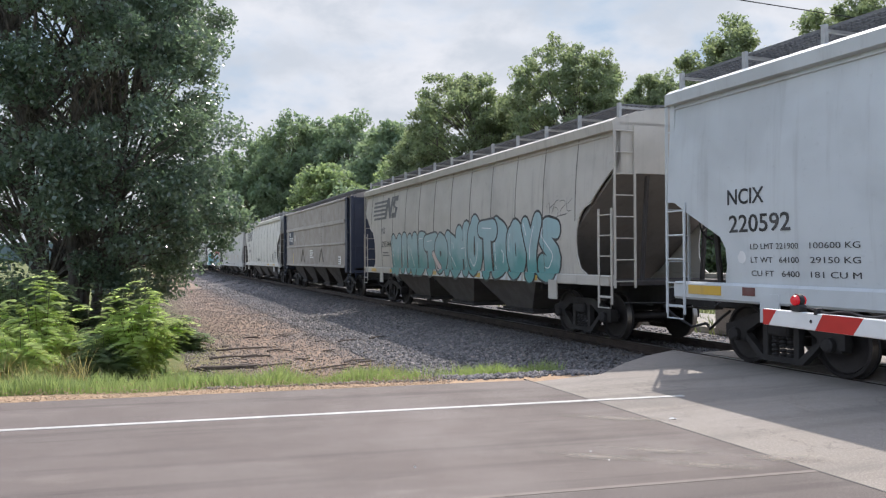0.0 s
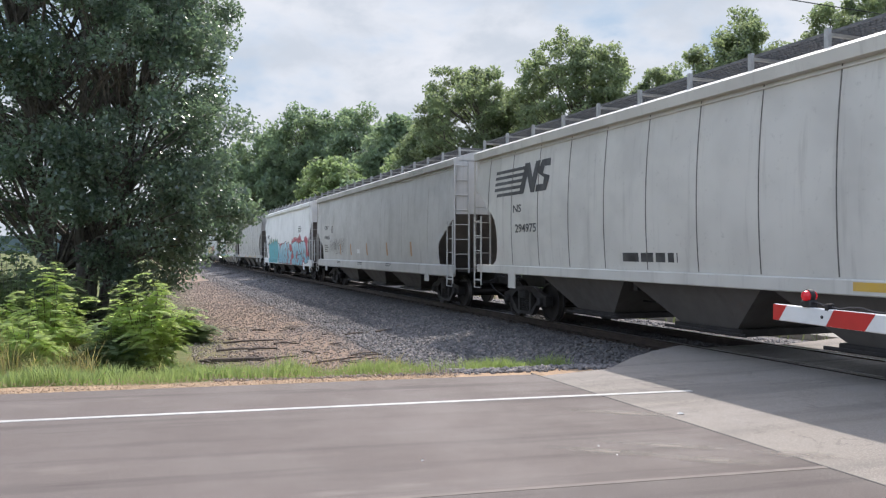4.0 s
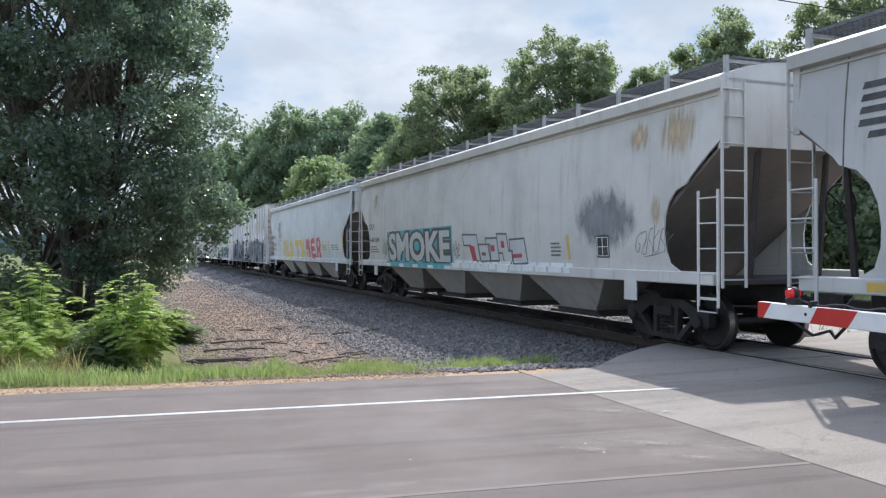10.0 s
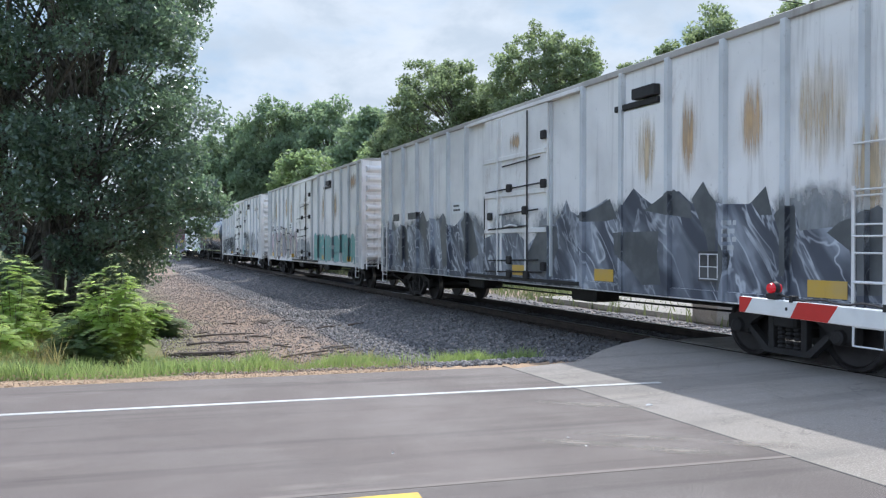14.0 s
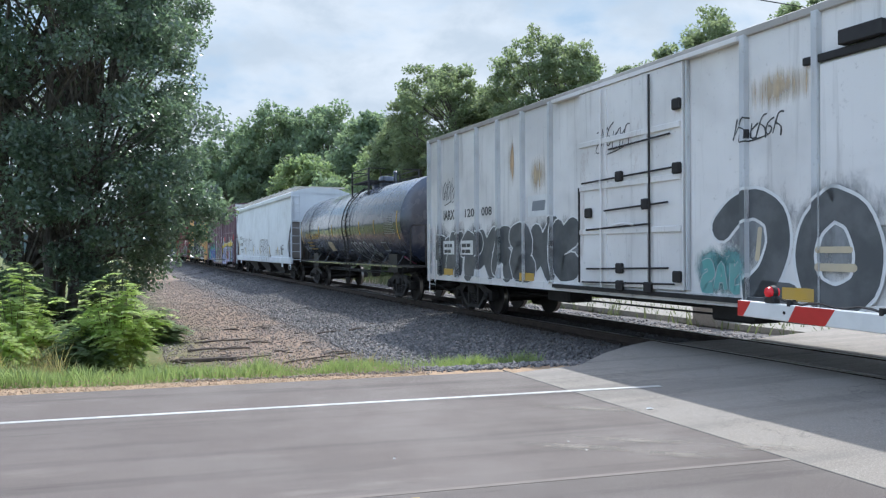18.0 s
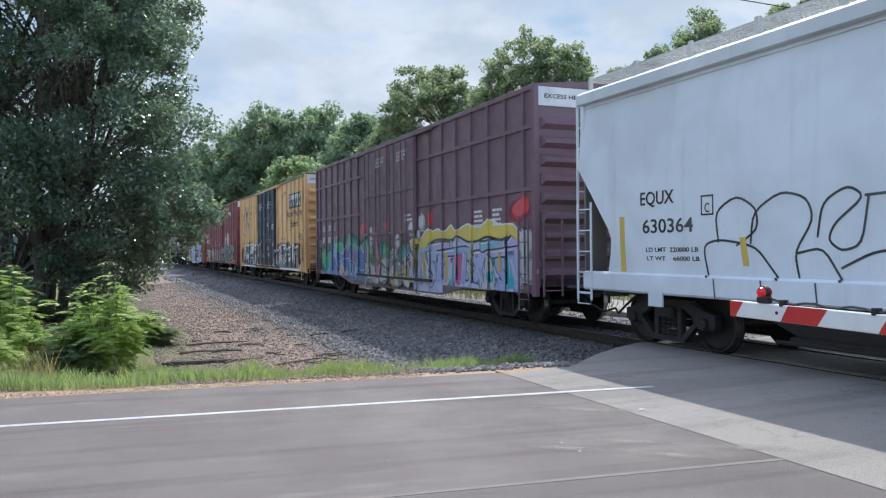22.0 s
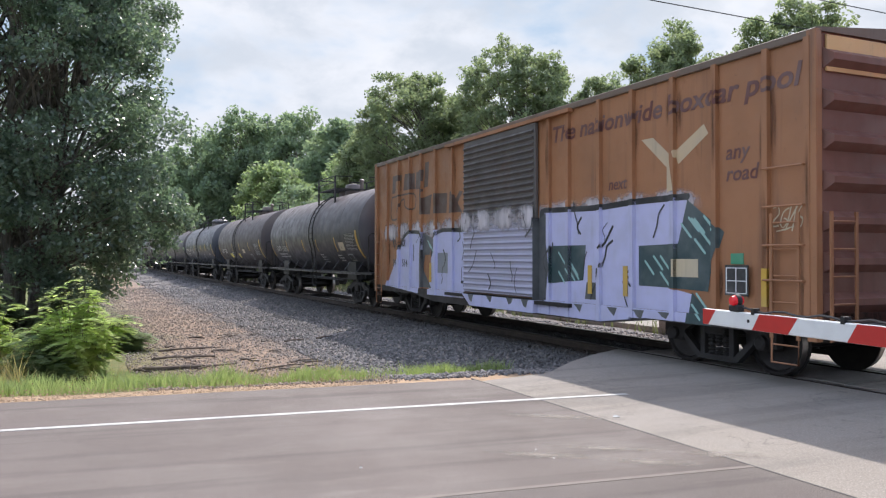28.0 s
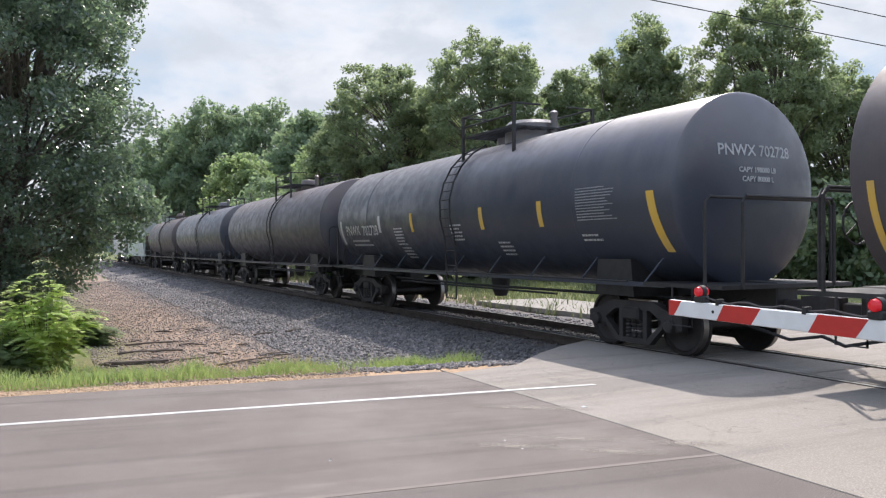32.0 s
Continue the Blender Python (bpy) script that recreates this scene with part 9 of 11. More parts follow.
    # two loose outline tags, drawn in single lines
    thin = ([(3.45, 1.23), (3.35, 1.7), (3.68, 1.78), (4.2, 1.71), (4.44, 1.63), (4.78, 1.23)], [(3.68, 1.75), (3.62, 2.18), (4.05, 2.4), (4.42, 2.2), (4.44, 1.9), (4.04, 1.69)],
            [(4.3, 1.72), (4.36, 2.15), (4.85, 2.4), (5.27, 2.29), (5.37, 2.0), (5.05, 1.6), (5.11, 1.27)], [(5.11, 1.58), (5.5, 1.66), (5.76, 1.24)],
            [(5.42, 1.79), (5.5, 2.22), (5.87, 2.4), (6.11, 2.25), (5.67, 1.95), (5.57, 1.74), (5.76, 1.6), (6.05, 1.68), (6.15, 2.25)], [(6.11, 2.26), (6.6, 2.28), (7.11, 2.3)], [(7.1, 2.29), (7.15, 1.67)],
            [(5.76, 1.4), (6.2, 1.6), (6.62, 1.63), (6.41, 1.25)], [(6.85, 1.63), (7.15, 1.58), (7.33, 1.24)], [(7.34, 1.67), (7.39, 1.88), (7.73, 1.98), (8.09, 1.81), (8.27, 1.24)], [(7.34, 1.77), (7.5, 1.67), (7.57, 1.4), (7.72, 1.24)])
    strokes(car, [([(p - e, z) for p, z in q], .017) for q in thin], y, BLACKP, "graffiti_outline")
    bold = ([(10.4, 1.43), (10.1, 1.66), (10.05, 2.0), (10.2, 2.24), (10.41, 2.2), (10.55, 2.07), (10.64, 1.86)], [(10.4, 1.73), (10.5, 1.82), (10.75, 1.84), (11.0, 1.72), (11.12, 1.24)],
            [(10.5, 2.1), (10.66, 2.26), (10.82, 2.2), (10.95, 1.9)], [(10.86, 2.14), (11.02, 2.28), (11.18, 2.2), (11.28, 1.9), (11.26, 1.66), (11.1, 1.58)], [(10.88, 1.78), (11.05, 1.88), (11.22, 1.78), (11.26, 1.62)],
            [(11.2, 2.12), (11.42, 2.3), (11.66, 2.18), (11.74, 1.9), (11.8, 1.8), (12.08, 1.72)], [(11.56, 2.08), (11.46, 1.94), (11.46, 1.68), (11.62, 1.62), (12.08, 1.72)], [(11.66, 2.16), (11.85, 2.28), (12.08, 2.12), (12.2, 1.7), (12.26, 1.4)],
            [(12.08, 2.12), (12.22, 2.22), (12.4, 2.1), (12.46, 1.82), (12.7, 1.66), (12.52, 1.58), (12.66, 1.46), (13.05, 1.22)], [(12.4, 2.14), (12.62, 2.26), (12.8, 2.12), (12.92, 1.96)],
            [(12.64, 1.8), (12.7, 1.92), (13.0, 1.94), (13.35, 1.8), (13.5, 1.6), (13.48, 1.48)], [(12.9, 1.5), (13.1, 1.54), (13.5, 1.42), (13.8, 1.22)], [(10.29, 1.24), (10.4, 1.47), (10.6, 1.57), (10.8, 1.58)], [(11.05, 1.58), (11.35, 1.5), (11.6, 1.24)], [(11.75, 1.62), (12.0, 1.5), (12.2, 1.22)])
    strokes(car, [([(p - e, z) for p, z in q], .026) for q in bold], y, BLACKP, "graffiti_outline")
    strokes(car, [([(13.2 + .07 * i - e, 1.48 - .03 * i), (13.3 + .08 * i - e, 1.24)], .022) for i in range(6)], y, BLACKP, "graffiti_shading", .003)
    strokes(car, [([(15.55 - e, 1.62), (15.9 - e, 1.62)], .02), ([(15.55 - e, 1.52), (15.9 - e, 1.52)], .02)], y, BLACKP)
    for x, r in ((3.6, .012), (4.5, .012), (5.4, .012), (6.5, .012), (7.3, .012), (7.7, .012), (10.2, .024), (10.75, .024), (11.2, .024), (11.7, .024), (12.5, .024), (13.2, .024)):
        strokes(car, [([(x - e, 1.2), (x + .03 - e, .93)], r)], -1.554, BLACKP, "graffiti_drip")
    for x in (4.15, 7.6, 10.0, 13.2, 15.8):
        marker(car, GOLD, x - e, 1.4, 1.8, y, .11, -.05)
    panel_box(car, 16.66 - e, 1.36, y, .45)
    words(car, "EXW 10-2", 17.1 - e, 17.5 - e, 1.82, 1.90, y, BLACKP)
    words(car, "CU FT 6200", 17.1 - e, 17.6 - e, 1.62, 1.70, y, BLACKP)
    for x in (9.0, 15.2, 16.1):
        bars(car, WEAK_BLACK, x - e, 1.6, .4, 3, y, .04, .05, seed=int(x))

    posts = [.6, 1.5, 2.42, 3.28, 4.17, 5.07, 5.98, 12.75, 13.64, 14.57, 15.48, 16.42, 17.29, 18.15]
    car, e, y, zones = boxcar("boxcar", "dark purple-brown boxcar with multicoloured graffiti along its base", -272.0, -290.64, BROWN, (2.07, 1.73), 5.08, 0.72, posts, [(7.0, 9.42, BROWN, "plug"), (9.55, 11.8, BROWN, "plug")], grid=(2.94, 4.25), top_plate=WHITEP, belly=.26, post_w=.09, post_d=.055)
    obs = []
    for a, b, c, d, s in (("UC", .92, 1.34, 2.44, 1), ("RY", 1.84, 2.22, 2.44, 1), ("30", .86, 1.38, 1.97, 1), ("00", 1.76, 2.30, 1.97, 1), ("13", 2.72, 3.14, 1.97, 1)):
        obs.append(words(car, a, b - e, c - e, d, d + .24, y, WHITEP))
    class_box(car, 2.7 - e, 2.45, y - .004, WHITEP, "F", .24)
    rnd = random.Random(77)
    for x, z, rx, rz, m in ((1.2, 1.35, 1.0, .75, GREEN_MIST), (3.0, 1.6, 1.6, .85, GREEN_MIST), (5.0, 1.7, 1.8, .85, GREEN_MIST), (7.0, 1.65, 1.6, .7, GREEN_MIST), (9.0, 1.5, 1.5, .75, GREEN_MIST), (11.0, 1.5, 1.0, .6, GREEN_MIST), (2.0, 1.05, 1.4, .6, BLUE_MIST), (4.0, 1.1, 1.8, .7, BLUE_MIST), (6.2, 1.1, 1.5, .75, BLUE_MIST), (9.3, 1.35, .8, .5, ICE_MIST), (7.6, .85, 1.2, .4, ICE_MIST), (10.2, 1.0, .9, .5, ICE_MIST), (3.2, .72, 2.2, .3, ICE_MIST), (.4, 2.4, .3, .4, RED_MIST), (17.9, 2.5, .8, .4, RED_MIST)):
        obs.append(mist(car, x - e, z, rx, rz, y - rnd.uniform(.0004, .0016), m))
    cloud_top = [(11.4, 1.9), (11.75, 2.02), (12.05, 1.98), (12.4, 2.22), (12.7, 2.26), (12.92, 2.16), (13.28, 2.24), (13.76, 2.12), (14.2, 2.34), (14.46, 2.1), (14.8, 2.22), (15.3, 2.32), (15.8, 2.15), (16.4, 2.4), (17.0, 2.2), (17.6, 2.25), (18.1, 1.9)]
    q = [(p - e, z) for p, z in cloud_top]
    obs.append(poly(car, [(11.4 - e, .8)] + q + [(18.1 - e, .8)], y - .002, SUNNY, "graffiti_ground"))
    obs.append(strokes(car, [(q, .022)], y, WHITEP, "graffiti_outline", .003))
    obs += painted(car, [(1.7, .6), (1.9, 1.5), (2.6, 1.75), (3.5, 1.55), (5.0, 1.75), (6.2, 1.7), (7.2, 1.6), (8.0, 1.2), (8.1, .6)], e, y, BLUES, None, 0, .0006)
    for i, q in enumerate(([(3.24, 1.85), (3.4, 1.98), (3.58, 2.02), (3.8, 1.9), (4.01, 1.91), (4.11, 1.57), (3.35, 1.57)], [(4.52, 2.02), (4.61, 2.21), (4.85, 2.3), (5.08, 2.25), (5.12, 1.76), (4.61, 1.83)], [(5.16, 1.82), (5.42, 1.9), (5.7, 1.82), (6.02, 1.84), (6.02, 1.64), (5.16, 1.61)], [(6.3, 1.75), (6.43, 1.85), (6.64, 2.02), (6.94, 1.9), (6.91, 1.63), (6.5, 1.6)], [(7.38, 1.84), (7.82, 1.83), (7.92, 1.49), (8.08, 1.11), (7.64, 1.0), (7.38, 1.3)], [(1.3, .9), (1.6, 1.5), (2.1, 1.7), (2.4, 1.3), (2.3, .9)], [(8.8, 1.5), (9.3, 1.75), (9.8, 1.6), (10.0, 1.1), (9.0, 1.0)])):
        obs += painted(car, q, e, y, EMERALD, PALE_TEAL, .012, .001, 1)
    jag = ((AQUA, [(2.5, 1.42), (2.7, 1.93), (3.12, 1.93), (3.06, 1.15), (2.69, 1.43)]), (VIOLET, [(3.46, 1.23), (3.74, 1.57), (4.11, 1.51), (4.32, 1.9), (4.56, 1.7), (4.89, 2.08), (4.94, 1.7), (5.07, 1.48), (4.7, 1.35), (4.11, 1.38)]), (PALE_RUST, [(3.57, 1.09), (3.79, 1.24), (4.0, .91), (3.79, .62), (3.57, .89)]),
           (VIOLET, [(5.11, 1.27), (5.42, 1.94), (5.59, 1.7), (6.06, 1.47), (5.9, 1.12), (5.42, 1.22)]), (BLUES, [(5.91, 1.46), (6.18, 1.86), (6.5, 1.58), (6.91, 1.77), (6.87, 1.0), (6.06, .95)]), (VIOLET, [(7.1, 1.48), (7.2, 1.99), (7.32, 1.79), (7.32, 1.28)]), (PALE_RUST, [(4.0, 1.1), (4.3, 1.0), (4.7, .85), (4.5, .7), (4.1, .85)]),
           (SKYBLUE, [(4.8, 1.3), (5.0, .8), (5.3, .75), (5.2, 1.15)]), (PALE_RUST, [(5.5, 1.1), (5.85, .95), (5.75, .7), (5.6, .8)]), (BLUES, [(1.9, .7), (2.2, 1.6), (2.45, 1.2), (2.3, .7)]), (VIOLET, [(2.9, 1.0), (3.2, 1.4), (3.4, .9), (3.2, .65)]))
    for i, (m, q) in enumerate(jag):
        obs += painted(car, q, e, y, m, WHITEP if i % 3 else PALEPINK, .014, .0022 + .0006 * (i % 3))
    for q in ([(6.22, 2.59), (6.65, 2.58), (6.68, 2.34), (6.43, 2.19), (6.18, 2.14)], [(6.78, 2.62), (7.27, 2.65), (7.3, 2.4), (6.85, 2.4)], [(9.0, 2.5), (9.4, 2.62), (9.6, 2.4), (9.2, 2.25)], [(12.6, 2.5), (12.8, 2.75), (13.0, 2.5), (12.75, 2.3)], [(17.5, 2.55), (17.9, 2.75), (18.3, 2.8), (18.35, 2.45), (17.8, 2.35)]):
        obs += painted(car, q, e, y, REDS, None, 0, .0008, 1)
    obs += painted(car, [(7.5, 1.75), (7.8, 1.78), (7.8, 1.6), (7.55, 1.55)], e, y, LEMON, None, 0, .003, 1)
    obs += graffiti(car, 7.2 - e, 9.7 - e, .62, 1.45, y - .003, 4, [ROCK, GREENS, PINK, CHARCOAL, ROCK], BLACKP, 53, WHITEP, None, 1, .12, fat=.04)
    obs.append(strokes(car, [([(8.25 - e, 2.1), (8.3 - e, 1.7), (8.45 - e, 1.3)], .18), ([(8.3 - e, 1.3), (8.75 - e, 1.15)], .16)], y, BLACKP, "graffiti_outline", .009))
    obs.append(strokes(car, [([(8.25 - e, 2.05), (8.3 - e, 1.7), (8.45 - e, 1.3)], .14), ([(8.3 - e, 1.3), (8.75 - e, 1.15)], .12)], y, PINK, "graffiti_figure", .011))
    for i, (x, z, rx, rz) in enumerate(((7.74, 2.29, .2, .17), (7.74, 1.93, .17, .24), (10.13, 1.43, .34, .3), (10.36, 1.9, .2, .24), (11.53, 2.26, .24, .22), (12.12, 2.44, .24, .24), (11.9, 2.1, .13, .15), (9.3, 1.2, .3, .2), (9.9, .95, .35, .17), (10.6, .9, .3, .15), (18.25, 1.75, .38, .38), (18.3, 1.2, .42, .28), (.5, 1.5, .2, .35), (.55, 2.0, .18, .16), (9.0, .75, .35, .14), (8.2, .7, .3, .13), (10.2, .68, .35, .13))):
        obs.append(blob(car, x - e, z, rx + .018, rz + .018, y - .0095, WHITEP if i % 2 else BLACKP, 130 + i, .22, name="graffiti_outline"))
        obs.append(blob(car, x - e, z, rx, rz, y - .0105, ROCK_SHADE, 130 + i, .22, name="graffiti_rock"))
        obs.append(blob(car, x - e - .12 * rx, z + .14 * rz, rx * .80, rz * .78, y - .0112, ROCK, 160 + i, .22, name="graffiti_rock"))
        obs.append(strokes(car, [([(x - e - .45 * rx, z + .1 * rz), (x - e - .3 * rx, z + .5 * rz), (x - e + .1 * rx, z + .62 * rz)], .014)], y - .0095, WHITEP, "graffiti_streak"))
    # a heap of small stones under the figures
    for i in range(46):
        x, z = rnd.uniform(7.0, 11.2), rnd.uniform(.62, 1.2)
        rx, rz = rnd.uniform(.10, .22), rnd.uniform(.06, .13)
        lift = .0002 * (i % 8)
        obs.append(blob(car, x - e, z, rx + .024, rz + .022, y - .0116 - lift, BLACKP, 300 + i, .25, name="graffiti_outline"))
        obs.append(blob(car, x - e, z, rx, rz, y - .0117 - lift, (GOLD if x > 9.7 and i % 2 else ROCK) if i % 5 else ROCK_SHADE, 300 + i, .25, name="graffiti_rock"))
    # thin dark contour lines between the figures
    lines = []
    for i in range(20):
        x, z = rnd.uniform(8.9, 12.4), rnd.uniform(.8, 1.8)
        a, ln = rnd.uniform(.2, 2.9), rnd.uniform(.2, .55)
        bow = rnd.uniform(-.12, .12)
        lines.append(([(x - e, z), (x + .5 * ln * math.cos(a) + bow - e, z + .5 * ln * math.sin(a)), (x + ln * math.cos(a) - e, z + ln * math.sin(a))], rnd.uniform(.014, .034)))
    obs.append(strokes(car, lines, y, BLACKP, "graffiti_outline", .0135))
    obs += graffiti(car, 9.4 - e, 11.6 - e, .62, 1.35, y - .003, 3, [SUNNY, ROCK, BEIGE, GOLD], BLACKP, 56, WHITEP, None, 0, .12, fat=.035)
    obs += graffiti(car, 10.9 - e, 12.3 - e, .6, 1.85, y - .004, 2, [MAUVE, AQUA, PALE_RUST], BLACKP, 57, WHITEP, None, 0, .2, fat=.04)
    shapes = (
        (LAVENDER, [(11.84, .5), (11.89, 1.09), (12.28, 1.34), (12.76, .9), (13.2, .75), (13.4, .5)]), (AQUA, [(10.78, 1.38), (11.8, 1.82), (11.89, 1.67), (11.38, 1.39)]), (OXBLOOD, [(10.88, 1.18), (11.67, 1.51), (11.52, 1.01), (11.08, .8)]),
        (MAUVE, [(12.9, 1.83), (13.52, 1.87), (14.1, 1.84), (14.1, 1.62), (12.91, 1.62)]), (AQUA, [(13.14, 1.61), (14.54, 1.7), (15.11, 1.74), (15.11, 1.54), (13.82, 1.5), (13.3, 1.45)]), (AQUA, [(12.5, 1.6), (12.91, 1.64), (13.4, 1.1), (13.17, .88), (12.6, 1.2)]),
        (MAUVE, [(12.38, 1.29), (12.6, 1.23), (12.95, .85), (12.4, .9)]), (TURQ, [(13.4, 1.31), (13.78, 1.5), (13.84, 1.02), (13.5, 1.0)]), (MAUVE, [(14.05, 1.5), (14.49, 1.5), (14.95, 1.16), (14.59, .92), (14.07, .98)]), (LAVENDER, [(14.28, 1.83), (14.49, 1.95), (15.05, 1.75), (14.31, 1.7)]),
        (PALE_RUST, [(12.9, .62), (14.25, .66), (14.24, .5), (12.9, .5)]), (LAVENDER, [(13.5, .92), (15.0, 1.0), (15.1, .6), (13.6, .62)]))
    low_top = [(11.7, 1.2), (12.0, 1.62), (12.5, 1.7), (12.95, 1.92), (13.6, 1.95), (14.2, 1.9), (14.6, 2.02), (15.2, 1.84), (15.8, 1.86), (16.3, 1.98), (17.0, 1.86), (17.5, 1.95), (18.05, 1.7)]
    q = [(p - e, z) for p, z in low_top]
    obs.append(poly(car, [(11.7 - e, .52)] + q + [(18.05 - e, .52)], y - .0026, LAVENDER, "graffiti_ground"))
    obs.append(strokes(car, [(q, .03)], y, BLACKP, "graffiti_outline", .0034))
    for i in range(16):
        x, z = rnd.uniform(12.2, 17.8), rnd.uniform(.7, 1.45)
        obs.append(mist(car, x - e, z, rnd.uniform(.25, .6), rnd.uniform(.15, .35), y - .0028 - .0001 * (i % 5), (BLUE_MIST, GREEN_MIST, RED_MIST, BLUE_MIST)[i % 4]))
    obs += graffiti(car, 12.0 - e, 15.1 - e, .62, 1.66, y - .0032, 4, [MAUVE, AQUA, ROCK, TURQ, PINK], BLACKP, 61, WHITEP, None, 0, .2, fat=.05)
    obs += graffiti(car, 14.9 - e, 18.0 - e, .62, 1.72, y - .0032, 4, [AQUA, MAUVE, TURQ, ROCK], BLACKP, 62, WHITEP, None, 0, -.15, fat=.05)
    for i, (m, pts) in enumerate(shapes[:7] + shapes[9:10]):
        for dx in (0, 3.05) if pts[0][0] > 12 and i > 2 else (0,):
            q = [(p + dx - e, z) for p, z in pts]
            cx, cz = sum(p for p, z in q) / len(q), sum(z for p, z in q) / len(q)
            big = [(p + .045 * (1 if p > cx else -1), z + .04 * (1 if z > cz else -1)) for p, z in q]
            obs.append(poly(car, big, y - .004 - .0012 * (i % 5), BLACKP, "graffiti_outline"))
            obs.append(poly(car, q, y - .005 - .0012 * (i % 5), m if dx == 0 else (AQUA, MAUVE, LAVENDER)[i % 3], "graffiti_letter"))
            obs.append(strokes(car, [([(q[0][0] + .04, q[0][1] - .03), (q[1][0], q[1][1] - .05)], .012)], y - .012, WHITEP, "graffiti_streak"))
    for x in (12.32, 13.88, 15.4):
        obs.append(part("graffiti_bar", Geo().box(x - .08 - e, x + .08 - e, y - .013, y - .011, .9, 1.6), GOLD, car))
    obs.append(strokes(car, [([(12.0 - e, 1.66), (12.95 - e, 1.68)], .05), ([(14.3 - e, 1.62), (15.5 - e, 1.66)], .05)], y, AQUA, "graffiti_bridge", .012))
    for a in (.95, 3.15, 8.7, 12.2, 16.9):
        obs.append(part("reflector", Geo().box(a - e, a - e + .12, y - .018, y - .012, 1.15, 1.6), YELLOWP, car))
    for x in (8.2, 10.3):
        obs.append(words(car, "CLOSE THIS DOOR\nBEFORE CLOSING\nMAIN DOOR", x - e, x + .9 - e, 4.35, 4.65, y, WHITEP, name="door_notice"))
    obs.append(bars(car, WHITEP, 11.0 - e, 2.72, .7, 2, y, .07, .06))
    obs.append(bars(car, WHITEP, 15.6 - e, 2.6, .5, 4, y, .06, .05, seed=5))
    obs.append(bars(car, WHITEP, 16.6 - e, 2.6, .5, 4, y, .06, .05, seed=6))
    drape(obs, zones)
    words(car, "EXCESS HEIGHT CAR", -1.25, .3, eave_text(5.08), eave_text(5.08) + .09, 0, BLACKP, name="end_notice").matrix_basis = pose(e + .032, 0, 0, 0, 0, 90)

    posts = [.57, 1.62, 2.52, 3.42, 4.28, 5.18, 6.07, 12.45, 13.63, 14.74, 15.73, 16.55, 17.42, 18.25]
    car, e, y, zones = boxcar("boxcar", "faded yellow boxcar with black double doors and silver graffiti", -292.71, -311.56, YELLOW, (1.76, 2.07), 5.12, 0.72, posts, [(7.0, 9.38, NAVY, "plug"), (9.45, 11.95, NAVY, "plug")], top_plate=WHITEP, soil=DIRT_MIST, post_w=.10, post_d=.05, roof_mat=OLDROOF)
    obs = []
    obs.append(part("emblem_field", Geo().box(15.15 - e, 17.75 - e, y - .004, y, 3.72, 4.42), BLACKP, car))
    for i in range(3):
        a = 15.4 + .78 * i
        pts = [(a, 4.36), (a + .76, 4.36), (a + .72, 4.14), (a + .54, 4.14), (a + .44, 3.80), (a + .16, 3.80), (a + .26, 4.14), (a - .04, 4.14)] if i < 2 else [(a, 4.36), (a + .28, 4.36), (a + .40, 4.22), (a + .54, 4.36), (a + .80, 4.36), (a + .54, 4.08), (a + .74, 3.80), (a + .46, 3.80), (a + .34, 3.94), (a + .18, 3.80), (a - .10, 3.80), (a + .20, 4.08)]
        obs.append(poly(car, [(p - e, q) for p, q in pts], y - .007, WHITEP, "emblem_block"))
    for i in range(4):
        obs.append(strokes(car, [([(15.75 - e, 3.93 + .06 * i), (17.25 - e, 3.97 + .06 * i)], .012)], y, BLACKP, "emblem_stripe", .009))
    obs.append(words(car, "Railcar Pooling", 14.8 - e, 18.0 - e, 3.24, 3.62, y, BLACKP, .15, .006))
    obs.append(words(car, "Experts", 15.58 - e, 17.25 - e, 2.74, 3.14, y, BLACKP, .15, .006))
    # the crossed emblem
    for k, (a0, b0, a1, b1, m) in enumerate(((1.85, 3.2, 3.25, 4.75, DKSLATE), (1.85, 4.55, 3.25, 3.05, DKSLATE), (1.98, 3.12, 3.38, 4.62, SLATE2), (1.8, 4.4, 3.2, 2.9, SLATE2), (2.1, 3.05, 3.45, 4.5, PALE_RUST), (1.75, 4.25, 3.1, 2.85, PALE_RUST))):
        dx, dz = (b1 - b0), -(a1 - a0)
        n = math.hypot(dx, dz)
        dx, dz = dx / n * .07, dz / n * .07
        obs.append(poly(car, [(a0 - e - dx, b0 - dz), (a0 - e + dx, b0 + dz), (a1 - e + dx, b1 + dz), (a1 - e - dx, b1 - dz)], y - .003 - .0012 * k, m, "emblem_stripe"))
    obs.append(words(car, "next\nload", .95 - e, 1.55 - e, 3.62, 4.05, y, BLACKP, .2, .006))
    obs.append(words(car, "any\nroad", 3.65 - e, 4.25 - e, 3.62, 4.10, y, BLACKP, .2, .006))
    for a, b, c, d in (("TB", .93, 1.46, 2.56), ("OX", 1.78, 2.34, 2.56), ("66", .97, 1.42, 2.08), ("11", 1.9, 2.18, 2.08), ("14", 2.88, 3.24, 2.08)):
        obs.append(words(car, a, b - e, c - e, d, d + .24, y, BLACKP))
    class_box(car, 3.8 - e, 2.25, y - .004, BLACKP, "F", .2)
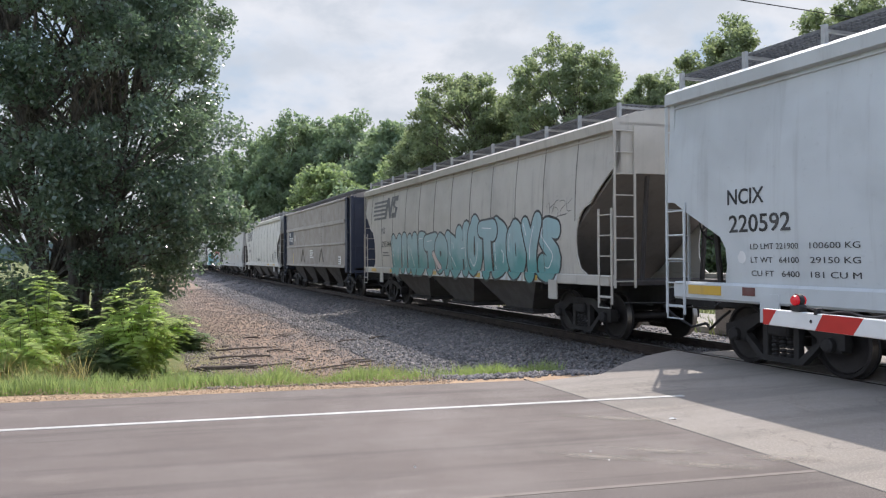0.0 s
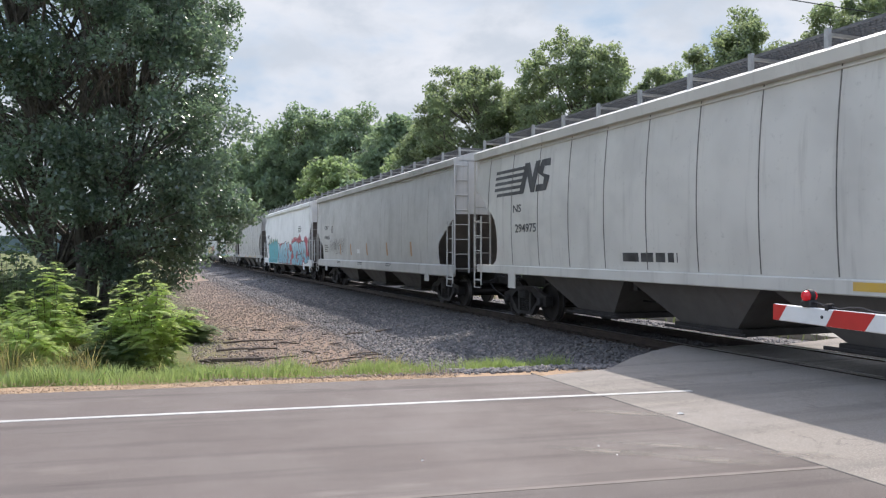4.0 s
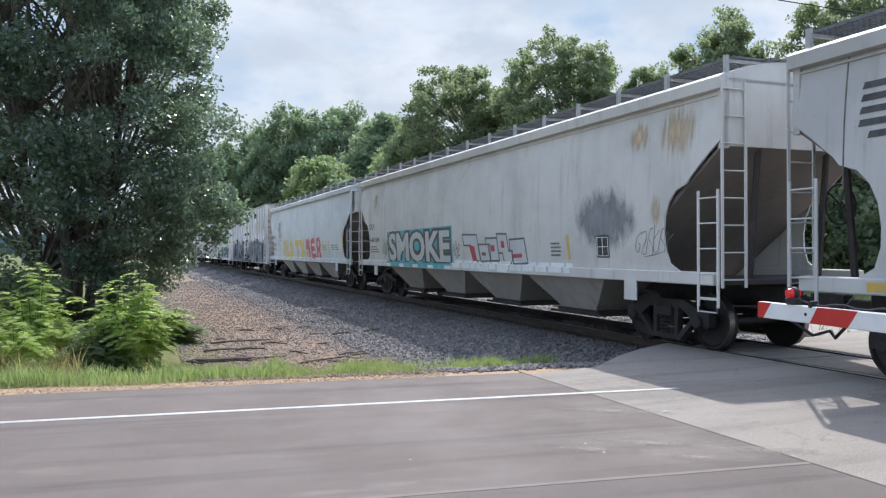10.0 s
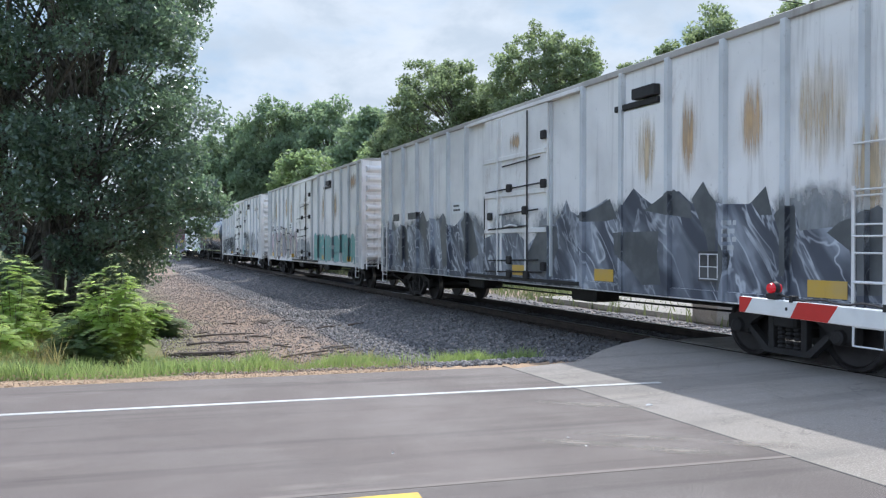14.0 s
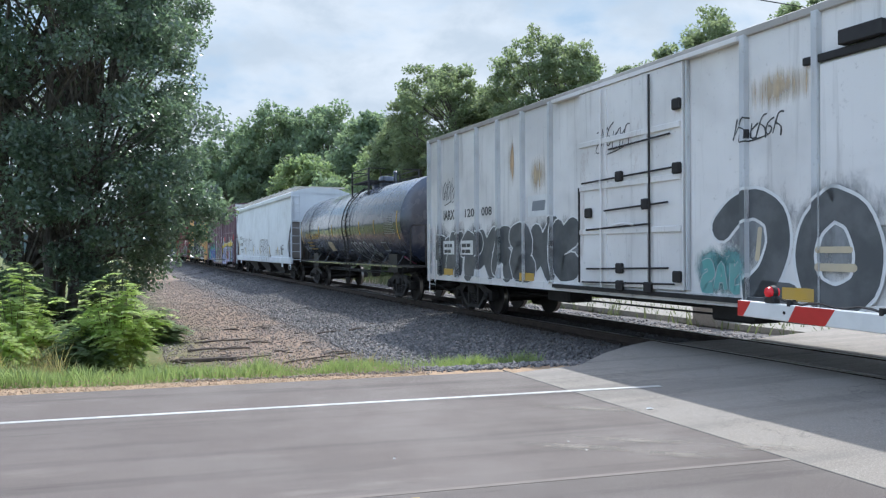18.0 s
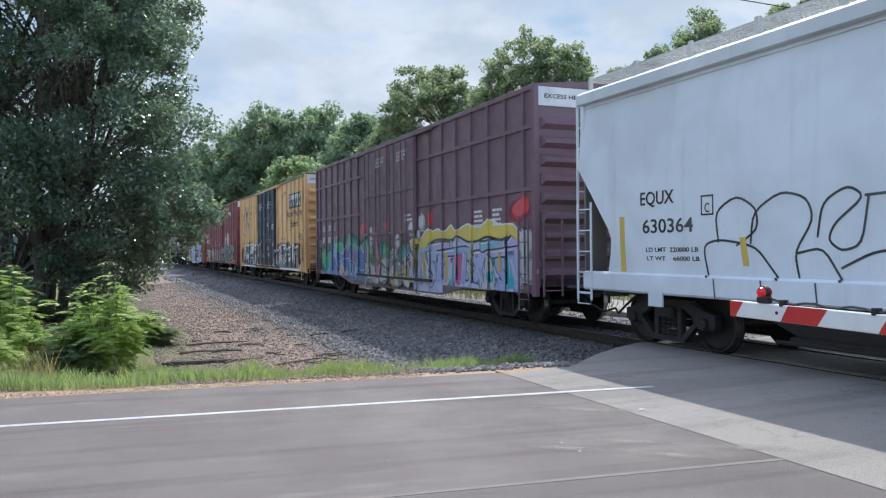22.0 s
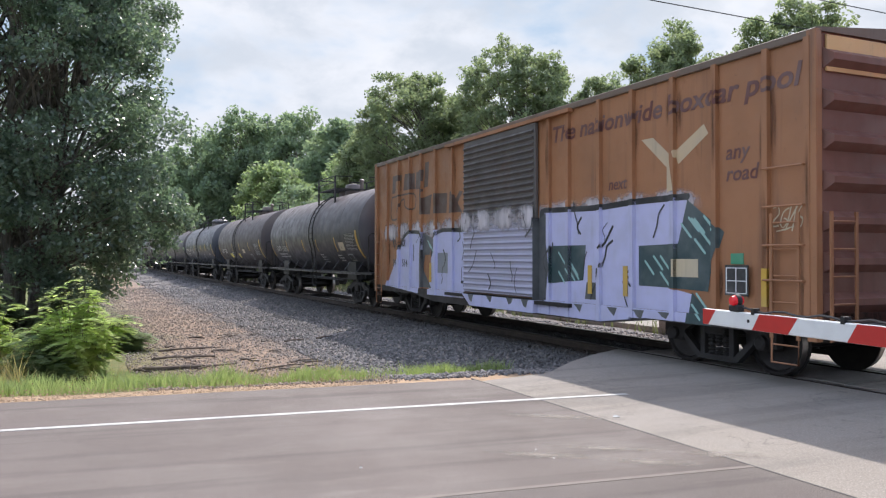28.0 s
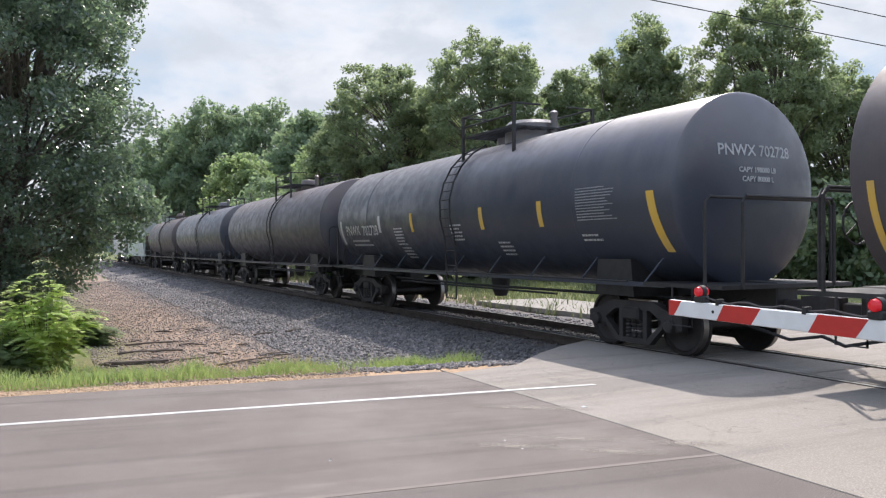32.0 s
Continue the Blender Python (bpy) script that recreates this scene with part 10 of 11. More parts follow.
    for q in ([(.49, 1.7), (.86, 2.03), (1.14, 1.78), (1.6, 1.9), (1.5, .9), (.48, .9)], [(3.4, 2.15), (3.54, 2.31), (3.8, 2.28), (4.03, 2.0), (3.6, 1.95)], [(6.0, 2.0), (6.09, 2.19), (6.57, 2.25), (6.89, 1.99), (6.6, 1.9)], [(6.9, .9), (7.0, 1.6), (7.7, 1.75), (8.5, 1.5), (8.6, .9)],
              [(12.0, .9), (12.08, 1.87), (12.4, 2.1), (12.79, 1.99), (13.08, 2.17), (13.69, 2.02), (14.1, 2.15), (14.48, 1.99), (14.91, 2.14), (15.24, 2.13), (15.55, 1.91), (16.13, 1.96), (17.2, 2.1), (17.9, 1.9), (18.3, 2.1), (18.4, .9)]):
        obs += painted(car, q, e, y, OXBLOOD, None, 0, .0, 1)
    for i, (x, z) in enumerate(((4.45, 2.25), (5.35, 2.2), (6.35, 2.38), (13.3, 2.3), (14.05, 2.28))):
        obs.append(blob(car, x - e, z, .09, .08, y, OXBLOOD, 70 + i))
    # square block letters, lead grey inside a broad white line
    obs += painted(car, [(1.88, 2.08), (3.0, 2.01), (3.3, 2.07), (4.84, 2.06), (5.07, 2.0), (5.89, 2.05), (6.46, 2.08), (6.5, 1.89), (7.25, 2.0), (7.21, 1.4), (6.88, 1.39), (6.88, 1.0), (5.9, .76), (2.8, .76), (1.5, .76)], e, y, LEADGREY, WHITEP, .055, .001)
    for q in ([(4.14, 2.01), (5.12, 2.05), (4.93, 1.68), (4.49, 1.48), (4.08, 1.51)], [(5.42, 1.49), (5.92, 1.5), (5.88, 1.03), (5.71, 1.02)], [(2.42, 1.46), (3.12, 1.51), (3.11, 1.18), (2.42, 1.16)]):
        obs += painted(car, q, e, y, WHITEP, BLACKP, .02, .003)
    white = ([(2.15, 1.35), (2.62, 1.39), (2.55, 1.61)], [(2.14, .85), (2.42, 1.16), (2.95, 1.25), (2.95, 1.0)], [(3.11, 1.0), (3.18, 1.97)], [(3.29, 1.4), (3.81, 1.61), (3.76, 1.75)], [(5.16, 1.86), (5.25, 2.01), (5.68, 1.97), (5.76, 1.82), (5.38, 1.72), (5.16, 1.86)], [(5.24, .94), (5.33, 1.43), (5.46, 1.43), (5.5, .95)],
             [(5.93, 2.05), (5.88, 1.49), (5.67, .96)], [(6.31, 1.37), (6.81, 1.46)], [(6.38, 1.25), (7.08, 1.35)], [(4.08, 1.21), (4.59, 1.32), (4.82, .85)], [(3.6, 1.0), (4.0, 1.1)], [(6.2, .95), (6.3, 1.1), (6.7, 1.15)])
    obs += [strokes(car, [([(p - e, z) for p, z in q], .045)], y, WHITEP, "graffiti_outline", .0058) for q in white]
    # the second piece, looser
    obs += painted(car, [(11.57, 1.0), (12.08, 1.87), (12.29, 1.6), (12.98, 1.92), (13.16, 1.6), (13.6, 1.95), (14.33, 1.97), (14.55, 1.7), (15.11, 1.84), (15.7, 1.85), (16.13, 1.93), (16.45, 1.8), (17.2, 1.9), (17.3, .78), (12.2, .78)], e, y, LEADGREY, WHITEP, .05, .001)
    for q in ([(11.75, 1.0), (12.1, 1.6), (12.4, 1.3), (12.6, .9)], [(12.95, 1.75), (13.1, 1.3), (12.9, .9), (12.7, 1.3)], [(13.5, 1.1), (13.62, .85), (13.85, 1.01), (13.77, 1.45), (13.6, 1.6)], [(13.9, 1.85), (14.33, 1.93), (14.3, 1.75), (13.95, 1.68)], [(14.97, 1.07), (15.04, 1.34), (15.49, 1.4), (15.45, 1.19)], [(15.79, 1.8), (16.13, 1.89), (16.12, 1.32), (15.78, 1.06)], [(16.35, .95), (16.4, 1.6), (16.7, 1.7), (16.6, 1.0)]):
        obs += painted(car, q, e, y, WHITEP, BLACKP, .022, .003)
    white = ([(12.18, .93), (12.59, 1.21), (12.97, .85)], [(13.07, 1.48), (13.34, 1.11), (13.55, .85)], [(13.77, 1.19), (14.17, 1.37), (14.55, 1.66), (14.55, 1.27), (14.09, 1.14), (13.8, 1.0)], [(14.77, 1.71), (15.11, 1.84), (15.33, 1.71), (15.33, 1.47), (14.83, 1.5)], [(16.18, 1.27), (16.34, 1.7), (16.45, 1.79)], [(16.85, .9), (16.95, 1.7), (17.15, 1.0)])
    obs += [strokes(car, [([(p - e, z) for p, z in q], .036)], y, WHITEP, "graffiti_outline", .0058) for q in white]
    obs.append(blob(car, 17.9 - e, 1.6, .35, .5, y - .002, GOLD, 7))
    obs.append(scrawl(car, 17.4 - e, 18.3 - e, 2.2, 2.6, y, BLACKP, 8, 4, .014))
    for x, t in ((7.5, "CLOSE THIS DOOR\nBEFORE CLOSING\nMAIN DOOR"), (10.1, "CLOSE AND LOCK\nBOTH DOORS BEFORE\nMOVING CAR")):
        obs.append(words(car, t, x - e, x + 1.1 - e, 4.0, 4.38, y, WHITEP, name="door_notice"))
    for x, z, w, r in ((7.4, 2.1, .5, 2), (9.8, 3.2, .5, 2), (11.2, 3.1, .6, 3), (9.9, 1.9, .4, 2), (10.6, 2.3, .5, 2), (11.3, 2.1, .4, 2), (8.5, 1.5, .5, 2), (10.2, 1.55, .6, 2)):
        obs.append(bars(car, WHITEP, x - e, z, w, r, y, .055, .05, seed=int(x * 10)))
    for i, (x, z) in enumerate(((8.2, 2.25), (8.9, 2.6), (10.4, 2.9), (10.2, 2.25), (10.7, 2.45))):
        obs.append(blob(car, x - e, z, .045, .07, y - .001, SILVER, 9 + i))
    for a in (1.05, 6.6, 12.6, 16.4):
        obs.append(part("reflector", Geo().box(a - e, a - e + .12, y - .018, y - .012, 1.1, 1.55), YELLOWP, car))
    panel_box(car, 16.9 - e, 1.35, y - .05, .36)
    part("lever_bracket", Geo().box(13.7 - e, 14.6 - e, y - .1, y, 4.55, 4.62), YELLOW, car)
    part("lever_bracket", Geo().box(3.5 - e, 4.3 - e, y - .1, y, 4.45, 4.55), YELLOW, car)
    drape(obs, zones)
    words(car, "EXCESS HEIGHT CAR", -1.25, .3, eave_text(5.12), eave_text(5.12) + .09, 0, BLACKP, name="end_notice").matrix_basis = pose(e + .032, 0, 0, 0, 0, 90)


def eave_text(z):
    return z - .26


def make_cars_four():
    posts = [.7, 1.57, 2.43, 3.36, 4.27, 5.2, 6.1, 12.19, 13.32, 14.35, 15.3, 16.17, 17.13, 17.87]
    car, e, y, zones = boxcar("boxcar", "maroon boxcar with silver graffiti along its base", -313.32, -332.04, MAROON, (1.75, 1.76), 5.15, 0.78, posts, [(6.9, 9.3, MAROON, "plug"), (9.4, 11.6, MAROON, "plug")], top_plate=WHITEP, soil=DIRT_MIST, post_w=.10, post_d=.05)
    obs = []
    for a, b, c, d in (("TB", .89, 1.34, 2.92), ("OX", 1.76, 2.25, 2.92), ("88", .85, 1.30, 2.40), ("92", 1.80, 2.20, 2.40), ("78", 2.70, 3.10, 2.40)):
        obs.append(part("number_field", Geo().box(b - .05 - e, c + .05 - e, y - .003, y, d - .04, d + .36), CHARCOAL, car))
        obs.append(words(car, a, b - e, c - e, d, d + .31, y - .004, WHITEP, 0, .008))
    class_box(car, 3.72 - e, 2.7, y - .004, PALEPINK, "F", .24)
    obs += graffiti(car, 1.0 - e, 6.4 - e, .92, 1.95, y - .001, 6, BEIGE, BLACKP, 64, SILVER, None, 0, .14, fat=.05, text="GENIS")
    for i in range(6):
        obs.append(mist(car, 1.2 + 1.0 * i - e, 1.6, .95, .72, y - .0006, MINT_MIST))
    obs += graffiti(car, 6.6 - e, 11.6 - e, .95, 1.9, y - .001, 6, MIDGREY, WHITEP, 65, SILVER, None, 1, .14, fat=.03)
    obs += graffiti(car, 11.75 - e, 17.0 - e, .85, 2.2, y - .001, 7, CHARCOAL, SILVER, 66, BEIGE, None, 1, .2, fat=.04)
    for i, x in enumerate((12.6, 13.2, 13.8, 14.4)):
        obs.append(blob(car, x - e, 2.6, .2, .45, y, PALEPINK, 140 + i, .3))
    for x in (7.2, 9.8):
        obs.append(bars(car, WHITEP, x - e, 4.4, .8, 3, y, .07, .06, seed=int(x)))
        obs.append(bars(car, WHITEP, x + .3 - e, 2.4, .8, 3, y, .06, .06, seed=int(x) + 1))
    obs.append(scrawl(car, .1 - e, .75 - e, 3.6, 4.0, y, PALEPINK, 12, 3, .014))
    obs.append(part("reflector", Geo().box(17.1 - e, 17.8 - e, y - .018, y - .012, .92, 1.05), YELLOWP, car))
    obs.append(part("reflector", Geo().box(.6 - e, 1.25 - e, y - .018, y - .012, .95, 1.15), YELLOWP, car))
    panel_box(car, 17.1 - e, 1.65, y - .05, .36)
    drape(obs, zones)

    posts = [.1, .97, 1.87, 2.71, 3.5, 4.41, 5.42, 9.75, 10.41, 11.37, 12.27, 13.24, 14.12, 15.04, 15.7]
    car, e, y, zones = boxcar("boxcar", "rusty orange boxcar with lavender graffiti and a corrugated door", -333.79, -349.59, ORANGE, (1.3, 1.75), 4.44, 0.66, posts, [(6.17, 9.35, DOORGREY, "corrugated", LILGREY, 2.42)], end_ribs=7, belly=0.14, post_w=.09, post_d=.07, end_mat=RIBBROWN, soil=RUST_RUN, roof_mat=OLDROOF, sill_mat=GRIME_SHADE)
    obs = []
    for i in range(13):
        obs.append(mist(car, 1.2 + 1.0 * i - e, 2.45 - .1 * (i < 5), .85, .38, y - .0006, HALO_MIST))
    lav = ([(.89, .82), (1.9, 1.9), (2.34, 2.34), (3.64, 2.3), (3.5, 1.6), (3.3, .68)], [(3.9, .68), (4.1, 1.7), (4.38, 2.34), (5.97, 2.28), (6.05, .68)], [(9.45, .55), (9.54, 2.55), (11.34, 2.5), (12.23, 2.55), (13.53, 2.55), (13.33, 1.86), (13.0, 1.2), (13.62, 1.1), (13.65, .68), (12.6, .68), (11.4, .54)])
    for i, pts in enumerate(lav):
        q = [(p - e, z) for p, z in pts]
        obs.append(poly(car, q, y - .003, LAVENDER, "graffiti_letter"))
        obs.append(strokes(car, [(q[1:len(q) - 1 - (i == 2) * 5], .05)], y, BLACKP, "graffiti_outline", .0045))
    for pts, m in (([(13.53, 2.5), (14.27, 2.0), (14.0, 1.41), (13.95, 1.15), (13.12, 1.18), (13.32, 1.85)], DKTEAL), ([(12.4, 1.83), (13.32, 1.85), (13.12, 1.18), (12.4, 1.19)], DKTEAL), ([(9.79, 1.86), (10.93, 1.86), (10.85, 1.23), (9.78, 1.15)], DKTEAL), ([(13.62, 1.13), (14.1, .75), (13.9, .45), (13.5, .6)], DKTEAL), ([(9.35, 2.4), (9.6, 2.5), (9.8, 1.4), (9.6, .8), (9.35, .8)], CHARCOAL), ([(3.55, 2.3), (4.25, 2.1), (4.0, 1.7), (3.7, 1.7), (3.6, 1.3), (4.1, .85), (3.3, .85)], CHARCOAL), ([(4.5, 1.75), (5.1, 1.75), (5.1, 1.25), (4.5, 1.25)], MIDGREY), ([(10.95, 1.2), (11.3, 1.2), (11.3, .9), (10.9, .9)], CHARCOAL)):
        obs.append(poly(car, [(p - e, z) for p, z in pts], y - .006, m, "graffiti_shadow"))
    rnd = random.Random(6)
    for cx, cz, n in ((13.7, 2.0, 7), (12.75, 1.5, 4), (10.3, 1.5, 5), (13.8, .8, 3), (3.8, 1.9, 2)):
        for i in range(n):
            a, b = cx + rnd.uniform(-.3, .3), cz + rnd.uniform(-.25, .35)
            obs.append(strokes(car, [([(a - e, b), (a - e + .2, b - .2)], .02)], y, PALE_TEAL, "graffiti_streak", .0085))
    for i in range(34):
        x, z = rnd.uniform(1.5, 13.0), rnd.uniform(.8, 2.1)
        pts = [(x - e, z)]
        for k in range(3):
            pts.append((pts[-1][0] + rnd.uniform(-.12, .2), pts[-1][1] + rnd.uniform(.06, .2)))
        obs.append(strokes(car, [(pts, rnd.uniform(.009, .024))], y, BLACKP, "crack_line", .0088))
    obs.append(poly(car, [(6.2 - e, .80), (9.45 - e, .80), (9.45 - e, .55), (6.6 - e, .55)], y - .003, LAVENDER, "graffiti_field"))
    for x in (6.5, 7.4, 8.3, 8.9, 9.9, 10.6, 11.6, 12.3, 12.9):
        obs.append(poly(car, [(x - e, .80), (x + .28 - e, .80), (x + .2 - e, rnd.uniform(.6, .7)), (x + .1 - e, rnd.uniform(.66, .74))], y - .0065, CHARCOAL, "graffiti_drip"))
    obs.append(strokes(car, [([(9.46 - e, 2.5), (9.44 - e, 1.6), (9.55 - e, .9)], .085)], y, BLACKP, "graffiti_shadow", .0042))
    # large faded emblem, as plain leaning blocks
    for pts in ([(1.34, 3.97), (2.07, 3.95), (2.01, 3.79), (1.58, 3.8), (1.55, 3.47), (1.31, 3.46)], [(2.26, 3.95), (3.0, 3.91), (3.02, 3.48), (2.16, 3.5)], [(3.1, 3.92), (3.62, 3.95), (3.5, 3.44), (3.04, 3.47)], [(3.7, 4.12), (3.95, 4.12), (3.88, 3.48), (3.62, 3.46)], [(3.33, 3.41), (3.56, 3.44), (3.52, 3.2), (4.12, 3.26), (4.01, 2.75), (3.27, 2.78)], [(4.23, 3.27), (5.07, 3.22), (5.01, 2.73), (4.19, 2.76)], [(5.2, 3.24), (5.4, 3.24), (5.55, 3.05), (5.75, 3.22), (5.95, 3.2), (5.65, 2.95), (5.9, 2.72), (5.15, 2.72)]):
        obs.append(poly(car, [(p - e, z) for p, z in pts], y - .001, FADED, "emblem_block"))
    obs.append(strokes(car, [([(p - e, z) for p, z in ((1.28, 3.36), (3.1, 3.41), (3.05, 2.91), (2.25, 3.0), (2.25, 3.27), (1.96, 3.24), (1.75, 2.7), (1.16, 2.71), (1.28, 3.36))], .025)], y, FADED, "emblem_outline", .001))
    obs.append(words(car, "The nationwide boxcar pool", 9.85 - e, 15.6 - e, 3.72, 4.12, y, OXBLOOD, .2, .006))
    for pts in ([(12.47, 3.53), (12.75, 3.53), (13.18, 3.19), (13.28, 2.66), (13.07, 2.64), (13.07, 3.03)], [(13.87, 3.58), (13.96, 3.43), (13.33, 3.05), (13.25, 3.25)]):
        obs.append(poly(car, [(p - e, q) for p, q in pts], y - .002, PALE_RUST, "emblem_stripe"))
    obs.append(words(car, "next", 11.6 - e, 12.1 - e, 2.78, 2.95, y, OXBLOOD, .2))
    obs.append(words(car, "any\nroad", 14.3 - e, 14.9 - e, 2.7, 3.15, y, OXBLOOD, .2))
    for a, b, c, d in (("RB", 1.38, 1.62, 1.94), ("OX", 2.11, 2.34, 1.94), ("39", 1.38, 1.62, 1.38), ("514", 2.10, 2.47, 1.38)):
        obs.append(words(car, a, b - e, c - e, d, d + .2, y - .009, BLACKP))
    obs.append(part("green_notice", Geo().box(14.39 - e, 14.62 - e, y - .01, y, 1.55, 1.70), GREENS, car))
    for a in (4.0, 11.0, 12.0, 15.0):
        obs.append(part("reflector", Geo().box(a - e, a - e + .12, y - .018, y - .012, 1.0, 1.5), YELLOWP, car))
    obs.append(part("beige_field", Geo().box(13.25 - e, 13.75 - e, y - .012, y - .006, 1.35, 1.62), BEIGE, car))
    obs.append(scrawl(car, 15.1 - e, 15.6 - e, 2.0, 2.35, y, BEIGE, 4, 3, .012))
    part("end_top_band", Geo().box(e + .005, e + .03, -1.3, 1.3, 3.95, 4.4), YELLOW, car)
    panel_box(car, 14.35 - e, 1.12, y - .07, .42)
    for z in (1.35, 1.8, 2.3, 2.8):
        part("grab_iron", Geo().tube([(-.75 + e, y - .02, z), (-.75 + e, y - .11, z), (-.12 + e, y - .11, z), (-.12 + e, y - .02, z)], .016, 6), ORANGE, car)
    drape(obs, [z for z in zones if z[2] != -.102] + [(6.17 - e, 9.35 - e, -.155)])

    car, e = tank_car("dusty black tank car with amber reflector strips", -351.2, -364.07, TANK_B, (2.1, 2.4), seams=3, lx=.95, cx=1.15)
    k = -e - .43
    bend_to_shell(words(car, "GATX", 1.40 + k, 2.25 + k, 1.90, 2.14, 0, WHITEP))
    bend_to_shell(words(car, "36562", 2.42 + k, 3.38 + k, 1.89, 2.12, 0, WHITEP))
    bend_to_shell(bars(car, WHITEP, 1.5 + k, 1.80, 1.9, 2, 0, .05, .06))
    for x, z0, h in ((.55, 1.7, .75), (3.38, 1.88, .46), (6.06, 1.86, .47), (8.08, 1.84, .48), (10.5, 1.84, .5)):
        on_shell(car, x + k, z0, .09, h, YELLOWP, lean=-.03)
    on_shell(car, 12.98 + k, 1.6, .16, .92, YELLOWP, lean=-.10)
    bend_to_shell(bars(car, SILVER, 11.75 + k, 2.42, 1.1, 12, 0, .018, .030), lift=.008)
    bend_to_shell(bars(car, WHITEP, 8.1 + k, 1.75, .6, 4, 0, .04, .05), lift=.008)
    bend_to_shell(bars(car, WHITEP, 10.3 + k, 1.72, .6, 3, 0, .04, .05), lift=.008)
    on_shell(car, 10.9 + k, 1.87, .6, .28, BEIGE, name="placard")
    framed_plate(car, 11.5 + k, 1.5, .5, .25)

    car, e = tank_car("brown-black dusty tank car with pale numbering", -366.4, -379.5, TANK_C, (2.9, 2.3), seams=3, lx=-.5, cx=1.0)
    k = -e - .62
    bend_to_shell(words(car, "GATX", 1.58 + k, 2.42 + k, 1.88, 2.14, 0, WHITEP))
    bend_to_shell(words(car, "32202", 2.58 + k, 3.52 + k, 1.86, 2.12, 0, WHITEP))
    bend_to_shell(bars(car, WEAK_BLACK, 1.7 + k, 1.78, 1.8, 2, 0, .05, .06))
    for x, z0, h in ((.8, 1.5, .9), (7.63, 2.0, .42), (10.33, 1.96, .45), (5.4, 2.0, .4)):
        on_shell(car, x + k, z0, .09, h, YELLOWP)
    on_shell(car, 13.3 + k, 1.6, .16, .92, YELLOWP, lean=-.1)
    for x, w in ((4.2, .7), (6.75, .5)):
        on_shell(car, x + k, 1.6, w, .25, LEMON, name="placard")
    on_shell(car, 8.4 + k, 1.85, .6, .22, BEIGE, name="placard")
    framed_plate(car, 10.15 + k, 1.5, .5, .28)
    bend_to_shell(bars(car, SILVER, 11.85 + k, 2.3, 1.1, 12, 0, .018, .030), lift=.008)
    bend_to_shell(bars(car, WHITEP, 5.0 + k, 1.9, .6, 4, 0, .04, .05), lift=.008)

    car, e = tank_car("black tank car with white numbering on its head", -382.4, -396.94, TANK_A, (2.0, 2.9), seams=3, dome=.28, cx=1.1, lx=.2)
    k = -e - .96
    bend_to_shell(words(car, "PNWX", 1.62 + k, 2.75 + k, 2.06, 2.34, 0, WHITEP))
    bend_to_shell(words(car, "702728", 2.95 + k, 4.1 + k, 2.04, 2.32, 0, WHITEP))
    bend_to_shell(bars(car, WHITEP, 1.9 + k, 1.92, 1.8, 2, 0, .05, .07))
    for x, z0, h in ((1.15, 1.8, .7), (4.2, 2.1, .45), (6.3, 2.08, .46), (9.8, 2.06, .46), (12.0, 2.06, .47)):
        on_shell(car, x + k, z0, .15, h, YELLOWP if x > 5 else SILVER)
    on_shell(car, 15.1 + k, 1.6, .17, .93, YELLOWP, lean=-.12)
    bend_to_shell(bars(car, SILVER, 13.2 + k, 2.68, 1.05, 12, 0, .018, .030), lift=.008)
    for x, z, r in ((5.2, 2.2, 6), (8.4, 2.2, 5), (10.3, 1.8, 4), (13.2, 1.9, 2), (5.3, 1.7, 4)):
        bend_to_shell(bars(car, WHITEP, x + k, z, .6, r, 0, .035, .045, seed=int(x * 5)), lift=.008)
    on_head(car, "PNWX 702728", 3.05, .24, WHITEP, e)
    on_head(car, "CAPY 198000 LB", 2.80, .11, WHITEP, e)
    on_head(car, "CAPY 80000 L", 2.66, .11, WHITEP, e)

    tank_car("dusty black tank car", -398.8, -413.2, TANK_B, (2.2, 2.0), seams=3)
    tank_car("dark weathered tank car", -415.4, -430.4, TANK_A, (2.2, 2.2), seams=3)
    tank_car("dusty brown-black tank car", -432.6, -446.5, TANK_C, (1.8, 2.2), seams=3)
    hopper("grey-green covered hopper at the far end", -448.9, -466.2, "", GREENG, (1.5, 1.8), 4.3, 1.22)
    hopper("grey covered hopper at the far end", -467.7, -485.0, "", GREY_C, (1.5, 1.5), 4.2, 1.22)

# ---- crossing gate, wires, things beyond ----


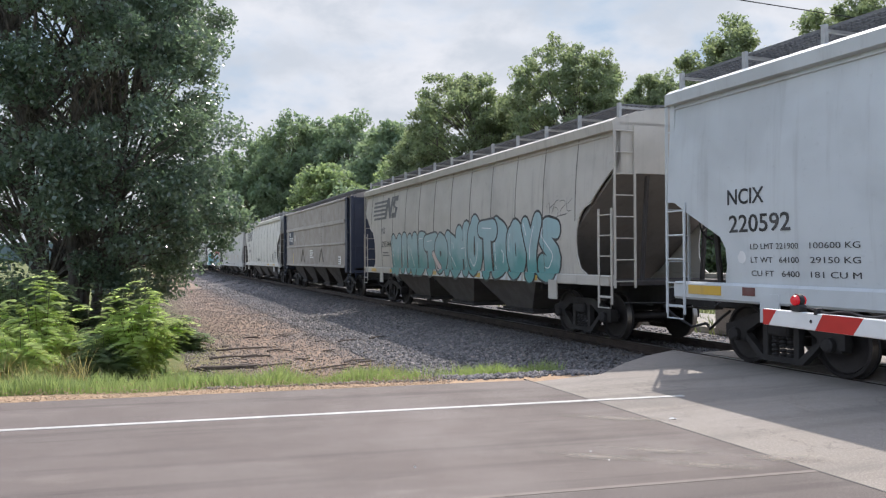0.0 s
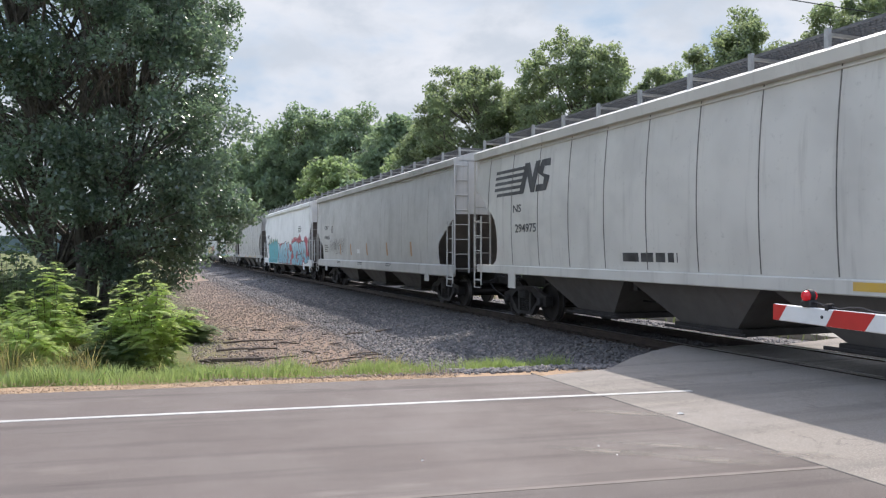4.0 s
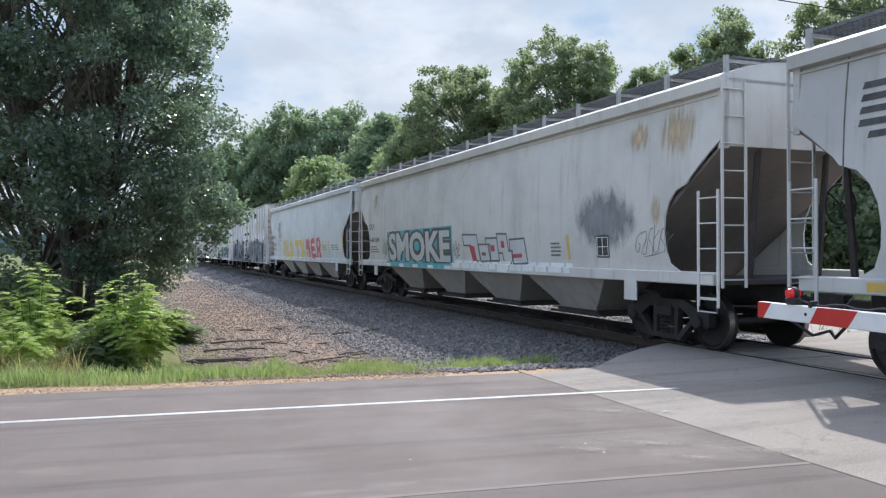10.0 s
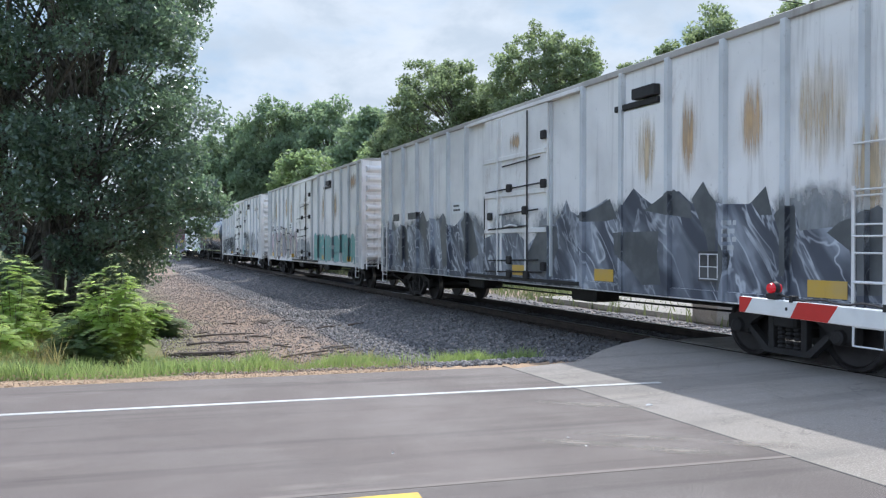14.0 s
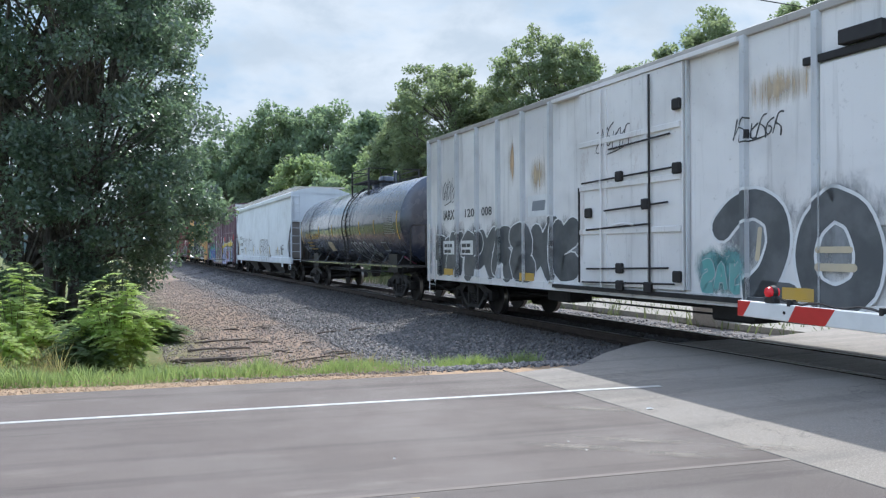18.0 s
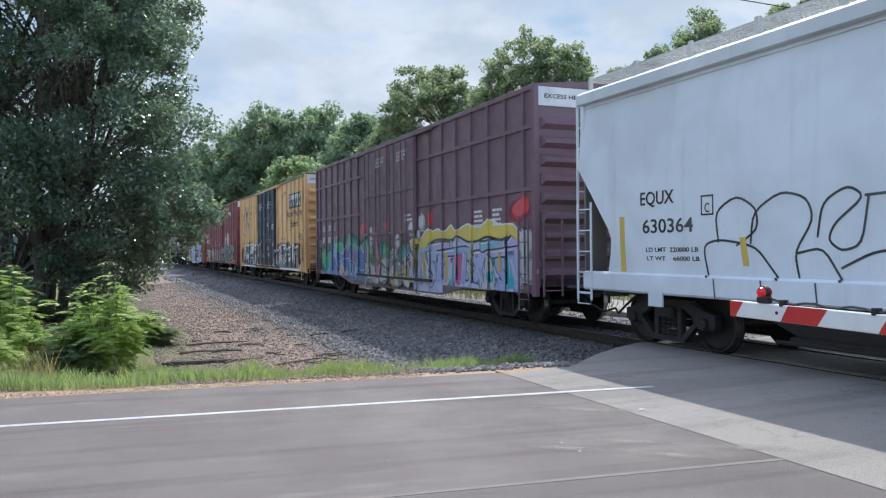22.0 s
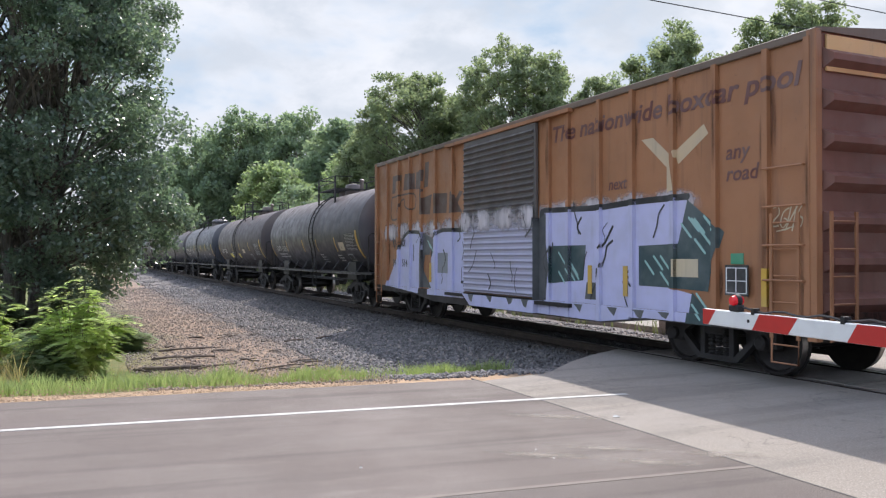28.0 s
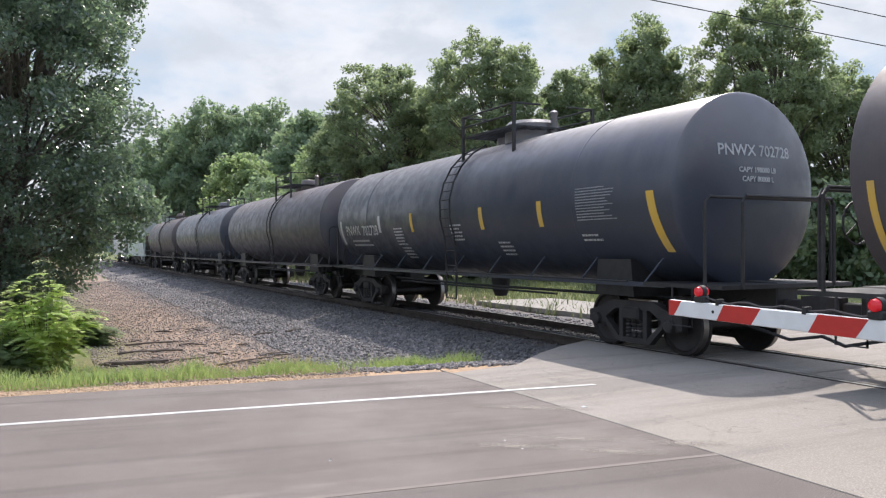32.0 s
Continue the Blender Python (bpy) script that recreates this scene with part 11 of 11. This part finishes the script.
def make_gate():
    white = plain("white_reflective_sheet", (0.74, 0.74, 0.72), 0.45, 0, 0.08)
    red = plain("red_reflective_sheet", (0.50, 0.025, 0.02), 0.45, 0, 0.12)
    lens = Mat("lit_red_lens")
    lens.b.inputs["Emission Color"].default_value, lens.b.inputs["Emission Strength"].default_value = (1.0, 0.03, 0.04, 1), 0.10
    lens.b.inputs["Transmission Weight"].default_value = 0.0
    lens = lens.done((0.42, 0.012, 0.02), 0.15)
    tip = Vector((2.27, 5.91, 0))
    gate = thing("crossing_gate", "red and white striped lowered crossing gate arm with red lamps", "crossing gate", at=Matrix.Translation(tip) @ pose(0, 0, 0, 0, 0, math.degrees(math.atan2(-0.9667, 0.2556))))
    # local x runs back from the tip, z up
    z0, z1, y0, y1, ln = 1.145, 1.262, -0.022, 0.022, 6.6
    part("arm", Geo().box(0, ln, y0, y1, z0, z1, 0.006), white, gate)
    k, x = 0, -0.28
    while x < ln:
        a, b = max(x, 0.0), min(x + 0.42, ln)
        if k % 2 == 0 and b > 0.03:
            s = 0.075
            prof = [(a, z0 + .002), (max(b - s, a + .01), z0 + .002), (b + s * .2, z1 - .002), (min(a + s, b), z1 - .002)]
            if a == 0:
                prof = [(0, z0 + .002), (b - s, z0 + .002), (b + s * .2, z1 - .002), (0, z1 - .002)]
            prof = [(p, q) for p, q in prof]
            for yy in (y0, y1):
                part("red_stripe", Geo().plate([(p if p else 0.004, q) for p, q in prof], yy - .003, yy + .003), red, gate, smooth=0)
        x += 0.42
        k += 1
    for x in (0.365, 1.877, 4.4):
        lamp = part("lamp", Geo().box(x - .05, x + .05, -.035, .035, z1, z1 + .05, .01), STEEL, gate, "gate arm lamp with red lenses")
        part("lens", Geo().lathe([(-.05, .01), (-.042, .032), (-.013, .042), (.013, .042), (.042, .032), (.05, .01)], "y", 18, (x, 0, z1 + .078)), lens, lamp, "lit red lens")
        part("visor", Geo().lathe([(-.018, .046), (.018, .046)], "y", 18, (x, 0, z1 + .078)), STEEL, lamp)
    g = Geo()
    pts = [(0.365, 0.0, z1 + .04)]
    for i in range(1, 60):
        pts.append((0.365 + i * .1, .005 * math.sin(i), z1 + .018 + .012 * math.sin(i * 1.7)))
    part("cable", g.tube(pts, .008, 5), STEEL, gate)
    for i in range(7):
        part("cable_clip", Geo().box(.55 + .8 * i, .58 + .8 * i, -.026, .026, z1 - .01, z1 + .035), STEEL, gate)
    part("bolt", Geo().lathe([(-.026, .012), (.026, .012)], "y", 8, (.52, 0, z0 + .06)), STEEL, gate)
    # mast and its counterweights, on the shoulder
    part("mast", Geo().lathe([(0, .16), (.05, .16), (.06, .075), (3.6, .075), (3.62, .03)], "z", 16, (ln + .35, 0, 0)), plain("aluminium_mast", (0.45, 0.45, 0.45), 0.4, 0.9), gate)
    part("mechanism", Geo().box(ln, ln + .6, -.2, .25, .75, 1.5, .03), plain("grey_housing", (0.4, 0.4, 0.4), 0.5), gate)
    part("foundation", Geo().box(ln - .05, ln + .75, -.4, .4, -.6, .06, .03), CONCRETE, gate)


def make_beyond():
    """What shows under and between the cars: a concrete box, gravel drive, wires."""
    box = thing("concrete_block", "pale concrete utility box beside the far road", "utility box", at=pose(*from_view(1330, 21), -0.45, 0, 0, 20))
    part("box", Geo().box(-.8, .8, -.5, .5, 0, .75, .03), CONCRETE, box)
    part("lid", Geo().box(-.85, .85, -.55, .55, .75, .83, .02), CONCRETE, box)
    pale = plain("pale_gravel_drive", (0.31, 0.285, 0.245), 0.95, 0, 0.25)
    tagged(part("gravel_drive", Geo().box(-26, 3, 4.9, 8.3, -.45, -.30), pale, at=TRACK), "pale gravel drive beyond the track", "driveway", kind="structure")
    ends = (Vector((22.43, 27.34, 8.32)), Vector((-40.0, 8.0, 11.5)))
    cable = thing("overhead_wire", "black overhead utility wires strung between two poles", "wire")
    for dz in (0, 1.0):
        part("wire", Geo().tube([ends[0] + Vector((0, 0, dz)), ends[1] + Vector((0, 0, dz))], .016, 5), STEEL, cable)
    for p in ends:
        pole = thing("utility_pole", "weathered brown wooden utility pole carrying two wires", "utility pole", "utility poles", Matrix.Translation((p.x, p.y, grid_height(p.x, p.y) - .3)))
        h = p.z - grid_height(p.x, p.y) + 1.6
        part("pole", Geo().lathe([(0, .17), (h, .11), (h + .02, .02)], "z", 14), BARK, pole)
        for dz in (0, 1.0):
            part("insulator", Geo().lathe([(-.05, .04), (0, .115), (.05, .04)], "z", 10, (0, 0, h - 1.3 + dz)), STEEL, pole)
    # pale dust ground into the asphalt by the apron
    dust = soft_spray("pale_road_dust", (0.33, 0.29, 0.245), 0.45, 1.3, 0.9)
    for i, (x, y, rx, ry) in enumerate(((1.15, 6.55, .9, .22), (1.95, 6.3, .9, .25), (2.6, 6.5, .7, .25), (1.7, 6.75, 1.1, .2), (1.6, 8.1, 1.2, .25))):
        ob = mist(None, 0, 0, rx, ry, 0, dust, "road_stain")
        ob.matrix_basis = pose(x, y, 0.0025 + .0003 * i, -90, 0, -15)
        tagged(ob, "pale dusty smudge on the asphalt", "stain", kind="structure")
    scrap = plain("white_paper_scrap", (0.55, 0.54, 0.52), 0.8)
    for i, (x, y, s) in enumerate(((2.155, 8.07, .04), (-.36, 6.2, .014), (1.2, 6.43, .014), (1.1, 6.71, .012))):
        ob = thing("litter", "small crumpled white paper scrap on the road", "litter", "scraps on the road", pose(x, y, 0.003, 0, 0, 40 * i))
        part("paper", Geo().face((-s, -s * .5, 0), (s * .9, -s * .6, .004), (s, s * .5, 0), (0, s * .4, .014), (-s * .8, s * .6, .002)), scrap, ob, smooth=0)


make_backdrop()
make_ground()
make_road()
make_crossing()
make_trees()
make_bushes()
make_grass()
make_debris()
make_gate()
make_beyond()
make_train()
make_ballast()
make_track()


def motions():
    """Every car rolls along the track; wheelsets turn while they pass near."""
    for car, mid in CARS:
        walk(car, [(t, Matrix.Translation(at_track(mid + run(t))) @ pose(0, 0, 0, 0, 0, RZ)) for t in range(33)])
    for w, a, s0 in WHEELSETS:
        near = [f for f in range(0, 961) if -24.0 < s0 + a + run(f / 30) < 2.0]
        if not near:
            continue
        times = sorted({0, 960, *near})

        def spun(f):
            f = min(max(f, near[0]), near[-1])
            return math.degrees((run(f / 30)) / 0.457) % 360

        walk(w, [(f / 30, pose(a, 0, 0.457, 0, spun(f), 0)) for f in times])


motions()
